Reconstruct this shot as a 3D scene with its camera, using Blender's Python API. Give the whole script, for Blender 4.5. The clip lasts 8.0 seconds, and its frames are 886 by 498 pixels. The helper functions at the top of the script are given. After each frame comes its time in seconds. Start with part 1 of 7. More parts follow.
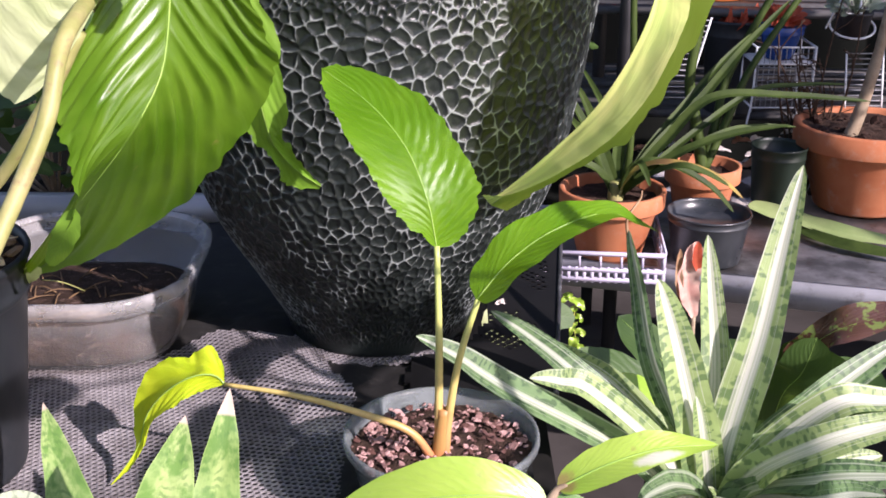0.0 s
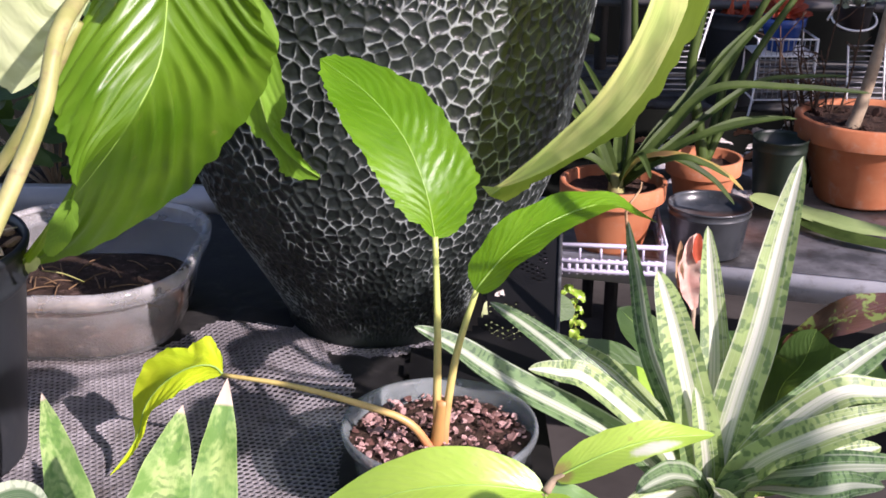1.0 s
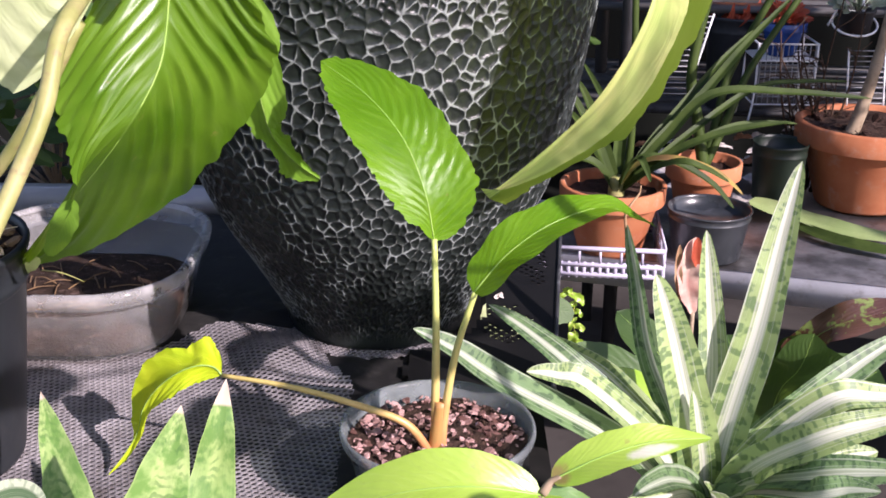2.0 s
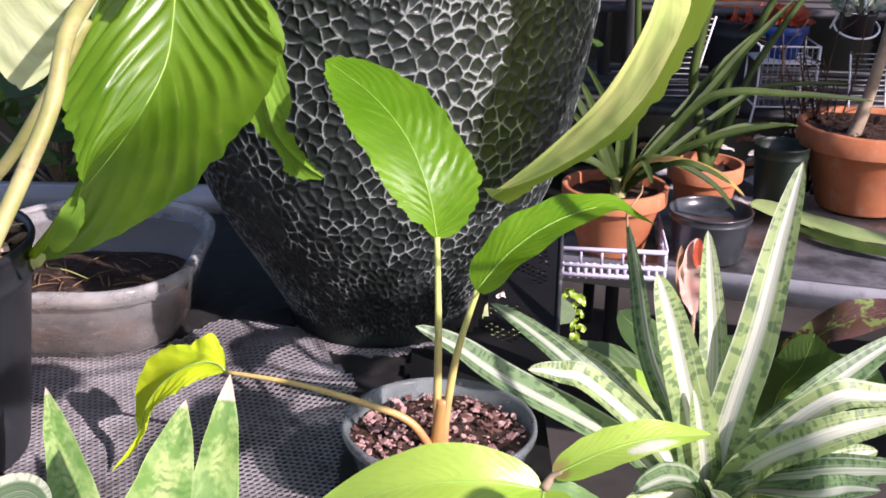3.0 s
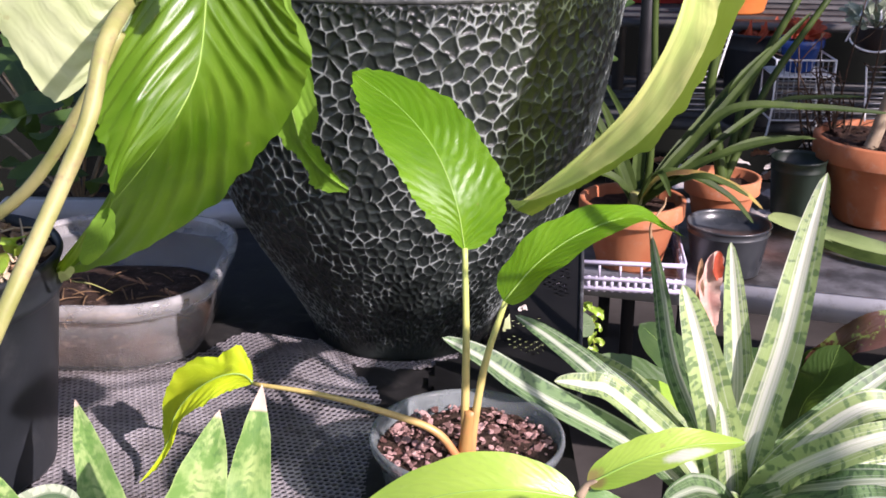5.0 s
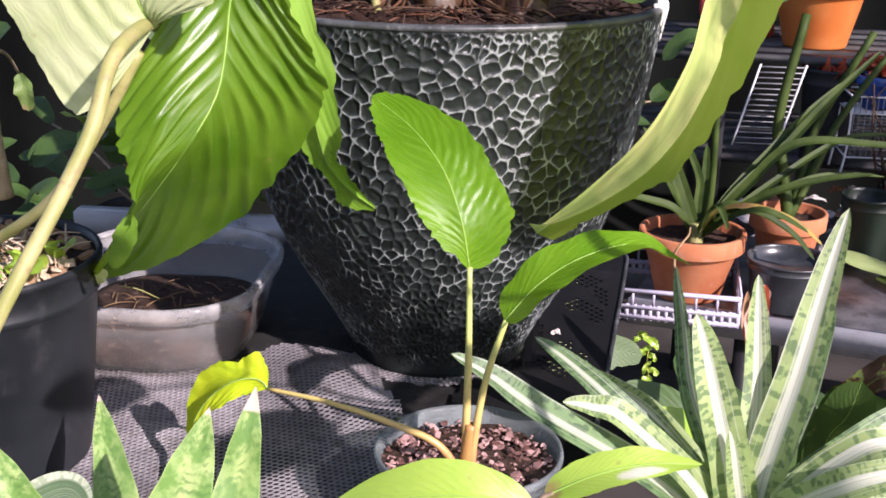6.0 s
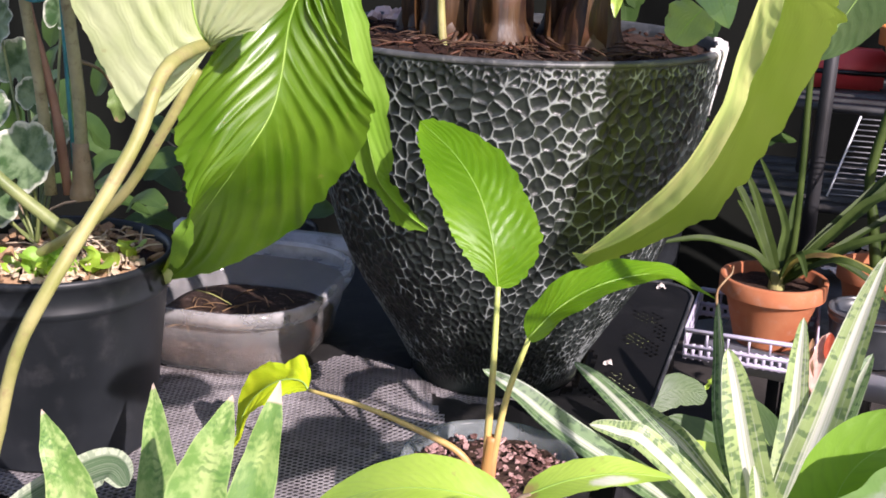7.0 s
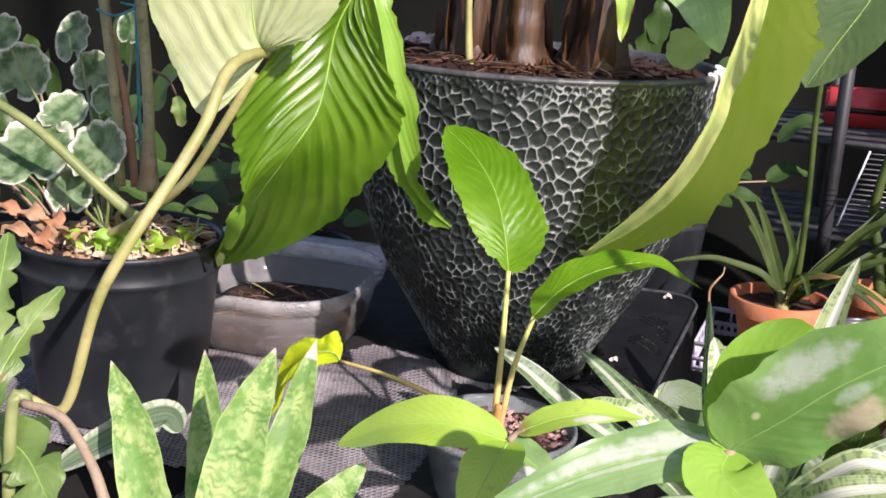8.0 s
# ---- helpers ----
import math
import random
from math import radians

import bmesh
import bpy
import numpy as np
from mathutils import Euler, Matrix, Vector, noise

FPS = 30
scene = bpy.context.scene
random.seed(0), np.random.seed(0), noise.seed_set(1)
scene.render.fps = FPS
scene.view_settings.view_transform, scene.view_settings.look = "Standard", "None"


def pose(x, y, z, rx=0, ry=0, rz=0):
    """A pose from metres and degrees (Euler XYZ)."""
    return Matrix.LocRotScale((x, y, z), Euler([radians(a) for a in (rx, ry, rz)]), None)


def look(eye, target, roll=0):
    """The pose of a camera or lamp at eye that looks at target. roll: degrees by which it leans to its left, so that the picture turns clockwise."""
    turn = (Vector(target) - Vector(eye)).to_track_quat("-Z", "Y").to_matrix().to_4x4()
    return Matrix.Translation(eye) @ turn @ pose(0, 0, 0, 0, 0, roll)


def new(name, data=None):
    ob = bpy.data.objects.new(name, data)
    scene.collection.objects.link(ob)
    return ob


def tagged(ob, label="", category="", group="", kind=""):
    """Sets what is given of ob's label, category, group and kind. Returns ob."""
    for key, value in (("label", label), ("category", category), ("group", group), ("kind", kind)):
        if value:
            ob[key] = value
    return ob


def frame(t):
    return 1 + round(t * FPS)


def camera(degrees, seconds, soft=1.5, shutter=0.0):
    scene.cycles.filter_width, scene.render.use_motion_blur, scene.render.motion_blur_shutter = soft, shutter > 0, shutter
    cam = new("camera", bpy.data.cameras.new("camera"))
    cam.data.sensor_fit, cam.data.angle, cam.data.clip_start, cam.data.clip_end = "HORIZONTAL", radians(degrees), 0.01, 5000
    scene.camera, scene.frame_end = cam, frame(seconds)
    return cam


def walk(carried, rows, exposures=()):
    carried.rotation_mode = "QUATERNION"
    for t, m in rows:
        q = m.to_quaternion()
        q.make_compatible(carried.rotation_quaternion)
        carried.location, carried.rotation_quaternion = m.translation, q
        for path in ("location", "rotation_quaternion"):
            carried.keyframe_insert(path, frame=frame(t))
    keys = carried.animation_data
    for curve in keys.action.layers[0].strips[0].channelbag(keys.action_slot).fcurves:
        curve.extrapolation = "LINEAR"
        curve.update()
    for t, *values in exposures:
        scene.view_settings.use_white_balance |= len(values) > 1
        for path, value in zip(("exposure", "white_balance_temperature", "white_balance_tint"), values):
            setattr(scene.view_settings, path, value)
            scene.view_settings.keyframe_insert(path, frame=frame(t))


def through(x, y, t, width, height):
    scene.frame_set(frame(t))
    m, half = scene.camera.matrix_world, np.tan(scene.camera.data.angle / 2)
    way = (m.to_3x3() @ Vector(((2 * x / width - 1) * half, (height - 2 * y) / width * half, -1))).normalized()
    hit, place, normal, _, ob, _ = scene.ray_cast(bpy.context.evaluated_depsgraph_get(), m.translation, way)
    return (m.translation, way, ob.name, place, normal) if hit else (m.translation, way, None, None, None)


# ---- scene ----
cam = camera(41.4, 8.0, 1.7)
PATH = [
    (0, (-0.001, -0.057, 0.538), (0.005, 1.813, -0.17), 0.3),
    (0.5, (0.003, -0.058, 0.537), (0.006, 1.811, -0.176), 0.2),
    (1, (0.002, -0.057, 0.536), (0.004, 1.809, -0.183), 0.3),
    (1.5, (0.003, -0.057, 0.537), (0.005, 1.81, -0.181), 0.5),
    (3, (0.002, -0.066, 0.536), (0.001, 1.803, -0.176), 0.9),
    (3.5, (0.002, -0.065, 0.535), (-0.002, 1.804, -0.176), 0.9),
    (4, (0.002, -0.068, 0.534), (-0.002, 1.804, -0.169), 0.8),
    (5.3, (-0.014, -0.071, 0.531), (-0.047, 1.812, -0.143), 0.2),
    (5.5, (-0.001, -0.078, 0.53), (-0.071, 1.807, -0.134), 0.3),
    (6, (0.067, -0.099, 0.539), (-0.132, 1.784, -0.106), 1.0),
    (6.5, (0.123, -0.114, 0.54), (-0.212, 1.756, -0.083), 1.8),
    (7, (0.155, -0.144, 0.542), (-0.268, 1.721, -0.044), 2.4),
    (7.5, (0.176, -0.201, 0.541), (-0.29, 1.664, -0.011), 3.1),
    (8, (0.208, -0.284, 0.535), (-0.284, 1.583, 0.014), 3.5),
]
walk(cam, [(t, look(eye, target, roll)) for t, eye, target, roll in PATH], [(0.0, 0.71, 6200, 30), (5.5, 0.71, 6200, 30), (8.0, 0.63, 6350, 26)])

GROUND = -0.70
POT = (-0.067, 1.131)

# ---- world, sun, exposure ----
SUN_TO = Vector((0.61, -0.60, 0.53)).normalized()
world = bpy.data.worlds.new("world")
scene.world = world
world.use_nodes = True
wn = world.node_tree
sky = wn.nodes.new("ShaderNodeTexSky")
sky.sky_type = "NISHITA"
sky.sun_disc = False
sky.sun_elevation = math.asin(SUN_TO.z)
sky.sun_rotation = math.atan2(SUN_TO.x, SUN_TO.y)
wn.links.new(sky.outputs[0], wn.nodes["Background"].inputs[0])
wn.nodes["Background"].inputs[1].default_value = 0.108
sun_data = bpy.data.lights.new("sun", "SUN")
sun_data.energy = 5.0
sun_data.angle = radians(0.55)
sun_data.color = (1.0, 0.94, 0.86)
sun = new("sun", sun_data)
sun.matrix_world = look(SUN_TO * 10, (0, 0, 0))


# ---- materials ----
class Nodes:
    """A short hand for building a node material."""

    def __init__(self, name):
        self.mat = bpy.data.materials.new(name)
        self.mat.use_nodes = True
        self.t = self.mat.node_tree
        self.bsdf = self.t.nodes["Principled BSDF"]
        self.out = self.t.nodes["Material Output"]

    def put(self, where, value):
        if isinstance(value, bpy.types.NodeSocket):
            self.t.links.new(value, where)
        elif isinstance(value, tuple) and len(value) == 3 and where.type == "RGBA":
            where.default_value = (*value, 1)
        else:
            where.default_value = value

    def math(self, op, a, b=0.0, clamp=False):
        n = self.t.nodes.new("ShaderNodeMath")
        n.operation, n.use_clamp = op, clamp
        self.put(n.inputs[0], a)
        self.put(n.inputs[1], b)
        return n.outputs[0]

    def mix(self, f, a, b):
        n = self.t.nodes.new("ShaderNodeMix")
        n.data_type = "RGBA"
        self.put(n.inputs[0], f)
        self.put(n.inputs[6], a)
        self.put(n.inputs[7], b)
        return n.outputs[2]

    def ramp(self, f, lo, hi, a=0.0, b=1.0):
        n = self.t.nodes.new("ShaderNodeMapRange")
        n.interpolation_type = "SMOOTHSTEP"
        self.put(n.inputs[0], f)
        for i, v in ((1, lo), (2, hi), (3, a), (4, b)):
            n.inputs[i].default_value = v
        return n.outputs[0]

    def coords(self, which="Object"):
        return self.t.nodes.new("ShaderNodeTexCoord").outputs[which]

    def scaled(self, v, s, rot=0.0):
        n = self.t.nodes.new("ShaderNodeMapping")
        self.put(n.inputs[0], v)
        n.inputs[3].default_value = s
        n.inputs[2].default_value = (0, 0, rot)
        return n.outputs[0]

    def noise(self, v, scale, detail=4.0, rough=0.55):
        n = self.t.nodes.new("ShaderNodeTexNoise")
        self.put(n.inputs["Vector"], v)
        n.inputs["Scale"].default_value = scale
        n.inputs["Detail"].default_value = detail
        n.inputs["Roughness"].default_value = rough
        return n.outputs[0]

    def random(self):
        return self.t.nodes.new("ShaderNodeObjectInfo").outputs["Random"]

    def split(self, v):
        n = self.t.nodes.new("ShaderNodeSeparateXYZ")
        self.put(n.inputs[0], v)
        return n.outputs

    def bump(self, h, strength, dist=0.002):
        n = self.t.nodes.new("ShaderNodeBump")
        self.put(n.inputs["Height"], h)
        n.inputs["Strength"].default_value = strength
        n.inputs["Distance"].default_value = dist
        return n.outputs[0]

    def done(self, colour, rough=0.5, metal=0.0, normal=None, spec=0.5, through=0.0, thin=None, alpha=None):
        b = self.bsdf
        self.put(b.inputs["Base Color"], colour)
        self.put(b.inputs["Roughness"], rough)
        b.inputs["Metallic"].default_value = metal
        b.inputs["Specular IOR Level"].default_value = spec
        if normal is not None:
            self.put(b.inputs["Normal"], normal)
        if alpha is not None:
            self.put(b.inputs["Alpha"], alpha)
        if through > 0:
            tr = self.t.nodes.new("ShaderNodeBsdfTranslucent")
            self.put(tr.inputs[0], thin if thin is not None else colour)
            if normal is not None:
                self.put(tr.inputs["Normal"], normal)
            ms = self.t.nodes.new("ShaderNodeMixShader")
            ms.inputs[0].default_value = through
            self.t.links.new(b.outputs[0], ms.inputs[1])
            self.t.links.new(tr.outputs[0], ms.inputs[2])
            self.t.links.new(ms.outputs[0], self.out.inputs[0])
        return self.mat


def leaf_material(name, deep, light, thin, rough=0.35, veins=26.0, slant=7.0, relief=0.5, through=0.4, blotch=None, spec=0.5, other=None, marks=()):
    """Green leaf: a pale midrib, side veins that sweep forward, uneven colour, light coming through the blade."""
    n = Nodes(name)
    uv = n.split(n.coords("UV"))
    across = n.math("ABSOLUTE", n.math("SUBTRACT", uv[0], 0.5))
    wob = n.noise(n.coords("UV"), 5.0, 2.0)
    phase = n.math("ADD", n.math("SUBTRACT", n.math("MULTIPLY", uv[1], veins), n.math("MULTIPLY", n.math("POWER", across, 0.85), slant * veins)), n.math("MULTIPLY", wob, 1.6))
    wave = n.math("ADD", n.math("MULTIPLY", n.math("SINE", n.math("MULTIPLY", phase, 6.283)), 0.5), 0.5)
    fine = n.math("ADD", n.math("MULTIPLY", n.math("SINE", n.math("MULTIPLY", phase, 31.0)), 0.5), 0.5)
    big = n.noise(n.coords(), 14.0, 5.0)
    small = n.noise(n.coords(), 260.0, 2.0)
    c = n.mix(n.ramp(big, 0.3, 0.72), deep, light)
    patch = n.ramp(n.noise(n.coords("UV"), 3.5, 3.0), 0.35, 0.68, 0.1, 1.0)
    c = n.mix(n.math("MULTIPLY", n.math("MULTIPLY", n.math("POWER", wave, 5.0), patch), 0.30), c, tuple(min(1, v * 1.25 + 0.03) for v in light))
    c = n.mix(n.math("MULTIPLY", n.ramp(across, 0.012, 0.0), 0.6), c, tuple(min(1, v * 1.35 + 0.04) for v in light))
    c = n.mix(n.math("MULTIPLY", n.ramp(small, 0.62, 0.75), 0.18), c, tuple(v * 0.6 for v in deep))
    c = n.mix(n.math("MULTIPLY", n.ramp(n.noise(n.coords(), 75.0, 3.0), 0.70, 0.76), 0.45), c, (0.30, 0.22, 0.07))
    t = n.mix(n.ramp(big, 0.3, 0.72), thin, tuple(min(1, v * 1.25) for v in thin))
    t = n.mix(n.math("MULTIPLY", n.math("POWER", wave, 3.0), 0.45), t, tuple(v * 0.55 for v in thin))
    if other:
        turned = n.ramp(uv[0], 0.49, 0.51)
        c, t = n.mix(turned, c, n.mix(n.ramp(big, 0.3, 0.72), other[0], other[1])), n.mix(turned, t, other[1])
    if blotch:
        spots = n.ramp(n.noise(n.coords(), blotch[1], 4.0, 0.6), blotch[2], blotch[2] + 0.06)
        c, t = n.mix(spots, c, blotch[0]), n.mix(spots, t, blotch[0])
    for u, v, ru, rv, colour, much in marks:
        off = n.math("ADD", n.math("POWER", n.math("DIVIDE", n.math("SUBTRACT", uv[0], u), ru), 2.0), n.math("POWER", n.math("DIVIDE", n.math("SUBTRACT", uv[1], v), rv), 2.0))
        ragged = n.math("ADD", off, n.math("MULTIPLY", n.math("SUBTRACT", n.noise(n.coords(), 130.0, 5.0), 0.5), 3.2))
        scar_sheen = n.math("MULTIPLY", n.ramp(ragged, 1.75, 0.05), much)
        c, t = n.mix(scar_sheen, c, colour), n.mix(scar_sheen, t, colour)
    h = n.math("ADD", n.math("ADD", n.math("MULTIPLY", wave, patch), n.math("MULTIPLY", fine, 0.10)), n.math("MULTIPLY", small, 0.10))
    return n.done(c, n.ramp(big, 0.2, 0.8, rough * 0.85, rough * 1.2), 0.0, n.bump(h, relief, 0.0022), spec, through, t)


def striped_material(name, green, pale, dark, core=0.16, through=0.4):
    """A strap leaf with a streaked cream middle, green sides and soft dark cross bars."""
    n = Nodes(name)
    uvv = n.coords("UV")
    uv = n.split(uvv)
    shift = n.math("MULTIPLY", n.random(), 13.0)
    v2 = n.t.nodes.new("ShaderNodeVectorMath")
    v2.operation = "ADD"
    n.put(v2.inputs[0], uvv)
    n.put(v2.inputs[1], shift)
    vv = v2.outputs[0]
    along = n.noise(n.scaled(vv, (9, 0.9, 1)), 1.0, 3.0)
    across = n.math("ABSOLUTE", n.math("SUBTRACT", n.math("ADD", uv[0], n.math("MULTIPLY", n.math("SUBTRACT", along, 0.5), 0.16)), 0.5))
    core_mask = n.ramp(across, core + 0.03, core - 0.03)
    streak = n.ramp(n.noise(n.scaled(vv, (34, 0.5, 1)), 1.0, 3.0), 0.48, 0.58)
    outer = n.ramp(n.noise(n.scaled(vv, (20, 0.45, 1)), 1.0, 3.0), 0.56, 0.64)
    bars = n.noise(n.scaled(vv, (3.4, 44.0, 1)), 1.0, 1.5, 0.5)
    bar_mask = n.ramp(bars, 0.49, 0.60)
    tone = n.noise(n.coords(), 22.0, 4.0)
    side = n.mix(n.ramp(tone, 0.35, 0.7), green, tuple(min(1, v * 1.4) for v in green))
    side = n.mix(n.math("MULTIPLY", bar_mask, 0.75), side, dark)
    side = n.mix(n.math("MULTIPLY", outer, 0.55), side, pale)
    mid = n.mix(n.math("MULTIPLY", streak, 0.85), pale, tuple(0.45 * a + 0.55 * b for a, b in zip(pale, green)))
    c = n.mix(core_mask, side, mid)
    h = n.math("ADD", n.noise(n.scaled(vv, (30, 0.4, 1)), 1.0, 2.0), n.math("MULTIPLY", tone, 0.3))
    return n.done(c, 0.38, 0.0, n.bump(h, 0.3, 0.0012), 0.45, through, c)


def mottled_material(name, green, pale, dark, tip=0.955):
    """Upright sword leaf with broken, wavering cross bands."""
    n = Nodes(name)
    uvv = n.coords("UV")
    uv = n.split(uvv)
    v2 = n.t.nodes.new("ShaderNodeVectorMath")
    v2.operation = "ADD"
    n.put(v2.inputs[0], uvv)
    n.put(v2.inputs[1], n.math("MULTIPLY", n.random(), 9.0))
    vv = v2.outputs[0]
    wv = n.math("ADD", n.math("MULTIPLY", uv[1], 24.0), n.math("MULTIPLY", n.noise(n.scaled(vv, (2.5, 5.0, 1)), 1.0, 2.0), 4.5))
    wave = n.math("ADD", n.math("MULTIPLY", n.math("SINE", n.math("MULTIPLY", wv, 6.283)), 0.5), 0.5)
    band = n.math("ADD", n.math("MULTIPLY", wave, 0.45), n.math("MULTIPLY", n.noise(n.scaled(vv, (3.0, 30.0, 1)), 1.0, 3.0, 0.6), 0.55))
    patch = n.noise(n.scaled(vv, (1.6, 7.0, 1)), 1.0, 2.0)
    c = n.mix(n.ramp(n.math("ADD", n.math("MULTIPLY", patch, 0.6), n.math("MULTIPLY", n.noise(n.scaled(vv, (7.0, 26.0, 1)), 1.0, 3.0), 0.4)), 0.42, 0.58), green, pale)
    c = n.mix(n.math("MULTIPLY", n.math("MULTIPLY", n.ramp(band, 0.46, 0.66), n.ramp(n.noise(n.scaled(vv, (3.0, 11.0, 1)), 1.0, 3.0), 0.40, 0.64)), 0.6), c, dark)
    c = n.mix(n.ramp(n.noise(vv, 2.2, 2.0), 0.42, 0.60, 0.0, 0.5), c, green)
    across = n.math("ABSOLUTE", n.math("SUBTRACT", uv[0], 0.5))
    c = n.mix(n.math("MULTIPLY", n.ramp(across, 0.455, 0.49), 0.5), c, pale)
    c = n.mix(n.ramp(n.math("ADD", uv[1], n.math("MULTIPLY", n.random(), 0.025)), tip, tip + 0.02), c, (0.70, 0.55, 0.43))
    return n.done(c, 0.40, 0.0, n.bump(n.noise(n.scaled(vv, (30, 1.0, 1)), 1.0, 3.0), 0.25, 0.001), 0.45, 0.25, c)


def plain_material(name, a, b, scale=30.0, rough=0.5, bump=0.2, metal=0.0, spec=0.5, dirt=None, dist=0.001, through=0.0):
    n = Nodes(name)
    co = n.coords()
    big, fine = n.noise(co, scale, 5.0), n.noise(co, scale * 9, 3.0)
    c = n.mix(n.ramp(big, 0.32, 0.68), a, b)
    if dirt:
        c = n.mix(n.math("MULTIPLY", n.ramp(n.noise(co, scale * 2.3, 6.0, 0.7), 0.52, 0.72), 0.8), c, dirt)
    return n.done(c, n.ramp(big, 0.2, 0.8, rough * 0.85, min(1, rough * 1.15)), metal, n.bump(n.math("ADD", big, fine), bump, dist), spec, through)


M = {}
M["leaf_mid"] = leaf_material("leaf_glossy_green", (0.082, 0.215, 0.002), (0.155, 0.32, 0.010), (0.38, 0.60, 0.008), 0.36, 15, 0.50, 0.22, 0.34, None, 0.35)
M["leaf_big"] = leaf_material("leaf_large_green", (0.060, 0.150, 0.004), (0.112, 0.218, 0.012), (0.28, 0.46, 0.01), 0.33, 14, 0.50, 0.10, 0.28, None, 0.55)
M["leaf_pale"] = leaf_material("leaf_pale_yellow_green", (0.60, 0.79, 0.15), (0.70, 0.86, 0.26), (0.80, 0.99, 0.29), 0.46, 1.5, 5.0, 0.30, 0.84, None, 0.4, ((0.36, 0.54, 0.04), (0.46, 0.64, 0.08)))
M["leaf_under"] = leaf_material("leaf_pale_underside", (0.48, 0.57, 0.24), (0.66, 0.72, 0.40), (0.60, 0.70, 0.26), 0.5, 1.5, 6.0, 0.30, 0.42)
M["leaf_yellow"] = leaf_material("leaf_yellowing", (0.46, 0.67, 0.008), (0.68, 0.80, 0.02), (0.78, 0.86, 0.01), 0.42, 9, 0.5, 0.25, 0.30, ((0.62, 0.40, 0.16), 30.0, 0.68))
M["leaf_lime"] = leaf_material("leaf_lime_green", (0.28, 0.48, 0.03), (0.42, 0.60, 0.08), (0.50, 0.70, 0.04), 0.32, 16, 0.5, 0.10, 0.28, ((0.74, 0.70, 0.46), 30.0, 0.67), 1.0)
M["leaf_front"] = leaf_material("leaf_broad_green", (0.14, 0.28, 0.07), (0.31, 0.46, 0.19), (0.30, 0.50, 0.08), 0.25, 3, 2.6, 0.12, 0.26, ((0.72, 0.70, 0.60), 16.0, 0.60), 1.0)
# darkened green, with the shade these leaves stand in put into the colour
M["leaf_shade"] = leaf_material("leaf_shaded_grey_green", (0.055, 0.11, 0.03), (0.10, 0.16, 0.05), (0.12, 0.20, 0.05), 0.5, 12, 0.5, 0.2, 0.25)
M["midrib"] = plain_material("pale_midrib", (0.24, 0.42, 0.07), (0.32, 0.48, 0.10), 40, 0.4, 0.1)
M["leaf_scarred"] = leaf_material("leaf_scarred_green", (0.13, 0.30, 0.06), (0.25, 0.43, 0.13), (0.28, 0.50, 0.06), 0.27, 9, 0.5, 0.07, 0.26, ((0.66, 0.64, 0.50), 19.0, 0.64), 1.0, None,
                                   ((0.22, 0.57, 0.13, 0.17, (0.56, 0.62, 0.50), 0.72), (0.34, 0.27, 0.035, 0.025, (0.66, 0.68, 0.42), 0.9), (0.62, 0.66, 0.07, 0.08, (0.58, 0.66, 0.52), 0.6), (0.86, 0.60, 0.16, 0.13, (0.66, 0.54, 0.36), 0.85)))
# pale marks beside the midrib paint the leaf's sheen into its colour
M["leaf_sheen"] = leaf_material("leaf_broad_painted_sheen", (0.14, 0.28, 0.07), (0.27, 0.42, 0.16), (0.30, 0.50, 0.08), 0.25, 3, 2.6, 0.12, 0.26, ((0.72, 0.70, 0.60), 16.0, 0.62), 1.0, None,
                                ((0.66, 0.40, 0.15, 0.46, (0.68, 0.70, 0.60), 0.62), (0.42, 0.55, 0.04, 0.30, (0.62, 0.64, 0.52), 0.5)))
# a pale patch on one half, brown at the leaf's base
M["leaf_lime_marked"] = leaf_material("leaf_lime_with_pale_patch", (0.28, 0.48, 0.03), (0.42, 0.60, 0.08), (0.50, 0.70, 0.04), 0.32, 16, 0.5, 0.10, 0.28, ((0.74, 0.70, 0.46), 30.0, 0.69), 1.0, None,
                                      ((0.76, 0.62, 0.17, 0.14, (0.76, 0.74, 0.62), 0.85), (0.45, 0.04, 0.5, 0.07, (0.34, 0.16, 0.08), 0.7)))
M["leaf_flat"] = leaf_material("leaf_bright_green", (0.17, 0.36, 0.025), (0.26, 0.46, 0.06), (0.38, 0.60, 0.03), 0.42, 11, 0.5, 0.10, 0.30)
M["leaf_fallen"] = leaf_material("leaf_fallen_pale", (0.26, 0.36, 0.12), (0.38, 0.47, 0.19), (0.40, 0.50, 0.16), 0.5, 4, 3.0, 0.2, 0.2)
M["petiole_dull"] = plain_material("petiole_dull_green", (0.15, 0.19, 0.06), (0.24, 0.27, 0.10), 40, 0.5, 0.2)
M["scrap"] = plain_material("pale_dry_litter", (0.52, 0.46, 0.41), (0.70, 0.64, 0.60), 40, 0.75, 0.3, 0, 0.3, (0.30, 0.23, 0.19))
M["scrap_tan"] = plain_material("tan_leaf_litter", (0.48, 0.36, 0.24), (0.68, 0.56, 0.40), 40, 0.8, 0.3, 0, 0.2, (0.18, 0.11, 0.06))
M["pot_rim"] = plain_material("worn_dark_rim", (0.035, 0.038, 0.038), (0.08, 0.084, 0.084), 30, 0.42, 0.25, 0, 0.5, (0.22, 0.22, 0.21))
M["scrap_red"] = plain_material("orange_brown_dry_leaf", (0.26, 0.11, 0.05), (0.40, 0.21, 0.12), 45, 0.7, 0.4, 0, 0.3, (0.14, 0.06, 0.03))
M["grey_wire"] = plain_material("dull_coated_wire", (0.22, 0.22, 0.23), (0.34, 0.34, 0.35), 30, 0.5, 0.1)
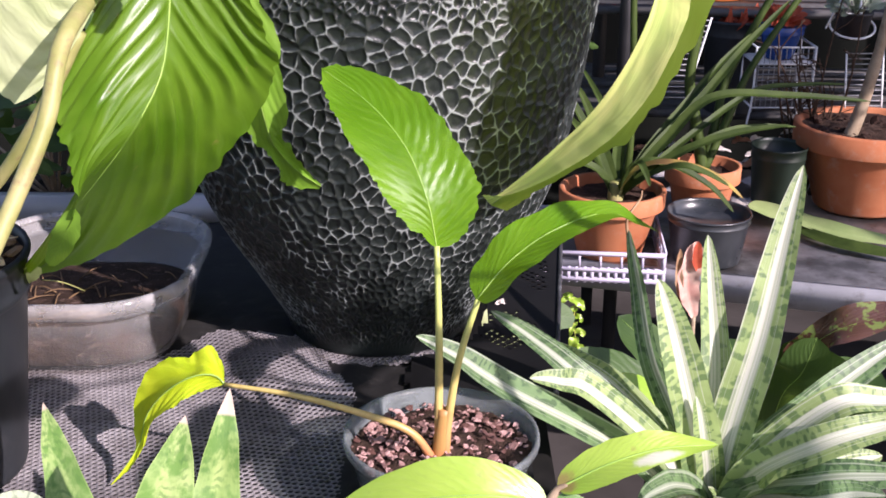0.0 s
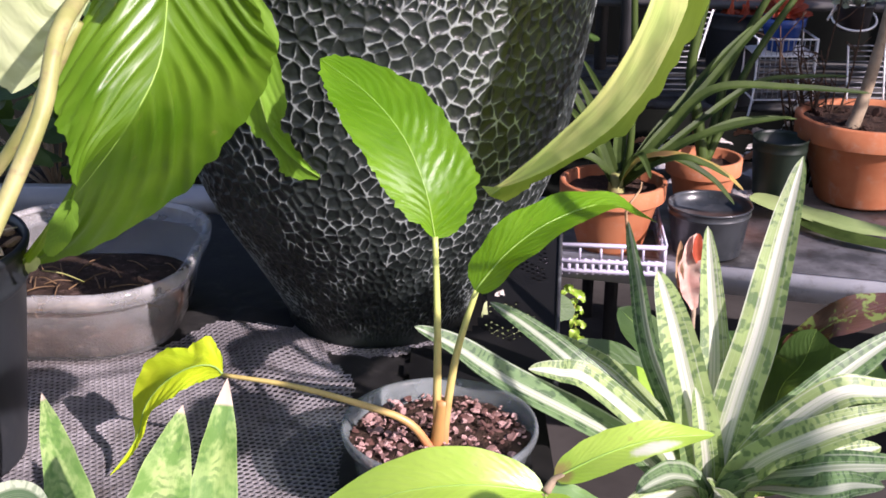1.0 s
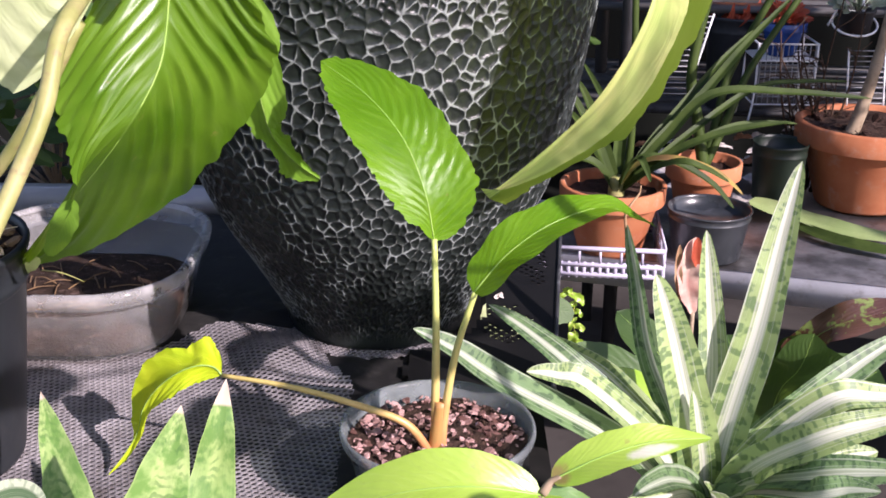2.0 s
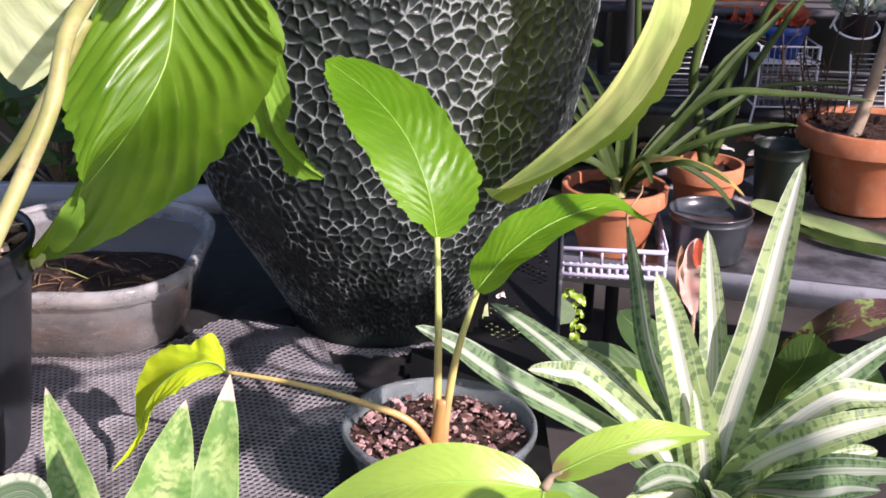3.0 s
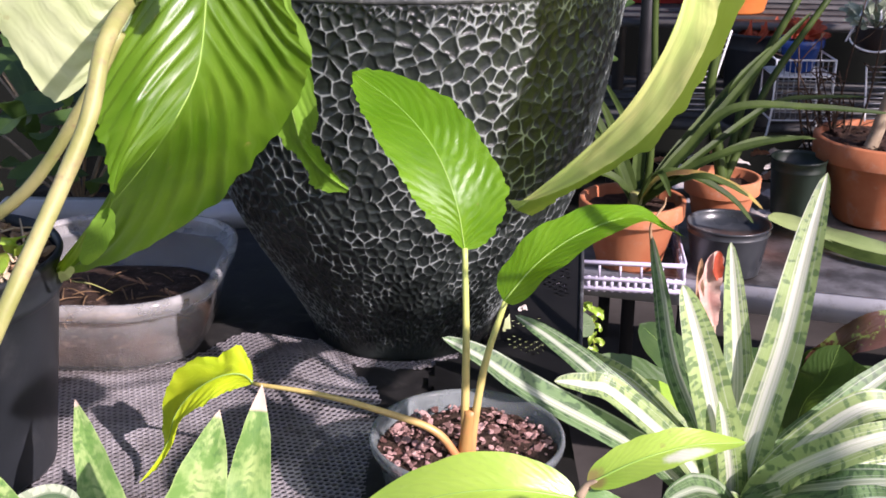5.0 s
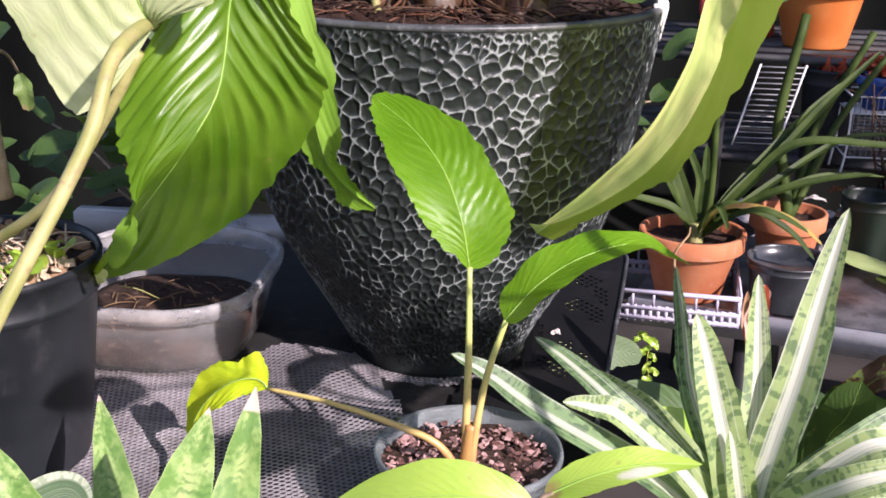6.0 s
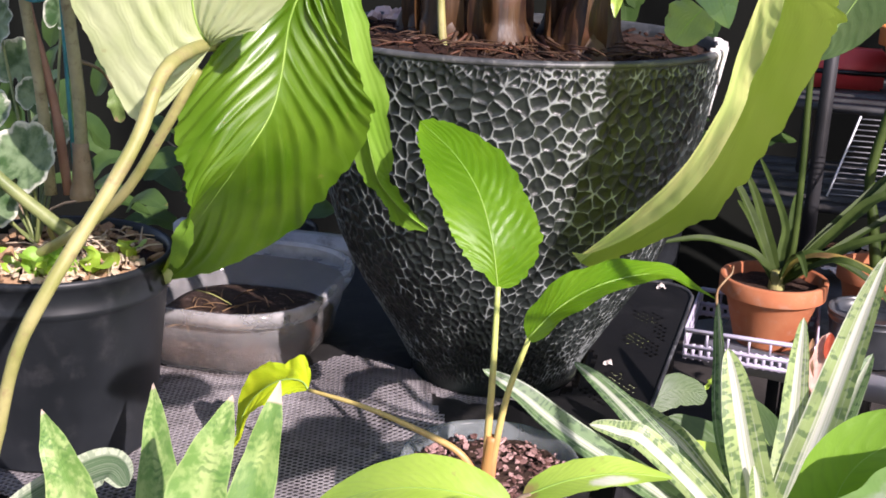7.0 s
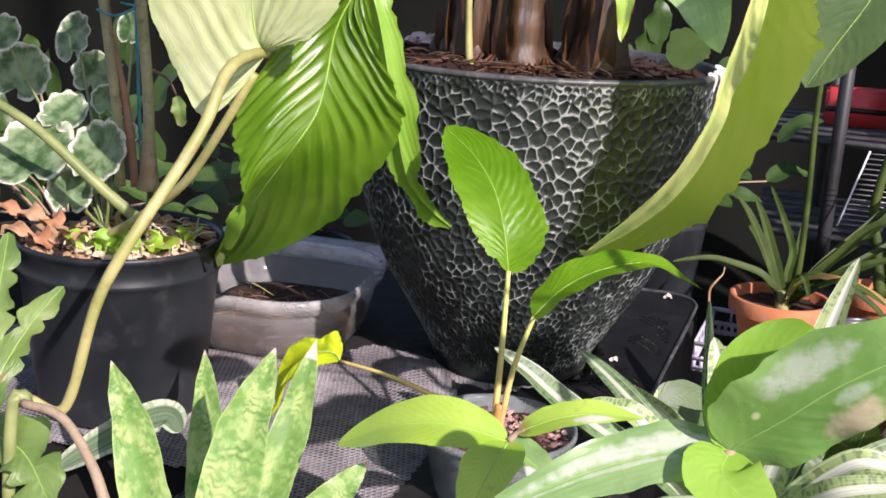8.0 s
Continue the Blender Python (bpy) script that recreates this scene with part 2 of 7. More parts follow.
M["cloth"] = plain_material("black_ground_cloth", (0.013, 0.0125, 0.012), (0.024, 0.0228, 0.021), 18, 0.68, 0.4, 0, 0.3, (0.042, 0.039, 0.036))
M["leaf_dark"] = leaf_material("leaf_dark_green", (0.032, 0.072, 0.016), (0.065, 0.125, 0.026), (0.10, 0.18, 0.02), 0.42, 12, 0.8, 0.2, 0.25)
M["leaf_bronze"] = leaf_material("leaf_bronze_mottled", (0.060, 0.022, 0.016), (0.125, 0.055, 0.036), (0.15, 0.075, 0.035), 0.25, 12, 0.8, 0.2, 0.2, ((0.20, 0.26, 0.06), 75.0, 0.54), 1.0)
M["leaf_edged"] = leaf_material("leaf_pale_lobed", (0.10, 0.19, 0.04), (0.20, 0.29, 0.08), (0.24, 0.36, 0.06), 0.42, 9, 0.5, 0.25, 0.3, ((0.30, 0.22, 0.11), 26.0, 0.60))
M["leaf_dying"] = plain_material("leaf_dying_yellow", (0.42, 0.34, 0.06), (0.26, 0.15, 0.06), 14, 0.6, 0.2, 0, 0.3, None, 0.001, 0.15)
M["leaf_strap"] = plain_material("leaf_strap_green", (0.027, 0.048, 0.009), (0.058, 0.090, 0.018), 20, 0.55, 0.2, 0, 0.2, None, 0.001, 0.15)
M["striped"] = striped_material("leaf_striped", (0.32, 0.42, 0.16), (0.80, 0.80, 0.68), (0.10, 0.19, 0.07), 0.16)
# darker copy of striped: shade put into the colour of some rosette leaves
M["striped_in_shade"] = striped_material("leaf_striped_shaded", (0.15, 0.25, 0.10), (0.62, 0.66, 0.52), (0.05, 0.105, 0.045), 0.12)
M["pale_edged"] = striped_material("leaf_pale_edged", (0.50, 0.55, 0.40), (0.12, 0.20, 0.10), (0.34, 0.42, 0.27), 0.34)
M["mottled"] = mottled_material("leaf_mottled", (0.165, 0.32, 0.07), (0.43, 0.56, 0.20), (0.075, 0.18, 0.045))
M["mottled_dry"] = mottled_material("leaf_mottled_dry_tip", (0.14, 0.28, 0.06), (0.39, 0.52, 0.17), (0.07, 0.18, 0.045), 0.87)


def stalk_material():
    """Leaf stalks that turn from rust at the soil to yellow-green higher up."""
    n = Nodes("stalk_rust_to_green")
    co = n.coords()
    z = n.math("ADD", n.split(co)[2], n.math("MULTIPLY", n.noise(co, 40.0, 3.0), 0.02))
    c = n.mix(n.ramp(z, 0.068, 0.125), (0.56, 0.22, 0.09), (0.58, 0.44, 0.15))
    c = n.mix(n.ramp(z, 0.11, 0.22), c, (0.48, 0.55, 0.15))
    c = n.mix(n.math("MULTIPLY", n.ramp(n.noise(co, 90.0, 4.0), 0.5, 0.7), 0.3), c, (0.30, 0.20, 0.06))
    return n.done(c, 0.38, 0, n.bump(n.noise(co, 200.0, 2.0), 0.15, 0.001), 0.5)


M["stalk"] = stalk_material()
M["petiole"] = plain_material("petiole_yellow_green", (0.36, 0.40, 0.07), (0.48, 0.46, 0.10), 40, 0.42, 0.15)
M["cane_red"] = plain_material("cane_red_brown", (0.30, 0.15, 0.10), (0.38, 0.22, 0.15), 40, 0.6, 0.4)
M["cane_olive"] = plain_material("cane_olive_grey", (0.27, 0.25, 0.14), (0.40, 0.37, 0.22), 40, 0.6, 0.4, 0, 0.3, (0.13, 0.085, 0.05))
M["petiole_red"] = plain_material("petiole_base_rust", (0.50, 0.20, 0.07), (0.42, 0.24, 0.07), 60, 0.45, 0.2)
M["petiole_tan"] = plain_material("petiole_tan", (0.25, 0.26, 0.075), (0.38, 0.35, 0.14), 30, 0.5, 0.25, 0, 0.4, (0.25, 0.18, 0.09))
M["trunk"] = plain_material("cane_sheath_brown", (0.042, 0.016, 0.009), (0.14, 0.052, 0.022), 22, 0.55, 0.4, 0, 0.4, (0.022, 0.009, 0.006), 0.003)


def cane_material():
    """Fibrous sheaths: reddish brown at the foot, olive tan higher up, streaked lengthwise."""
    n = Nodes("cane_fibrous_sheath")
    co = n.coords()
    streak = n.noise(n.scaled(co, (90, 90, 7)), 1.0, 5.0, 0.65)
    blot = n.noise(co, 26.0, 4.0)
    up = n.math("ADD", n.split(co)[2], n.math("MULTIPLY", n.math("SUBTRACT", blot, 0.5), 0.09))
    c = n.mix(n.ramp(up, 0.035, 0.13), (0.060, 0.019, 0.012), (0.066, 0.031, 0.010))
    c = n.mix(n.ramp(streak, 0.42, 0.62), c, (0.020, 0.007, 0.004))
    c = n.mix(n.math("MULTIPLY", n.ramp(blot, 0.56, 0.70), 0.35), c, (0.12, 0.045, 0.026))
    return n.done(c, 0.5, 0, n.bump(streak, 0.6, 0.003), 0.5)


M["cane"] = cane_material()
M["under"] = plain_material("black_underlay", (0.007, 0.007, 0.0065), (0.013, 0.012, 0.011), 20, 0.9, 0.2, 0, 0.1)
M["wood"] = plain_material("bare_stem", (0.26, 0.19, 0.12), (0.36, 0.28, 0.19), 40, 0.75, 0.5, 0, 0.3, (0.16, 0.11, 0.07))
M["soil"] = plain_material("potting_soil", (0.035, 0.02, 0.014), (0.075, 0.045, 0.032), 60, 0.9, 1.0, 0, 0.2, (0.13, 0.07, 0.05), 0.004)
M["tub_soil"] = plain_material("dusty_soil", (0.030, 0.017, 0.010), (0.068, 0.040, 0.028), 45, 0.9, 0.9, 0, 0.2, (0.20, 0.13, 0.105), 0.004)
M["twig"] = plain_material("dark_dry_twig", (0.040, 0.024, 0.015), (0.085, 0.050, 0.032), 60, 0.8, 0.4, 0, 0.2)
M["straw_dark"] = plain_material("dark_straw", (0.045, 0.022, 0.011), (0.09, 0.046, 0.022), 60, 0.8, 0.3)
M["straw_brown"] = plain_material("brown_straw", (0.13, 0.075, 0.035), (0.22, 0.13, 0.06), 60, 0.8, 0.3)
M["terracotta"] = plain_material("terracotta", (0.40, 0.125, 0.052), (0.48, 0.18, 0.082), 12, 0.78, 0.25, 0, 0.25, (0.44, 0.24, 0.16))
M["panel_black"] = plain_material("dull_black_panel_plastic", (0.0045, 0.0045, 0.0045), (0.008, 0.008, 0.008), 9, 0.62, 0.10, 0, 0.3, (0.016, 0.016, 0.016))
# paler than the panel: the light along its edge put into the colour
M["panel_edge"] = plain_material("lit_grey_plastic_edge", (0.030, 0.031, 0.034), (0.06, 0.062, 0.066), 30, 0.45, 0.2, 0, 0.3, (0.16, 0.165, 0.17))
M["black_plastic"] = plain_material("black_plastic", (0.010, 0.012, 0.014), (0.022, 0.025, 0.029), 9, 0.42, 0.12, 0, 0.35, (0.040, 0.041, 0.044))
M["grey_plastic"] = plain_material("scuffed_grey_plastic", (0.020, 0.023, 0.026), (0.045, 0.049, 0.054), 12, 0.30, 0.12, 0, 0.6, (0.085, 0.086, 0.09))
M["green_plastic"] = plain_material("dark_green_plastic", (0.010, 0.018, 0.012), (0.016, 0.028, 0.018), 14, 0.45, 0.1)
M["blue_glaze"] = plain_material("blue_glazed_clay", (0.015, 0.05, 0.22), (0.03, 0.08, 0.30), 14, 0.2, 0.1)
M["orange_plastic"] = plain_material("orange_clay", (0.60, 0.16, 0.03), (0.66, 0.22, 0.05), 12, 0.6, 0.15)
M["red_plastic"] = plain_material("red_plastic", (0.60, 0.05, 0.05), (0.66, 0.08, 0.07), 12, 0.45, 0.1)
M["lilac_plastic"] = plain_material("pale_lilac_plastic", (0.42, 0.39, 0.50), (0.54, 0.50, 0.60), 20, 0.4, 0.1)
M["white_wire"] = plain_material("white_coated_wire", (0.70, 0.70, 0.70), (0.8, 0.8, 0.8), 30, 0.4, 0.1)
M["steel"] = plain_material("galvanised_shelf", (0.42, 0.41, 0.42), (0.58, 0.57, 0.58), 9, 0.42, 0.15, 0.2, 0.5, (0.22, 0.19, 0.17))
# uneven tone paints streaky reflections along with the grime on the shelf top
M["steel_streaky"] = plain_material("streaky_grimy_metal", (0.10, 0.095, 0.092), (0.30, 0.285, 0.28), 14, 0.38, 0.35, 0.3, 0.5, (0.08, 0.062, 0.05))
M["dark_frame"] = plain_material("dark_painted_frame", (0.012, 0.012, 0.013), (0.024, 0.024, 0.026), 9, 0.5, 0.1)
M["slat_grey"] = plain_material("weathered_grey_slat", (0.055, 0.052, 0.050), (0.13, 0.125, 0.12), 11, 0.6, 0.25, 0, 0.4, (0.04, 0.034, 0.03))
M["leaf_silver"] = leaf_material("leaf_silver_grey", (0.20, 0.25, 0.17), (0.34, 0.39, 0.28), (0.26, 0.32, 0.18), 0.55, 6, 0.5, 0.10, 0.2)
M["twine"] = plain_material("blue_green_twine", (0.03, 0.20, 0.22), (0.05, 0.28, 0.30), 80, 0.7, 0.3)
M["red_flower"] = plain_material("rusty_red_bract", (0.34, 0.06, 0.03), (0.50, 0.11, 0.05), 60, 0.6, 0.3, 0, 0.3, None, 0.001, 0.2)
M["pink_bract"] = plain_material("faded_pink_bract", (0.62, 0.34, 0.28), (0.72, 0.52, 0.42), 60, 0.6, 0.3, 0, 0.3, None, 0.001, 0.2)
M["dry_leaf"] = plain_material("dry_leaf", (0.28, 0.16, 0.085), (0.44, 0.29, 0.17), 45, 0.75, 0.4, 0, 0.2, (0.16, 0.085, 0.05))
# ground colour darkened to carry the shade below the staging
M["concrete"] = plain_material("shade_darkened_ground", (0.030, 0.026, 0.023), (0.062, 0.054, 0.049), 3.0, 0.85, 0.3, 0, 0.3, (0.04, 0.034, 0.03), 0.004)
M["back_dark"] = plain_material("near_black_backing", (0.003, 0.0035, 0.003), (0.006, 0.007, 0.0055), 2.0, 0.95, 0.3, 0, 0.1)


def bark_material():
    n = Nodes("bark_chip")
    co = n.coords()
    r = n.random()
    c = n.mix(n.math("POWER", r, 1.6), (0.13, 0.062, 0.05), (0.74, 0.46, 0.42))
    c = n.mix(n.ramp(n.noise(co, 160.0, 4.0), 0.48, 0.70), c, (0.16, 0.075, 0.06))
    return n.done(c, 0.8, 0, n.bump(n.noise(co, 300.0, 4.0), 0.6, 0.001), 0.25)


M["bark"] = bark_material()
M["chalk"] = plain_material("chalky_white_crust", (0.62, 0.60, 0.60), (0.80, 0.78, 0.78), 90, 0.8, 0.5, 0, 0.3, (0.40, 0.38, 0.37))
M["scrap_pink"] = plain_material("pale_pink_dry_litter", (0.62, 0.42, 0.36), (0.76, 0.58, 0.52), 50, 0.75, 0.3, 0, 0.3, (0.36, 0.20, 0.15))
M["mulch"] = plain_material("dark_mulch", (0.018, 0.009, 0.006), (0.045, 0.021, 0.014), 80, 0.85, 0.6, 0, 0.2)


def glazed_pot_material():
    """Black glaze with a chalky white net where the ridges stand."""
    n = Nodes("black_pot_white_net")
    a = n.t.nodes.new("ShaderNodeAttribute")
    a.attribute_name = "net"
    co = n.coords()
    worn = n.noise(co, 55.0, 5.0, 0.65)
    fine = n.noise(co, 420.0, 3.0)
    net = n.math("MULTIPLY", a.outputs["Fac"], n.ramp(worn, 0.30, 0.58, 0.45, 1.0))
    dark = n.mix(n.ramp(n.noise(co, 24.0, 4.0), 0.35, 0.7), (0.009, 0.012, 0.011), (0.023, 0.029, 0.027))
    c = n.mix(n.ramp(net, 0.26, 0.88), dark, (0.265, 0.290, 0.280))
    return n.done(c, n.ramp(net, 0.2, 0.7, 0.36, 0.75), 0.0, n.bump(n.math("ADD", fine, worn), 0.28, 0.0012), 0.5)


M["net_pot"] = glazed_pot_material()


def clear_material(name, tint, haze, rough):
    """Cloudy thin plastic: part of the light goes straight through, the rest is scattered."""
    n = Nodes(name)
    co = n.coords()
    tr = n.t.nodes.new("ShaderNodeBsdfTransparent")
    tr.inputs[0].default_value = (*tint, 1)
    cloud = n.ramp(n.noise(co, 26.0, 5.0), 0.3, 0.75, haze * 0.7, haze * 1.3)
    n.done(n.mix(n.noise(co, 9.0, 3.0), tuple(v * 0.8 for v in tint), tint), rough, 0, n.bump(n.noise(co, 120.0, 3.0), 0.12, 0.001), 0.5)
    ms = n.t.nodes.new("ShaderNodeMixShader")
    n.put(ms.inputs[0], cloud)
    n.t.links.new(tr.outputs[0], ms.inputs[1])
    n.t.links.new(n.bsdf.outputs[0], ms.inputs[2])
    n.t.links.new(ms.outputs[0], n.out.inputs[0])
    return n.mat


M["clear_pot"] = clear_material("cloudy_clear_pot", (0.55, 0.60, 0.60), 0.26, 0.25)
M["clear_tub"] = clear_material("cloudy_clear_tub", (0.97, 0.95, 0.93), 0.21, 0.08)
M["cloudy_rim"] = clear_material("cloudy_rim", (0.96, 0.94, 0.92), 0.34, 0.12)


def mat_material():
    n = Nodes("perforated_matting")
    co = n.coords()
    c = n.mix(n.ramp(n.noise(co, 7.0, 6.0, 0.65), 0.35, 0.7), (0.150, 0.138, 0.142), (0.36, 0.335, 0.340))
    c = n.mix(n.math("MULTIPLY", n.ramp(n.noise(co, 38.0, 6.0, 0.7), 0.52, 0.68), 0.6), c, (0.075, 0.058, 0.052))
    return n.done(c, 0.72, 0, n.bump(n.noise(co, 500.0, 2.0), 0.3, 0.0006), 0.2)


M["matting"] = mat_material()


# ---- building helpers ----
def mesh_object(name, bm, material, parent=None, label="", smooth=True):
    me = bpy.data.meshes.new(name)
    bm.normal_update()
    bm.to_mesh(me)
    bm.free()
    if smooth:
        me.shade_smooth()
    me.materials.append(M[material])
    ob = new(name, me)
    if parent is not None:
        ob.parent = parent
        ob.matrix_parent_inverse = parent.matrix_world.inverted()
    if label:
        tagged(ob, label)
    return ob


def part(name, bm, material, parent, label="", smooth=True):
    return mesh_object(name, bm, material, parent, label, smooth)


def thing(name, place, label, category, group="", kind=""):
    ob = new(name)
    ob.location = place
    ob.empty_display_size = 0.02
    ob.matrix_world = Matrix.Translation(place)
    return tagged(ob, label, category, group, kind)


def spline(pts, n):
    """Points along a smooth curve through pts, with the tangents."""
    p = [Vector(q) for q in pts]
    p = [p[0] * 2 - p[1]] + p + [p[-1] * 2 - p[-2]]
    out = []
    for k in range(n + 1):
        f = k / n * (len(p) - 3)
        i = min(int(f), len(p) - 4)
        t = f - i
        a, b, c, d = p[i:i + 4]
        q = 0.5 * (2 * b + (c - a) * t + (2 * a - 5 * b + 4 * c - d) * t * t + (3 * b - a - 3 * c + d) * t ** 3)
        v = 0.5 * ((c - a) + (4 * a - 10 * b + 8 * c - 2 * d) * t + (9 * b - 3 * a - 9 * c + 3 * d) * t * t)
        out.append((q, v.normalized() if v.length > 1e-9 else Vector((0, 0, 1))))
    return out


def tube(pts, r0, r1=None, n=14, sides=8, bm=None, lump=0.0):
    """A round rod along a smooth curve, tapering from r0 to r1."""
    bm = bm or bmesh.new()
    r1 = r0 if r1 is None else r1
    rings = []
    ref = Vector((0.3, 0.9, 0.2))
    for k, (q, v) in enumerate(spline(pts, n)):
        a = v.cross(ref)
        if a.length < 1e-3:
            a = v.cross(Vector((1, 0, 0)))
        a.normalize()
        b = v.cross(a)
        r = r0 + (r1 - r0) * k / n
        if lump:
            r *= 1 + lump * noise.noise(q * 60)
        rings.append([bm.verts.new(q + r * (math.cos(t) * a + math.sin(t) * b)) for t in (2 * math.pi * s / sides for s in range(sides))])
    for u, w in zip(rings, rings[1:]):
        for s in range(sides):
            bm.faces.new((u[s], u[(s + 1) % sides], w[(s + 1) % sides], w[s]))
    bm.faces.new(rings[0][::-1])
    bm.faces.new(rings[-1])
    return bm


def lathe(profile, centre, n=48, bm=None, wobble=0.0):
    """Turn a profile of (radius, height) about an upright axis; radius 0 closes it."""
    bm = bm or bmesh.new()
    cx, cy, cz = centre
    rings = []
    for r, z in profile:
        if r < 1e-6:
            rings.append([bm.verts.new((cx, cy, cz + z))])
        else:
            ring = []
            for s in range(n):
                t = 2 * math.pi * s / n
                w = 1 + wobble * noise.noise(Vector((math.cos(t), math.sin(t), z * 8)))
                ring.append(bm.verts.new((cx + r * w * math.cos(t), cy + r * w * math.sin(t), cz + z)))
            rings.append(ring)
    for a, b in zip(rings, rings[1:]):
        for s in range(n):
            e = (s + 1) % n
            if len(a) == 1 and len(b) > 1:
                bm.faces.new((a[0], b[e], b[s]))
            elif len(b) == 1 and len(a) > 1:
                bm.faces.new((a[s], a[e], b[0]))
            elif len(a) > 1:
                bm.faces.new((a[s], a[e], b[e], b[s]))
    return bm


def block(size, m=None, bevel=0.002, bm=None):
    """A bevelled box of that size, its middle at the pose m."""
    bm = bm or bmesh.new()
    made = bmesh.ops.create_cube(bm, size=1.0)["verts"]
    bmesh.ops.transform(bm, matrix=(m or Matrix()) @ Matrix.Diagonal((*size, 1)), verts=made)
    if bevel:
        edges = list({e for v in made for e in v.link_edges})
        bmesh.ops.bevel(bm, geom=edges, offset=bevel, segments=2, affect="EDGES")
    return bm


def leaf(parent, rib, face, width, shape=(0.55, 0.9), material="leaf_mid", fold=(0.2, 0.2), wave=(0.0, 3.0), rough_edge=0.03,
         halves=(1.0, 1.0), nv=40, nu=12, rib_r=0.0012, rib_material=None, name="leaf", label="", turn=None, seed=0.0, cup=0.0, ridges=0.0, nridge=14, notch=()):
    """A blade about a midrib: rib is a curve, face the way its upper side looks (turn: at the tip), width the widest half,
    shape the powers of its rise and fall, fold the angle of each half against the flat."""
    bm = bmesh.new()
    uv = bm.loops.layers.uv.new("UVMap")
    a, b = shape
    peak = (a / (a + b)) ** a * (b / (a + b)) ** b
    face0, face1 = Vector(face).normalized(), Vector(turn or face).normalized()
    rows = []
    line = spline(rib, nv)
    length = sum((q[0] - p[0]).length for p, q in zip(line, line[1:]))
    for k, (c, t) in enumerate(line):
        s = k / nv
        nrm = face0.lerp(face1, s)
        side = t.cross(nrm).normalized()
        nrm = side.cross(t).normalized()
        h = width * (max(s, 1e-4) ** a) * (max(1 - s, 1e-4) ** b) / peak
        row = []
        for j in range(nu + 1):
            u = j / nu * 2 - 1
            half = 0 if u < 0 else 1
            w = h * halves[half] * (1 + rough_edge * abs(u) * (noise.noise(Vector((s * 9 + seed, half * 7.3, seed))) * 2 + 0.45 * noise.noise(Vector((s * 31 + seed, half * 5.1, seed + 3.0)))))
            for at, deep, which in notch:
                if which == half:
                    w *= 1 - deep * math.exp(-((s - at) / 0.022) ** 2)
            ang = fold[half] + cup * abs(u)
            d = abs(u) * w
            out = (-1 if u < 0 else 1) * side * math.cos(ang) * d + nrm * math.sin(ang) * d
            lift = wave[0] * u * u * math.sin(6.283 * wave[1] * s + half * 2.1 + seed) * min(1.0, 6 * (1 - s), 6 * s)
            if ridges:
                mod = (0.55 + 1.0 * noise.noise(Vector((s * 6 + seed, u * 2.5, 4.0)))) * (1.25 if half else 0.9) * min(1.0, 1.5 * (1.15 - s))
                bend = 1.15 * abs(u) * width / max(length, 1e-6) + 0.012 * noise.noise(Vector((s * 5, u * 3, seed)))
                ph = (nridge * (s - bend)) % 1.0
                lift += ridges * mod * min(1.0, 3 * abs(u)) * (1 - abs(u) * 0.5) * (2 * abs(math.sin(math.pi * ph)) ** 0.7 - 1)
            row.append(bm.verts.new(c + out + nrm * lift))
        rows.append(row)
    for k in range(nv):
        for j in range(nu):
            try:
                f = bm.faces.new((rows[k][j], rows[k][j + 1], rows[k + 1][j + 1], rows[k + 1][j]))
            except ValueError:
                continue
            for lp, (jj, kk) in zip(f.loops, ((j, k), (j + 1, k), (j + 1, k + 1), (j, k + 1))):
                lp[uv].uv = (jj / nu, kk / nv)
    ob = part(name, bm, material, parent, label)
    if rib_r:
        q = [c for c, t in line]
        part("midrib", tube([q[i] for i in range(0, nv + 1, max(1, nv // 8))], rib_r * 0.62, rib_r * 0.15, 16, 6), rib_material or "midrib", ob)
    return ob


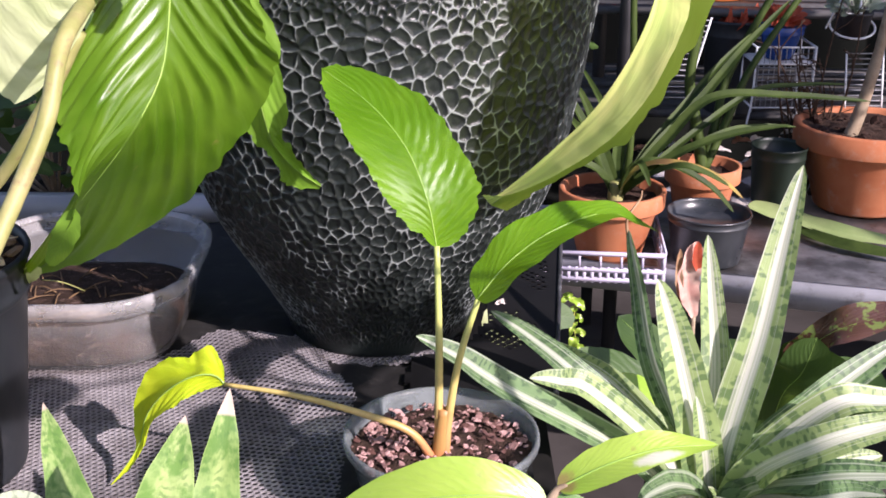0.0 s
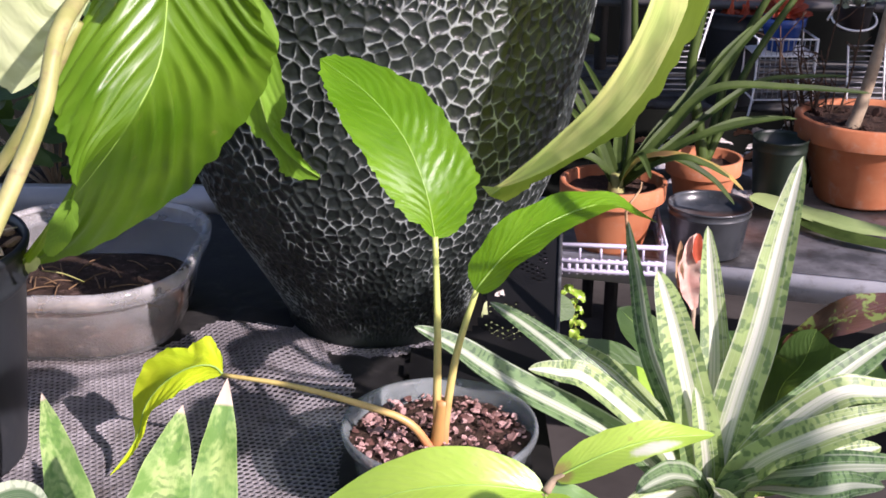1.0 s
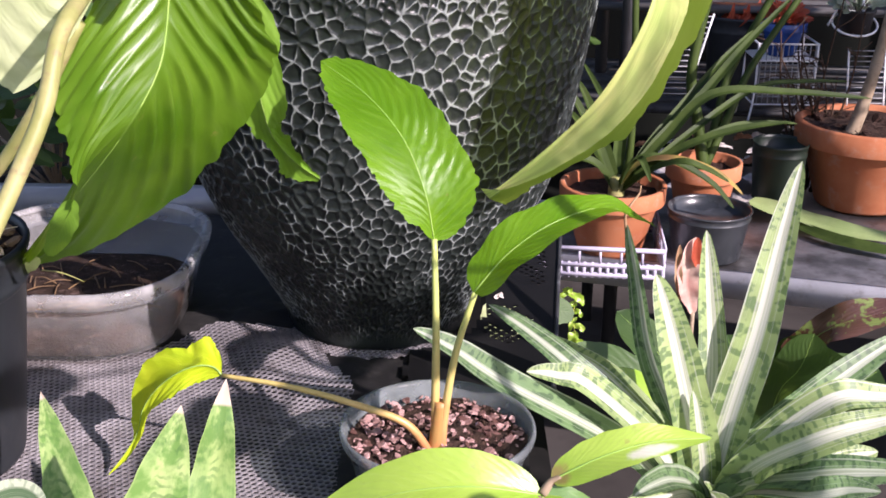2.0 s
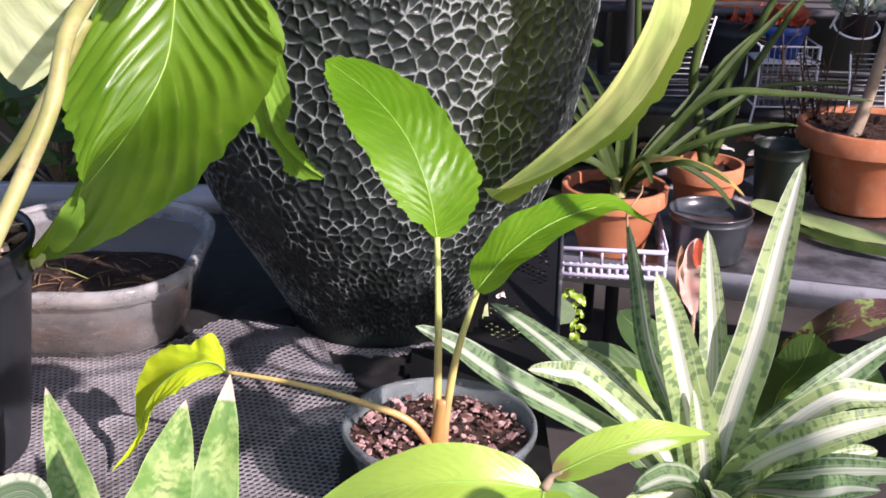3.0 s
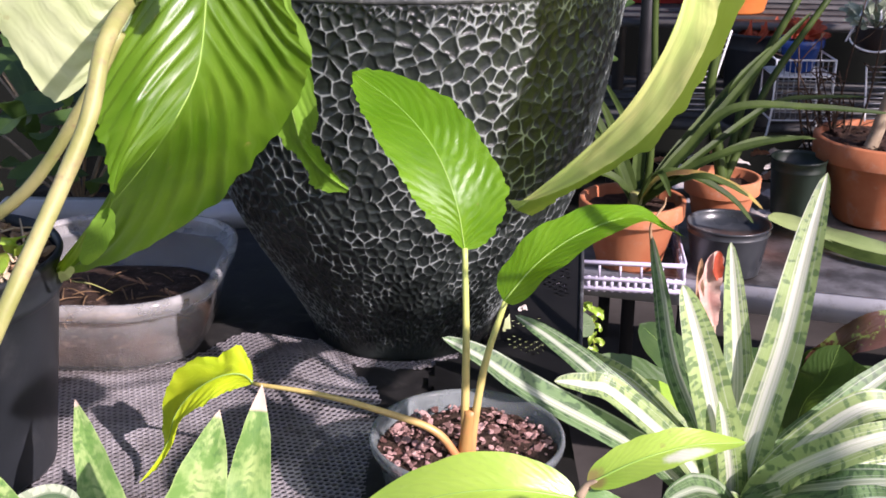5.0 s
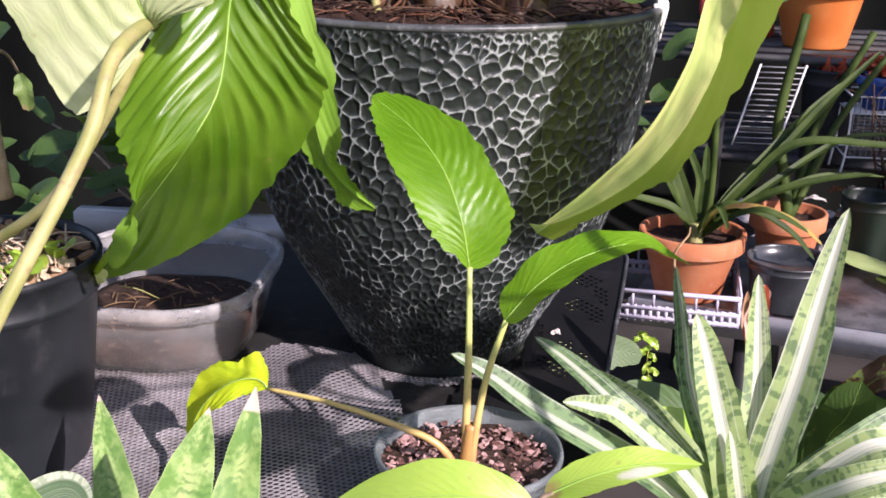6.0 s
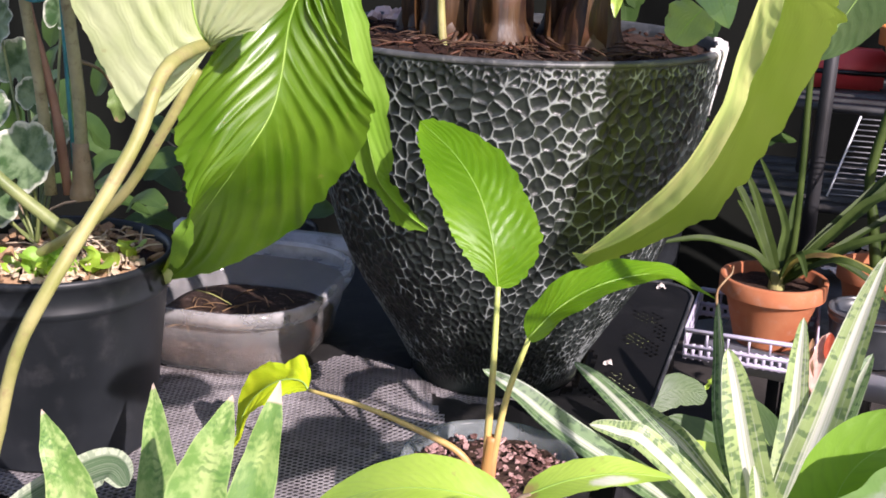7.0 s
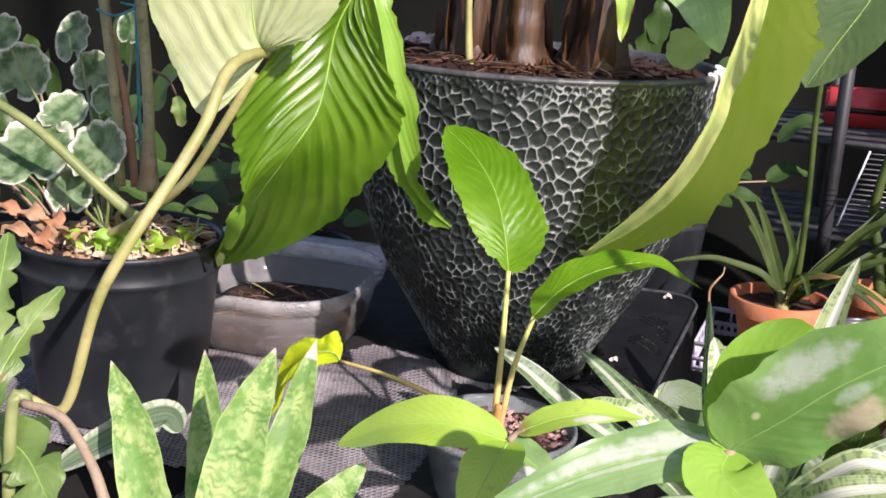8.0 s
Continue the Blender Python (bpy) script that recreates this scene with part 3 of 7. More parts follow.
def draped_leaf(parent, rib, left, right, material, label, ridges=0.003, nridge=18, bow=(0.0, 0.0), nv=190, nu=44, rib_r=0.001, edge=(0.004, 0.004), sweep=0.30):
    """A large limp blade lofted between its midrib and its two margins, pleated along the side veins."""
    bm = bmesh.new()
    uv = bm.loops.layers.uv.new("UVMap")
    mid, lo, hi = spline(rib, nv), spline(left, nv), spline(right, nv)
    rows = []
    for k in range(nv + 1):
        s = k / nv
        c, t = mid[k]
        row = []
        for j in range(nu + 1):
            u = j / nu * 2 - 1
            far = (lo if u < 0 else hi)[k][0]
            span = far - c
            ragged = edge[0 if u < 0 else 1] * (noise.noise(Vector((s * 14, 1.0 if u < 0 else 5.0, 0))) + 0.5 * noise.noise(Vector((s * 45, 2.0 if u < 0 else 7.0, 0)))) * u * u * min(1.0, 8 * s, 8 * (1 - s))
            p = c + span * abs(u) * (1 + ragged / max(span.length, 0.01))
            nrm = t.cross(span) if u < 0 else span.cross(t)
            nrm = nrm.normalized() if nrm.length > 1e-9 else Vector((0, 0, 1))
            a = abs(u)
            ph = nridge * (s - sweep * a ** 0.9 + 0.014 * noise.noise(Vector((s * 6, u * 3, 1.0))))
            mod = max(0.25, 0.70 + 1.2 * noise.noise(Vector((s * 5, u * 2.4, 4.0)))) * (1.1 if u < 0 else 1.35) * min(1.0, 1.6 * (1.1 - s), 8 * s)
            lift = ridges * mod * min(1.0, 3 * a) * (1 - 0.65 * a) * (0.8 * math.sin(2 * math.pi * ph) + 0.2 * math.sin(4 * math.pi * ph + 0.8)) + bow[0 if u < 0 else 1] * math.sin(math.pi * a) * min(1.0, 5 * s, 4 * (1 - s))
            row.append(bm.verts.new(p + nrm * lift))
        rows.append(row)
    for k in range(nv):
        for j in range(nu):
            f = bm.faces.new((rows[k][j], rows[k][j + 1], rows[k + 1][j + 1], rows[k + 1][j]))
            for lp, (jj, kk) in zip(f.loops, ((j, k), (j + 1, k), (j + 1, k + 1), (j, k + 1))):
                lp[uv].uv = (jj / nu, kk / nv)
    ob = part("leaf", bm, material, parent, label)
    part("midrib", tube([mid[i][0] for i in range(0, nv + 1, nv // 10)], rib_r, rib_r * 0.2, 20, 6), "midrib", ob)
    return ob


def strap(parent, rib, face, width, material, name="leaf", **more):
    """A long narrow blade, folded a little along its middle."""
    args = dict(shape=(0.18, 0.55), fold=(0.35, 0.35), rib_r=0.0, nv=36, nu=8, rough_edge=0.02)
    args.update(more)
    return leaf(parent, rib, face, width, material=material, name=name, **args)


def crumbs(parent, centre, radius, z, count, size, material, seed, name="bark_chip", dome=0.0):
    """Loose flat chips, each one a part, on six shared meshes."""
    rnd = random.Random(seed)
    shapes = []
    for k in range(6):
        bm = bmesh.new()
        m = rnd.randint(5, 7)
        ring = [(rnd.uniform(0.55, 1.0) * math.cos(6.283 * i / m), rnd.uniform(0.35, 0.75) * math.sin(6.283 * i / m)) for i in range(m)]
        lo = [bm.verts.new((x, y, -0.14 + rnd.uniform(-0.05, 0.05))) for x, y in ring]
        hi = [bm.verts.new((x * 0.86, y * 0.82, 0.14 + rnd.uniform(-0.08, 0.1))) for x, y in ring]
        bm.faces.new(lo[::-1])
        bm.faces.new(hi)
        for i in range(m):
            bm.faces.new((lo[i], lo[(i + 1) % m], hi[(i + 1) % m], hi[i]))
        me = bpy.data.meshes.new(name)
        bm.normal_update()
        bm.to_mesh(me)
        bm.free()
        me.materials.append(M[material])
        shapes.append(me)
    inv = parent.matrix_world.inverted()
    for k in range(count):
        a, r = rnd.uniform(0, 6.283), radius * math.sqrt(rnd.random())
        sz = size * rnd.choice((0.45, 0.6, 0.8, 1.0, 1.35))
        ob = new(name, shapes[k % 6])
        ob.parent = parent
        zz = z + dome * (1 - (r / radius) ** 2) + rnd.uniform(-0.001, 0.004)
        ob.matrix_basis = inv @ pose(centre[0] + r * math.cos(a), centre[1] + r * math.sin(a), zz, rnd.gauss(0, 22), rnd.gauss(0, 22), rnd.uniform(0, 360)) @ Matrix.Diagonal((sz, sz, sz, 1))


def soil_disc(parent, centre, r, z, material="soil", lump=0.004, n=26):
    bm = bmesh.new()
    cx, cy = centre
    rings = [[bm.verts.new((cx, cy, z + lump * 0.6))]]
    for k in range(1, n // 2):
        f = k / (n // 2 - 1)
        rings.append([])
        for s in range(40):
            t = 6.283 * s / 40
            x, y = cx + r * f * math.cos(t), cy + r * f * math.sin(t)
            rings[-1].append(bm.verts.new((x, y, z + lump * noise.noise(Vector((x, y, z)) * 70) + lump * noise.noise(Vector((x, y, z)) * 200) * 0.6)))
    for a, b in zip(rings, rings[1:]):
        for s in range(40):
            e = (s + 1) % 40
            bm.faces.new((a[0], b[s], b[e]) if len(a) == 1 else (a[s], b[s], b[e], a[e]))
    return part("soil", bm, material, parent)


# ---- the large structure ----
def build_ground():
    bm = bmesh.new()
    bmesh.ops.create_grid(bm, x_segments=60, y_segments=60, size=60.0, matrix=Matrix.Translation((0, 0, GROUND)))
    tagged(mesh_object("ground", bm, "concrete", None, "", False), "earth ground under the benches, darkened in colour for the shade there", "ground", "", "structure")


def build_back_cloth():
    """A near-black sheet added behind the benches for the shaded background, in slack folds."""
    bm = bmesh.new()
    rows = []
    for k in range(13):
        z = GROUND + 0.02 + k * 0.20
        rows.append([bm.verts.new((-3.0 + i * 0.06, 3.35 + 0.05 * math.sin(i * 0.7) + 0.03 * math.sin(i * 0.23 + k * 0.3), z)) for i in range(120)])
    for a, b in zip(rows, rows[1:]):
        for i in range(119):
            bm.faces.new((a[i], a[i + 1], b[i + 1], b[i]))
    tagged(mesh_object("backdrop", bm, "back_dark"), "near-black sheet in folds, added behind the benches for the shaded background", "shade cloth", "", "structure")


def mat_height(x, y):
    """The matting lies flat, with shallow rucks about the foot of the large pot."""
    d = math.hypot(x - POT[0], y - POT[1])
    ruck = 0.016 * math.exp(-((d - 0.165) / 0.05) ** 2) * (0.6 + 0.8 * noise.noise(Vector((x * 14, y * 14, 2.0))))
    return 0.002 * noise.noise(Vector((x * 9, y * 9, 0.0))) + max(0.0, ruck) + 0.0045


def build_bench():
    bench = thing("bench", (-0.4, 1.0, GROUND), "low dark bench covered with black perforated matting", "bench")
    part("bench_top", block((1.48, 0.58, 0.03), pose(-0.640, 0.77, -0.018), 0.003), "under", bench)
    part("bench_top", block((1.41, 0.438, 0.03), pose(-0.675, 1.281, -0.018), 0.003), "under", bench)
    for x in (-1.34, -0.02):
        for y in (0.53, 1.45):
            part("leg", block((0.045, 0.045, -0.03 - GROUND), pose(x, y, (GROUND - 0.034) / 2), 0.003), "dark_frame", bench)
    part("back_rail", block((0.68, 0.03, 0.038), pose(-0.30, 1.475, 0.0165), 0.004), "steel", bench, "grey metal back rail")


def matting_covers(x, y):
    """The matting ends in a crooked back edge before the tub and a slanting edge beside the seedling; a scrap of it lies at the pot's foot."""
    back = np.interp(x, (-0.72, -0.40, -0.31, -0.257, -0.20, -0.16, -0.132), (1.03, 1.005, 1.02, 1.060, 1.088, 1.082, 1.055)) + 0.006 * noise.noise(Vector((x * 40, y * 40, 5.0)))
    right = np.interp(y, (0.70, 0.80, 0.878, 0.938, 0.992, 1.055), (-0.090, -0.083, -0.083, -0.080, -0.107, -0.130))
    scrap = 0.094 < math.hypot(x - POT[0], y - POT[1]) < 0.119 and y < 1.085 and -0.165 < x < -0.005
    return scrap or (y < back and x < right)


def build_matting():
    """Rubber matting with staggered oval holes cut right through."""
    mat = thing("matting", (-0.3, 0.9, 0), "black perforated rubber matting lying over the bench", "matting")
    pitch, rowp, turn = 0.0060, 0.0062, radians(-10)
    sheets = (([], []), ([], []))
    seam_a, seam_b = (-0.154, 0.833, 0.005), (-0.081, 0.803, 0.005)
    edge_a, edge_b = (-0.083, 0.804, 0.005), (-0.085, 0.758, 0.005)
    ca, sa = math.cos(turn), math.sin(turn)

    def place(u, v):
        x, y = -0.25 + u * ca - v * sa, 0.95 + u * sa + v * ca
        return (x, y, mat_height(x, y))

    for j in range(-84, 60):
        for i in range(-75, 66):
            cu, cv = (i + 0.5 * (j % 2)) * pitch, j * rowp
            x, y = place(cu, cv)[:2]
            if not (-0.72 < x < 0.02 and 0.49 < y < 1.12) or not matting_covers(x, y) or (y < 0.69 and x < -0.28):
                continue
            beyond = (seam_b[0] - seam_a[0]) * (y - seam_a[1]) - (seam_b[1] - seam_a[1]) * (x - seam_a[0])
            if y < 0.745 and x > edge_a[0] + (edge_b[0] - edge_a[0]) * (y - edge_a[1]) / (edge_b[1] - edge_a[1]):
                continue
            verts, faces = sheets[0 if beyond > 0 else 1]
            k = len(verts)
            hu, hv = pitch / 2, rowp / 2
            outer = ((-hu, -hv), (0, -hv), (hu, -hv), (hu, 0), (hu, hv), (0, hv), (-hu, hv), (-hu, 0))
            su = 0.0026 + 0.0002 * noise.noise(Vector((i * 0.7, j * 0.9, 0)))
            verts += [place(cu + a, cv + b) for a, b in outer]
            inner = [(su * c + 0.25 * 0.0017 * s, 0.0028 * s) for c, s in ((-.75, -.75), (0, -1), (.75, -.75), (1, 0), (.75, .75), (0, 1), (-.75, .75), (-1, 0))]
            ring = [place(cu + a, cv + b) for a, b in inner]
            verts += ring
            verts += [(p[0], p[1], p[2] - 0.0016) for p in ring]
            for q in range(8):
                e = (q + 1) % 8
                faces.append((k + q, k + e, k + 8 + e, k + 8 + q))
                faces.append((k + 8 + q, k + 8 + e, k + 16 + e, k + 16 + q))
    for verts, faces in sheets:
        me = bpy.data.meshes.new("mesh_sheet")
        me.from_pydata(verts, [], faces)
        me.materials.append(M["matting"])
        ob = new("mesh_sheet", me)
        ob.parent = mat
        ob.matrix_parent_inverse = mat.matrix_world.inverted()


def build_dark_cloth():
    """A black ground cloth over the bench, creased about the foot of the large pot."""
    cloth = thing("dark_cloth", (-0.25, 1.15, 0.004), "creased black ground cloth lying over the bench under the pots", "cloth")
    bm = bmesh.new()
    step, rows = 0.006, {}
    for i in range(131):
        for k in range(161):
            x, y = -0.70 + i * step, 0.49 + k * step
            if (y < 0.70 and x < -0.28) or (y > 1.06 and x > 0.024) or x > 0.093:
                continue
            crease = math.exp(-((x + 0.20) / 0.075) ** 2 - ((y - 1.115) / 0.050) ** 2) + 0.5 * math.exp(-((x + 0.06) / 0.06) ** 2 - ((y - 1.0) / 0.03) ** 2)
            fold = abs(noise.noise(Vector((x * 16 + y * 9, y * 22, 1.0)))) + 0.6 * abs(noise.noise(Vector((x * 45, y * 38, 2.0))))
            mat = 0.0028 if matting_covers(x, y) else 0.0048
            rows[i, k] = bm.verts.new((x, y, mat + (0.0 if mat < 0.003 else 0.016 * crease * fold) + 0.0008 * noise.noise(Vector((x * 30, y * 30, 7.0)))))
    for (i, k), v in rows.items():
        quad = [rows.get(q) for q in ((i, k), (i + 1, k), (i + 1, k + 1), (i, k + 1))]
        if all(quad):
            bm.faces.new(quad)
    part("sheet", bm, "cloth", cloth)


def build_shelf():
    """The lower staging behind, with a lipped metal edge."""
    shelf = thing("plant_staging", (0.330, 1.694, -0.157), "grey metal plant staging with a lipped front edge", "staging")
    turn = -15.0
    base = pose(*(0.330, 1.694, -0.157), 0, 0, turn)
    part("shelf_top", block((1.9, 0.62, 0.018), base @ pose(0.80, 0.31, -0.012), 0.002), "steel_streaky", shelf)
    part("front_lip", block((1.9, 0.014, 0.045), base @ pose(0.80, -0.008, -0.016), 0.003), "steel", shelf)
    for x in (0.04, 1.66):
        for y in (0.03, 0.58):
            part("leg", block((0.035, 0.035, 0.50), base @ pose(x, y, -0.274), 0.003), "dark_frame", shelf)
    back = thing("plant_rack", (0.9, 2.45, GROUND), "dark metal plant rack with two grey slatted shelves", "rack")
    for z in (-0.06, 0.15):
        for k in range(6):
            part("slat", block((1.7, 0.055, 0.014), pose(1.08, 2.28 + k * 0.085, z, 0, 0, -6), 0.002), "slat_grey", back)
    for x in (0.372, 1.85):
        for y in (2.30, 2.68):
            part("post", block((0.028, 0.028, 1.6), pose(x, y, GROUND + 0.8, 0, 0, -6), 0.002), "dark_frame", back)


# ---- the large pot with its plant ----
def build_net_pot():
    cx, cy = POT
    plant = thing("large_potted_plant", (cx, cy, 0), "large black pot with white honeycomb ridges holding leafy canes", "potted plant")
    prof = [(0.096, 0.006), (0.104, 0.03), (0.133, 0.08), (0.161, 0.125), (0.183, 0.17), (0.199, 0.225), (0.210, 0.285), (0.218, 0.335), (0.224, 0.370), (0.2265, 0.392)]
    zs = np.array([p[1] for p in prof])
    rs = np.array([p[0] for p in prof])
    nz = 330
    front = np.linspace(-1.7, 1.7, 860)
    rear = np.linspace(1.7, 2 * math.pi - 1.7, 60)[1:-1]
    th = np.concatenate([front, rear]) - math.pi / 2
    nt = len(th)
    z = np.linspace(0.006, 0.392, nz)
    zc = z
    r = np.interp(zc, zs, rs)
    r = np.convolve(np.pad(r, 14, mode="edge"), np.ones(29) / 29, "valid")
    # seeds of the cells on the unrolled wall: larger high up, flatter low down, evened out a little
    rng = np.random.default_rng(5)
    girth = 2 * math.pi * 0.2
    seeds = []
    v, row = 0.0, 0
    while v < 0.396:
        size = 0.0100 + 0.0042 * min(1.0, v / 0.26)
        if v > 0.366:
            size *= 0.50
        n = int(girth / size)
        for i in range(n):
            seeds.append(((i + 0.5 * (row % 2) + rng.uniform(-0.48, 0.48)) / n * girth, v + rng.uniform(-0.48, 0.48) * size))
        v += size * (0.72 + 0.16 * min(1.0, v / 0.25))
        row += 1
    seeds = np.array(seeds)
    for _ in range(1):
        spots = np.column_stack((rng.uniform(0, girth, 36000), rng.uniform(0, 0.396, 36000)))
        owner = np.empty(len(spots), int)
        for k in range(0, len(spots), 3000):
            dx = np.abs(spots[k:k + 3000, 0][:, None] - seeds[:, 0][None])
            dx = np.minimum(dx, girth - dx)
            owner[k:k + 3000] = np.argmin(dx ** 2 + (spots[k:k + 3000, 1][:, None] - seeds[:, 1][None]) ** 2, axis=1)
        count = np.bincount(owner, minlength=len(seeds))
        for axis in (0, 1):
            mean = np.bincount(owner, spots[:, axis], len(seeds)) / np.maximum(count, 1)
            near = (count > 0) & (np.abs(mean - seeds[:, axis]) < 0.02)
            seeds[near, axis] += 0.75 * (mean - seeds[:, axis])[near]
    sx, sy = seeds[:, 0] - girth / 2, seeds[:, 1]
    edge = np.zeros((nz, nt))
    tt = (th + math.pi / 2 + math.pi) % (2 * math.pi) - math.pi
    warp = np.array([[noise.noise(Vector((a * 13, b * 64, 1.7))) for a in tt] for b in zc])
    ripple = np.array([[noise.noise(Vector((a * 34, b * 170, 8.3))) for a in tt] for b in zc])
    for k in range(nz):
        near = np.abs(sy - zc[k]) < 0.045
        flat = 1.28 - 0.42 * min(1.0, zc[k] / 0.3)
        px = tt * 0.2
        py = zc[k] + 0.0019 * warp[k] + 0.0010 * ripple[k]
        dx = px[:, None] + (0.0019 * warp[(k + 60) % nz] + 0.0010 * ripple[(k + 90) % nz])[:, None] - sx[near][None]
        dx = (dx + girth / 2) % girth - girth / 2
        d = np.sqrt(dx ** 2 + ((py[:, None] - sy[near][None]) * flat) ** 2)
        d.partition(2, axis=1)
        d.sort(axis=1)
        edge[k] = (d[:, 1] - d[:, 0]) / 2 * (1 - 0.40 * np.exp(-(d[:, 2] - d[:, 0]) / 0.004))
    bare = np.clip((0.3910 - zc) / 0.003, 0, 1) * np.clip((zc - 0.012) / 0.02, 0, 1)
    patchy = np.array([[noise.noise(Vector((a * 2.3, b * 9.0, 6.2))) for a in tt] for b in zc])
    # the net is weaker towards both sides of the pot
    side_fade = np.interp(np.abs(tt + 0.05), [0.0, 0.75, 1.15, 3.2], [0.95, 1.0, 0.86, 0.75])[None]
    wide = 0.00062 + 0.0004 * warp + 0.0003 * patchy + 0.0004 * ripple
    net = np.exp(-(edge / np.maximum(wide, 0.00045)) ** 2) * np.clip(0.72 + 0.9 * patchy + 0.8 * warp + 0.5 * ripple, 0.08, 1.0) * side_fade
    net = np.clip(net * bare[:, None], 0, 1)
    high = 0.0015 * np.exp(-edge / 0.0009) - 0.0012 * np.exp(-((edge - 0.004) / 0.0035) ** 2)
    rr = r[:, None] + high * bare[:, None]
    xs, ys = cx + rr * np.cos(th)[None], cy + rr * np.sin(th)[None]
    verts = [(xs[k, i], ys[k, i], zc[k]) for k in range(nz) for i in range(nt)]
    faces = [(k * nt + i, k * nt + (i + 1) % nt, (k + 1) * nt + (i + 1) % nt, (k + 1) * nt + i) for k in range(nz - 1) for i in range(nt)]
    me = bpy.data.meshes.new("pot_wall")
    me.from_pydata(verts, [], faces)
    me.shade_smooth()
    at = me.attributes.new("net", "FLOAT", "POINT")
    at.data.foreach_set("value", net.ravel())
    me.materials.append(M["net_pot"])
    wall = new("pot_wall", me)
    wall.parent = plant
    wall.matrix_parent_inverse = plant.matrix_world.inverted()
    rim = [(0.2262, 0.3905), (0.2278, 0.3915), (0.2283, 0.3935), (0.2276, 0.3955), (0.225, 0.3968), (0.220, 0.3965), (0.217, 0.394), (0.2155, 0.388), (0.213, 0.36), (0.200, 0.32), (0.0, 0.32)]
    part("rim", lathe(rim, (cx, cy, 0), 96), "pot_rim", plant, "worn dark rounded rim")
    bm = bmesh.new()
    for k in range(5):
        a = radians(-14 + 6.5 * k)
        e = Vector((math.cos(a), math.sin(a), 0))
        at = Vector((cx, cy, 0))
        long = (0.012, 0.022, 0.034, 0.072, 0.030)[k]
        tube([at + e * 0.2195 + Vector((0, 0, 0.3970)), at + e * 0.2268 + Vector((0, 0, 0.3966)), at + e * 0.2288 + Vector((0, 0, 0.3915)), at + e * (0.2283 - long * 0.14) + Vector((0, 0, 0.3905 - long))], 0.0034, 0.0012, 14, 7, bm, 0.4)
    part("chalk_drip", bm, "chalk", plant, "chalky white drip over the rim")
    part("foot", lathe([(0.0, 0.004), (0.096, 0.004), (0.099, 0.008)], (cx, cy, 0), 64), "black_plastic", plant)
    soil_disc(plant, (cx, cy), 0.2165, 0.386, "soil", 0.010)
    crumbs(plant, (cx, cy), 0.205, 0.388, 230, 0.0085, "mulch", 11, "mulch_chip")
    crumbs(plant, (-0.225, 1.235), 0.035, 0.393, 26, 0.017, "scrap_pink", 12, "dry_scrap")
    rnd = random.Random(61)
    for k in range(70):
        a, d = rnd.uniform(-2.9, -0.2), rnd.uniform(0.10, 0.20)
        q = Vector((cx + d * math.cos(a), cy + d * math.sin(a), 0.3925 + rnd.uniform(0, 0.004)))
        w = Vector((rnd.uniform(-1, 1), rnd.uniform(-0.5, 0.5), rnd.uniform(-0.05, 0.12))).normalized() * rnd.uniform(0.010, 0.030)
        part("fibre", tube([q - w, q + Vector((0, 0, 0.003)), q + w], 0.0011, 0.0006, 4, 4), rnd.choice(("straw_dark", "mulch", "trunk")), plant)
    return plant


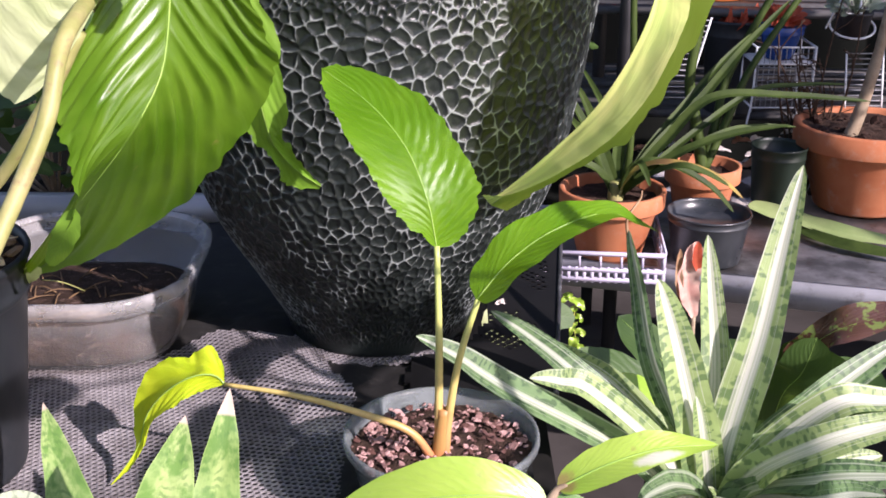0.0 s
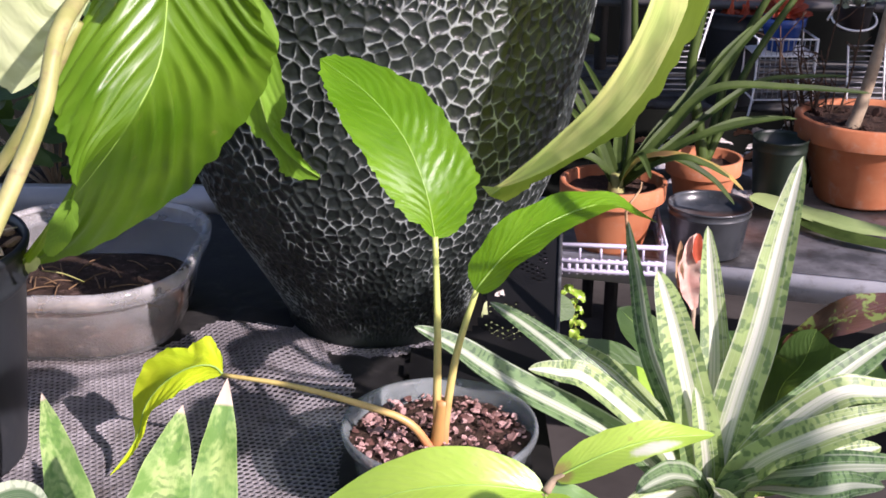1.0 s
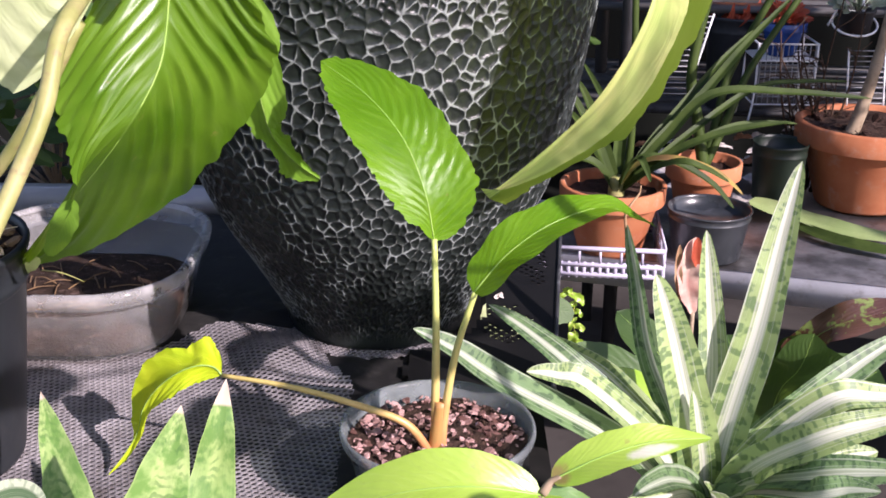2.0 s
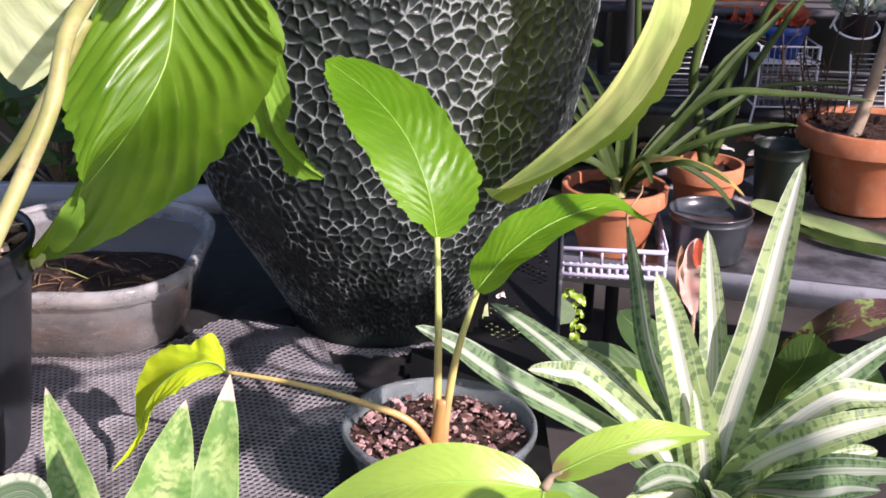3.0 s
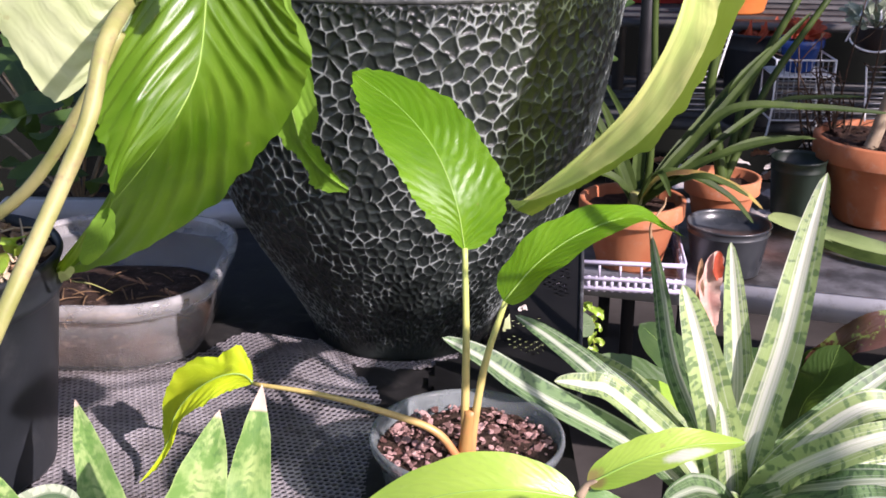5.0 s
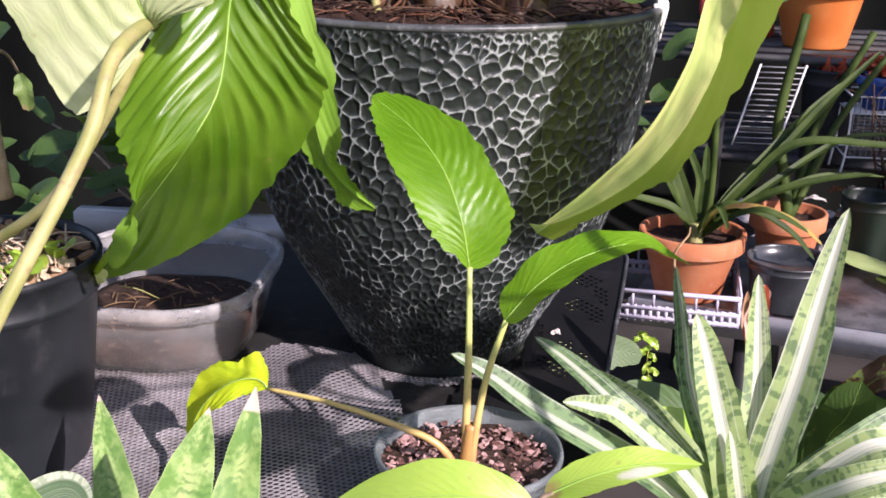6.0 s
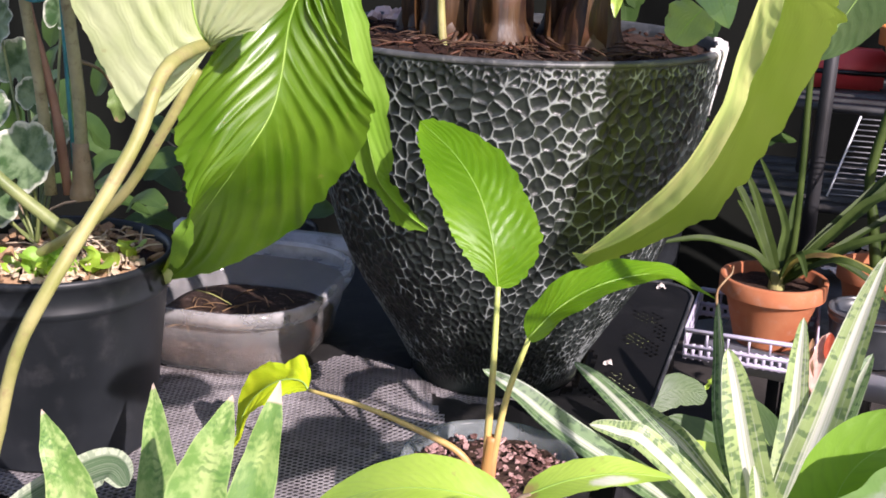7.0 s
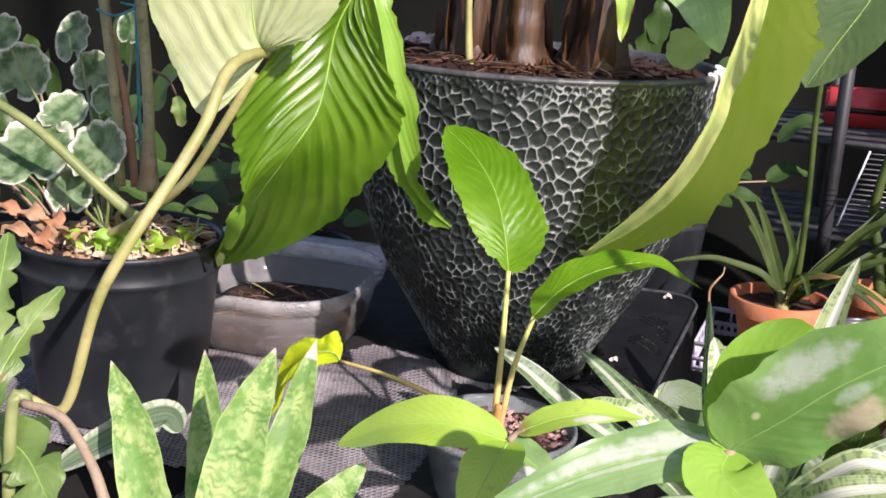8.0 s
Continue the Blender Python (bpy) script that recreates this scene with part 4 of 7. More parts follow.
def build_net_pot_plant(plant):
    cx, cy = POT
    # sheathed canes, rough with old leaf bases
    for k, (x, y, r, lean) in enumerate(((-0.060, -0.055, 0.022, -0.012), (0.000, -0.072, 0.024, 0.0), (0.085, -0.055, 0.027, 0.035), (-0.105, 0.045, 0.022, -0.02), (-0.015, 0.045, 0.024, 0.0), (0.050, 0.060, 0.022, 0.02))):
        p = Vector((cx + x, cy + y, 0.376))
        bm = tube([p, p + Vector((lean * 0.3, 0, 0.085)), p + Vector((lean, 0.01, 0.245)), p + Vector((lean * 2, 0.02, 0.50))], r * 1.10, r * 0.6, 40, 24, None, 0.12)
        for v in bm.verts:
            up = v.co.z - p.z
            d = Vector((v.co.x - p.x - lean * 0.8 * up, v.co.y - p.y, 0))
            turn = math.atan2(d.y, d.x)
            v.co += d * (0.16 * noise.noise(Vector((d.x * 220, d.y * 220, v.co.z * 9 + k))) + 0.10 * math.sin(5 * turn + 30 * up + k) + 0.55 * math.exp(-up / 0.022) * (1 + 0.5 * math.sin(7 * turn + k)))
        part("cane", bm, "cane", plant, "brown fibrous cane base")
        for q in range(2):
            t0 = 1.2 + 1.9 * q + k
            d = Vector((math.cos(t0), -abs(math.sin(t0)), 0))
            strap(plant, [p + d * r * 0.9, p + d * r * 1.35 + Vector((0, 0, 0.05)), p + d * r * 1.15 + Vector((0, 0, 0.12 + 0.02 * q))], d, 0.014, "cane", name="old_sheath", shape=(0.2, 0.7), nv=16, nu=6, seed=k + q * 0.7)
    part("offshoot", tube([(cx - 0.052, cy - 0.098, 0.384), (cx - 0.056, cy - 0.096, 0.405), (cx - 0.061, cy - 0.090, 0.46), (cx - 0.066, cy - 0.083, 0.56)], 0.0052, 0.0030, 18, 8), "petiole_tan", plant, "yellowish young shoot among the canes")
    for k in range(26):
        a = -2.6 + 0.09 * k
        q = Vector((cx - 0.01 + 0.085 * math.cos(a), cy - 0.03 + 0.075 * math.sin(a), 0.388))
        d = Vector((math.cos(a + 0.5 * math.sin(k * 2.1)), math.sin(a), 0)) * (0.03 + 0.015 * math.sin(k * 1.3))
        part("root", tube([q - d * 0.5 + Vector((0, 0, 0.014)), q + Vector((0, 0, 0.008)), q + d], 0.0022, 0.0012, 6, 5), ("cane", "straw_dark", "trunk")[k % 3], plant)
    # pale drooping leaf, folded along its keel
    rib = [(0.210, 0.900, 0.564), (0.197, 0.895, 0.512), (0.189, 0.895, 0.476), (0.182, 0.895, 0.443), (0.166, 0.902, 0.366), (0.124, 0.908, 0.290), (0.060, 0.928, 0.220), (0.045, 0.945, 0.201)]
    near = [(0.213, 0.860, 0.563), (0.204, 0.800, 0.514), (0.200, 0.812, 0.474), (0.193, 0.806, 0.438), (0.182, 0.804, 0.408), (0.175, 0.808, 0.375), (0.146, 0.818, 0.314), (0.104, 0.855, 0.264), (0.060, 0.900, 0.226), (0.037, 0.938, 0.213)]
    far = [(0.229, 0.950, 0.567), (0.247, 0.950, 0.503), (0.253, 0.950, 0.463), (0.251, 0.950, 0.432), (0.218, 0.945, 0.349), (0.180, 0.950, 0.280), (0.140, 0.970, 0.238), (0.094, 0.960, 0.213), (0.060, 0.953, 0.193)]
    draped_leaf(plant, rib, near, far, "leaf_pale", "pale yellow-green drooping leaf, folded along its midrib", 0.0010, 9, (0.011, 0.0), 130, 44, 0.0009, (0.004, 0.014))
    part("petiole", tube([(cx + 0.09, cy - 0.01, 0.62), (0.17, 1.05, 0.72), rib[0]], 0.004, 0.003, 14), "petiole", plant)
    # narrow leaf hanging beside the large one
    rib = [(-0.189, 0.840, 0.498), (-0.164, 0.830, 0.446), (-0.143, 0.860, 0.307), (-0.136, 0.885, 0.269), (-0.122, 0.915, 0.240), (-0.104, 0.940, 0.218)]
    left = [(-0.207, 0.850, 0.497), (-0.186, 0.840, 0.443), (-0.163, 0.870, 0.302), (-0.141, 0.890, 0.259), (-0.135, 0.920, 0.228), (-0.106, 0.942, 0.216)]
    right = [(-0.177, 0.850, 0.499), (-0.148, 0.840, 0.446), (-0.123, 0.860, 0.316), (-0.131, 0.880, 0.283), (-0.118, 0.915, 0.245), (-0.104, 0.940, 0.219)]
    draped_leaf(plant, rib, left, right, "leaf_flat", "narrow bright green hanging leaf", 0.0010, 14, (0.003, 0.003), 90, 24, 0.0007, (0.007, 0.007))
    part("petiole", tube([(cx - 0.09, cy - 0.02, 0.62), (-0.13, 0.98, 0.66), rib[0]], 0.004, 0.003, 14), "petiole", plant)
    # leaves over the rim
    leaf(plant, [(0.103, 1.000, 0.532), (0.133, 0.970, 0.495), (0.161, 0.950, 0.433)], (-0.2, -0.8, 0.4), 0.035, (0.4, 0.8), "leaf_front", (0.15, 0.15), (0.003, 2), 0.03)
    leaf(plant, [(0.061, 1.000, 0.518), (0.058, 0.980, 0.478), (0.057, 0.970, 0.434)], (-0.2, -0.8, 0.4), 0.012, (0.4, 0.8), "leaf_lime", (0.3, 0.3), (0.002, 2), 0.03)
    leaf(plant, [(0.135, 1.03, 0.442), (0.124, 1.02, 0.43), (0.111, 1.01, 0.41)], (0.0, -0.85, 0.45), 0.024, (0.35, 0.45), "leaf_fallen", (0.15, 0.15), (0.003, 2), 0.05)
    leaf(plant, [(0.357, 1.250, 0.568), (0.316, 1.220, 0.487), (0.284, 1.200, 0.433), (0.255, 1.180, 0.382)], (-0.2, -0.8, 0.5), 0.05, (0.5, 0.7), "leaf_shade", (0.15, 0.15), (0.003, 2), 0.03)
    part("petiole", tube([(cx + 0.09, cy + 0.0, 0.60), (0.10, 1.02, 0.66), (0.103, 1.000, 0.532)], 0.003, 0.002, 12), "petiole", plant)
    part("petiole", tube([(cx + 0.10, cy + 0.02, 0.62), (0.28, 1.24, 0.74), (0.357, 1.250, 0.568)], 0.003, 0.002, 12), "petiole", plant)


# ---- the seedling in the clear pot ----
def build_seedling():
    c = (0.001, 0.751)
    plant = thing("seedling_pot", (*c, 0.006), "young three-leaved plant in a cloudy clear pot of bark", "potted plant")
    prof = [(0.0, 0.008), (0.056, 0.008), (0.058, 0.010), (0.0725, 0.068), (0.0735, 0.070), (0.0765, 0.071), (0.0775, 0.075), (0.0768, 0.079), (0.0745, 0.0795), (0.0728, 0.076), (0.0715, 0.068), (0.057, 0.012), (0.0, 0.0105)]
    part("pot", lathe(prof, (*c, 0), 72), "clear_pot", plant, "cloudy clear plastic pot")
    soil_disc(plant, c, 0.0715, 0.064, "soil", 0.006)
    crumbs(plant, c, 0.068, 0.0655, 298, 0.0049, "bark", 3)
    crumbs(plant, c, 0.070, 0.0650, 290, 0.0030, "bark", 9, "fine_chip")
    base = Vector((0.0, 0.742, 0.058))
    # stems
    part("petiole", tube([base, (-0.001, 0.745, 0.10), (-0.001, 0.752, 0.159), (-0.003, 0.765, 0.229)], 0.0042, 0.0023, 22), "stalk", plant)
    part("petiole", tube([base + Vector((0.004, -0.002, 0)), (0.006, 0.742, 0.09), (0.014, 0.744, 0.144), (0.028, 0.748, 0.193)], 0.0040, 0.0022, 22), "stalk", plant)
    part("petiole", tube([base + Vector((-0.003, -0.003, 0)), (-0.023, 0.735, 0.088), (-0.060, 0.738, 0.102), (-0.113, 0.750, 0.111), (-0.170, 0.770, 0.110)], 0.0036, 0.0017, 26), "stalk", plant)
    part("stem_base", tube([base - Vector((0, 0, 0.006)), base + Vector((0.001, 0.001, 0.018)), base + Vector((0.003, 0.002, 0.045))], 0.0078, 0.0050, 12), "petiole_red", plant, "rust-red base of the stems")
    # blades
    rib = [(-0.003, 0.765, 0.227), (-0.010, 0.768, 0.264), (-0.027, 0.788, 0.300), (-0.055, 0.812, 0.327), (-0.092, 0.832, 0.349)]
    left = [(-0.003, 0.765, 0.227), (-0.016, 0.758, 0.241), (-0.029, 0.757, 0.253), (-0.041, 0.758, 0.269), (-0.052, 0.766, 0.286), (-0.072, 0.784, 0.311), (-0.083, 0.805, 0.325), (-0.090, 0.820, 0.338), (-0.092, 0.832, 0.348)]
    right = [(-0.003, 0.765, 0.227), (0.013, 0.768, 0.232), (0.026, 0.772, 0.251), (0.028, 0.776, 0.269), (0.024, 0.783, 0.285), (0.013, 0.793, 0.300), (-0.001, 0.803, 0.320), (-0.022, 0.815, 0.335), (-0.047, 0.826, 0.346), (-0.076, 0.833, 0.352), (-0.092, 0.832, 0.349)]
    draped_leaf(plant, rib, left, right, "leaf_mid", "upright glossy green leaf", 0.0011, 16, (-0.002, -0.002), 120, 40, 0.0006, (0.0045, 0.0040))
    leaf(plant, [(0.027, 0.748, 0.193), (0.052, 0.752, 0.223), (0.086, 0.765, 0.243), (0.129, 0.790, 0.247), (0.175, 0.825, 0.219)], (-0.35, -0.50, 0.8), 0.0225, (0.38, 0.85), "leaf_mid", (0.28, 0.28), (0.0015, 4.0), 0.05, (1.0, 1.0), 44, 12, 0.0011, None, "leaf", "arching green leaf with a thin bent tip")
    rib = [(-0.170, 0.770, 0.110), (-0.180, 0.775, 0.116), (-0.199, 0.775, 0.113), (-0.222, 0.782, 0.095), (-0.240, 0.790, 0.070), (-0.247, 0.790, 0.046), (-0.260, 0.788, 0.025), (-0.273, 0.785, 0.009)]
    upper = [(-0.170, 0.770, 0.110), (-0.175, 0.790, 0.122), (-0.187, 0.795, 0.131), (-0.203, 0.800, 0.120), (-0.223, 0.805, 0.115), (-0.243, 0.810, 0.098), (-0.254, 0.812, 0.074), (-0.257, 0.810, 0.048), (-0.254, 0.800, 0.035), (-0.264, 0.790, 0.018), (-0.273, 0.785, 0.009)]
    lower = [(-0.170, 0.770, 0.110), (-0.192, 0.772, 0.101), (-0.213, 0.772, 0.089), (-0.234, 0.780, 0.069), (-0.244, 0.785, 0.046), (-0.255, 0.785, 0.025), (-0.273, 0.785, 0.008)]
    draped_leaf(plant, rib, upper, lower, "leaf_yellow", "yellowing wilted leaf drooping to the matting", 0.0008, 9, (0.006, 0.003), 80, 28, 0.0009, (0.005, 0.003))


# ---- the left hand side ----
def nursery_pot(name, c, r, h, label, z0=0.006, material="black_plastic", thin=True):
    """A ribbed, rolled-rim plastic pot as an empty with its parts."""
    ob = thing(name, (*c, z0), label, "potted plant")
    b = r * 0.80
    prof = [(0.0, 0.0), (b, 0.0), (b * 1.01, 0.003), (r * 0.955, h * 0.80), (r * 0.965, h * 0.81), (r * 0.985, h * 0.825), (r * 0.985, h * 0.845), (r * 0.968, h * 0.86), (r * 0.985, h * 0.955), (r * 1.005, h * 0.962), (r * 1.012, h * 0.98), (r * 1.0, h), (r * 0.97, h * 0.995), (r * 0.955, h * 0.95), (r * 0.93, h * 0.75), (0.0, h * 0.75)]
    part("pot", lathe(prof, (*c, z0), 72, None, 0.006), material, ob)
    return ob


def build_left_pot():
    c = (-0.446, 0.817)
    ob = nursery_pot("cane_plant_pot", c, 0.111, 0.194, "black nursery pot with staked canes, dry leaves and small weeds")
    soil_disc(ob, c, 0.105, 0.189, "soil", 0.008)
    crumbs(ob, c, 0.10, 0.192, 140, 0.012, "dry_leaf", 21, "dry_scrap")
    crumbs(ob, (c[0] + 0.035, c[1] - 0.025), 0.065, 0.197, 120, 0.0085, "scrap_tan", 23, "dry_scrap")
    rs = random.Random(77)
    for k in range(44):
        a, d = rs.uniform(-2.2, 1.0), rs.uniform(0.02, 0.092)
        q = Vector((c[0] + d * math.cos(a), c[1] + d * math.sin(a), 0.200 + rs.uniform(0, 0.006)))
        w = Vector((rs.uniform(-1, 1), rs.uniform(-1, 1), rs.uniform(-0.1, 0.3))).normalized() * rs.uniform(0.008, 0.020)
        part("straw", tube([q - w, q + Vector((0, 0, 0.003)), q + w], 0.0012, 0.0007, 4, 4), "scrap_tan", ob)
    # stakes, canes and twine
    part("cane", tube([(-0.419, 0.830, 0.261), (-0.418, 0.830, 0.343), (-0.420, 0.820, 0.449), (-0.422, 0.820, 0.539)], 0.0064, 0.0056, 18, 10, None, 0.1), "cane_olive", ob)
    part("cane", tube([(-0.459, 0.840, 0.245), (-0.463, 0.840, 0.338), (-0.470, 0.830, 0.446), (-0.473, 0.830, 0.525)], 0.0060, 0.005, 18, 10, None, 0.1), "cane_olive", ob)
    part("cane", tube([(-0.446, 0.850, 0.244), (-0.457, 0.850, 0.337), (-0.472, 0.840, 0.427), (-0.473, 0.840, 0.514)], 0.005, 0.0045, 18, 10, None, 0.1), "cane_red", ob)
    part("stake", tube([(-0.444, 0.860, 0.255), (-0.447, 0.860, 0.356), (-0.451, 0.860, 0.527)], 0.0019, 0.0019, 10, 8), "twine", ob, "thin blue-green stake")
    part("tie", tube([(-0.470, 0.818, 0.436), (-0.438, 0.800, 0.433), (-0.418, 0.805, 0.443), (-0.455, 0.840, 0.443)], 0.0014, 0.0014, 16, 6), "twine", ob, "blue-green twine tie")
    part("cane_base", tube([(-0.419, 0.830, 0.248), (-0.418, 0.830, 0.270), (-0.419, 0.830, 0.301)], 0.012, 0.008, 8, 10, None, 0.15), "wood", ob)
    # pale leaf seen from beneath and its stalk
    rib = [(-0.211, 0.665, 0.424), (-0.217, 0.655, 0.442), (-0.219, 0.650, 0.470), (-0.221, 0.650, 0.507), (-0.222, 0.660, 0.549)]
    left = [(-0.211, 0.664, 0.423), (-0.234, 0.650, 0.386), (-0.262, 0.645, 0.367), (-0.281, 0.640, 0.399), (-0.297, 0.635, 0.436), (-0.308, 0.635, 0.464), (-0.293, 0.645, 0.512), (-0.225, 0.660, 0.549)]
    right = [(-0.210, 0.665, 0.425), (-0.194, 0.660, 0.432), (-0.167, 0.655, 0.443), (-0.141, 0.650, 0.469), (-0.139, 0.650, 0.499), (-0.164, 0.655, 0.529), (-0.220, 0.660, 0.550)]
    draped_leaf(ob, rib, left, right, "leaf_under", "large pale green leaf seen from beneath", 0.0022, 3, (0.004, 0.004), 90, 60, 0.0012, (0.003, 0.003), 2.2)
    part("petiole", tube([(-0.467, 0.780, 0.188), (-0.377, 0.730, 0.241), (-0.303, 0.690, 0.294), (-0.251, 0.670, 0.360), (-0.224, 0.670, 0.406)], 0.0045, 0.0044, 22), "petiole_tan", ob)
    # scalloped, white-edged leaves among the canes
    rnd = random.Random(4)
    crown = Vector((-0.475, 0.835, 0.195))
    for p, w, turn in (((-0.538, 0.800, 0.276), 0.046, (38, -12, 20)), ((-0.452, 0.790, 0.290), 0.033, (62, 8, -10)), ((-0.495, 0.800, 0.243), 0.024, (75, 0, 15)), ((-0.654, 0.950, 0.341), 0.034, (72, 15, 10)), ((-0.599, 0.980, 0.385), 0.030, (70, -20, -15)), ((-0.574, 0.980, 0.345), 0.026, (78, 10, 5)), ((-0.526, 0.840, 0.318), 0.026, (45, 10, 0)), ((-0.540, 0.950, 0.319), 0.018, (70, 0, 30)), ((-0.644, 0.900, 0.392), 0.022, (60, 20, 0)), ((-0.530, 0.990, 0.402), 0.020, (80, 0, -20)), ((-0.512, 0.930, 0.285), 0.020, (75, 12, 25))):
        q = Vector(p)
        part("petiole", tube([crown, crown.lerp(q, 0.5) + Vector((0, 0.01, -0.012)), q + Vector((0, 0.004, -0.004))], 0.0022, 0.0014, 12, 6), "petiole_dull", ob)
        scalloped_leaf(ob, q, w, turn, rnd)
    part("green_stem", tube([(-0.574, 0.740, 0.357), (-0.493, 0.735, 0.322), (-0.430, 0.740, 0.273), (-0.388, 0.760, 0.230)], 0.0045, 0.0065, 18, 10), "petiole_dull", ob, "thick dull green stem leaning across the pot")
    leaf(ob, [(-0.449, 0.950, 0.333), (-0.442, 0.945, 0.317), (-0.442, 0.950, 0.297)], (0.1, -0.9, 0.2), 0.009, (0.5, 0.5), "leaf_edged", (0.3, 0.3), (0.002, 2), 0.1, (1, 1), 14, 8, 0.0)
    part("twig", tube([(-0.418, 0.830, 0.379), (-0.434, 0.900, 0.359), (-0.449, 0.950, 0.333)], 0.002, 0.0012, 10, 6), "wood", ob)
    # unseen broad leaves added above the canes to shade the leaves behind
    for p, w, d in (((-0.600, 0.980, 0.392), 0.085, 0.46), ((-0.660, 0.950, 0.345), 0.080, 0.52), ((-0.560, 0.970, 0.330), 0.065, 0.44), ((-0.540, 0.950, 0.285), 0.050, 0.42)):
        q = Vector(p) + SUN_TO * d
        root = Vector((-0.422, 0.820, 0.539))
        away = (q - root).normalized()
        leaf(ob, [q - away * 0.08, q, q + away * 0.09], SUN_TO, w, (0.5, 0.6), "leaf_dark", (0.1, 0.1), (0.003, 2), 0.05, (1, 1), 20, 10, 0.0)
        part("petiole", tube([root, (root + q - away * 0.08) / 2 + Vector((0, 0, 0.02)), q - away * 0.08], 0.003, 0.002, 10), "petiole_dull", ob)
    # weeds
    for k in range(14):
        a = rnd.uniform(-1.9, 0.4)
        p = Vector((c[0] + 0.06 * math.cos(a) + 0.02, c[1] + 0.07 * math.sin(a), 0.195))
        q = p + Vector((rnd.uniform(-0.03, 0.03), rnd.uniform(-0.025, 0.01), rnd.uniform(0.012, 0.028)))
        leaf(ob, [p, p.lerp(q, 0.5) + Vector((0, 0, 0.006)), q], (0, -0.4, 0.9), 0.0105, (0.5, 0.5), "leaf_lime" if k % 3 else "leaf_flat", (0.2, 0.2), (0.0, 2), 0.05, (1, 1), 12, 6, 0.0, None, "weed_leaf")
    part("root", tube([(-0.456, 0.842, 0.190), (-0.457, 0.831, 0.215), (-0.443, 0.839, 0.220), (-0.433, 0.846, 0.205), (-0.445, 0.848, 0.190)], 0.0028, 0.0022, 20, 8), "petiole_tan", ob, "curled tan aerial root")
    # curled dry leaves
    for k, p in enumerate(((-0.521, 0.740, 0.204), (-0.487, 0.735, 0.201), (-0.466, 0.738, 0.205), (-0.552, 0.770, 0.217), (-0.521, 0.770, 0.213), (-0.487, 0.760, 0.214), (-0.438, 0.735, 0.209))):
        p = Vector(p)
        d = Vector((math.cos(k * 2.3), 0.4 * math.sin(k * 2.3), 0.15 * math.sin(k * 1.7))) * 0.02
        leaf(ob, [p - d, p + Vector((0, -0.004, 0.009)), p + d * 1.2], (0.3 * math.sin(k * 1.9), -0.5, 0.8), 0.0075 + 0.0025 * (k % 3), (0.5, 0.5), "scrap_red" if k % 2 else "dry_leaf", (0.5, 0.4), (0.004, 2), 0.15, (1, 1), 14, 8, 0.0, None, "dry_leaf")


def scalloped_leaf(parent, p, w, turn, rnd):
    """A round leaf with a scalloped white margin."""
    bm = bmesh.new()
    uv = bm.loops.layers.uv.new("UVMap")
    tilt = pose(0, 0, 0, *turn)
    lobes, turn = rnd.randint(8, 11), rnd.uniform(0, 6)
    mid = bm.verts.new(p)
    rings = []
    for k in range(1, 6):
        rings.append([])
        for s in range(42):
            t = 6.283 * s / 42
            r = w * k / 5 * (1 + (0.10 * abs(math.sin(lobes * t / 2 + turn)) - 0.55 * math.exp(-((t - 4.7) / 0.22) ** 2)) * (k / 5) ** 2)
            rings[-1].append(bm.verts.new(p + tilt @ Vector((r * math.cos(t), r * math.sin(t), 0.18 * r * r / w + 0.06 * w * (k / 5) ** 2 * math.sin(lobes * t + turn)))))
    for s in range(42):
        e = (s + 1) % 42
        f = bm.faces.new((mid, rings[0][s], rings[0][e]))
        for lp in f.loops:
            lp[uv].uv = (0.5, 0.5)
        for k in range(4):
            f = bm.faces.new((rings[k][s], rings[k + 1][s], rings[k + 1][e], rings[k][e]))
            for lp, (kk, ss) in zip(f.loops, ((k, s), (k + 1, s), (k + 1, s + 1), (k, s + 1))):
                rr = 0.5 * (kk + 1) / 5
                lp[uv].uv = (0.5 + rr * math.cos(6.283 * ss / 42), 0.5 + rr * math.sin(6.283 * ss / 42))
    part("leaf", bm, "scalloped", parent, "rounded leaf with a scalloped white edge")


def scalloped_material():
    n = Nodes("leaf_scalloped_white_edge")
    uvv = n.coords("UV")
    uv = n.split(uvv)
    dx, dy = n.math("SUBTRACT", uv[0], 0.5), n.math("SUBTRACT", uv[1], 0.5)
    d = n.math("SQRT", n.math("ADD", n.math("MULTIPLY", dx, dx), n.math("MULTIPLY", dy, dy)))
    d = n.math("ADD", d, n.math("MULTIPLY", n.math("SUBTRACT", n.noise(uvv, 7.0, 4.0), 0.5), 0.22))
    c = n.mix(n.ramp(n.noise(n.coords(), 50.0, 4.0), 0.35, 0.65), (0.055, 0.12, 0.035), (0.25, 0.35, 0.18))
    c = n.mix(n.ramp(d, 0.41, 0.49), c, (0.72, 0.74, 0.58))
    return n.done(c, 0.4, 0, n.bump(n.noise(n.coords(), 90.0, 3.0), 0.3, 0.001), 0.4, 0.3, c)


M["scalloped"] = scalloped_material()


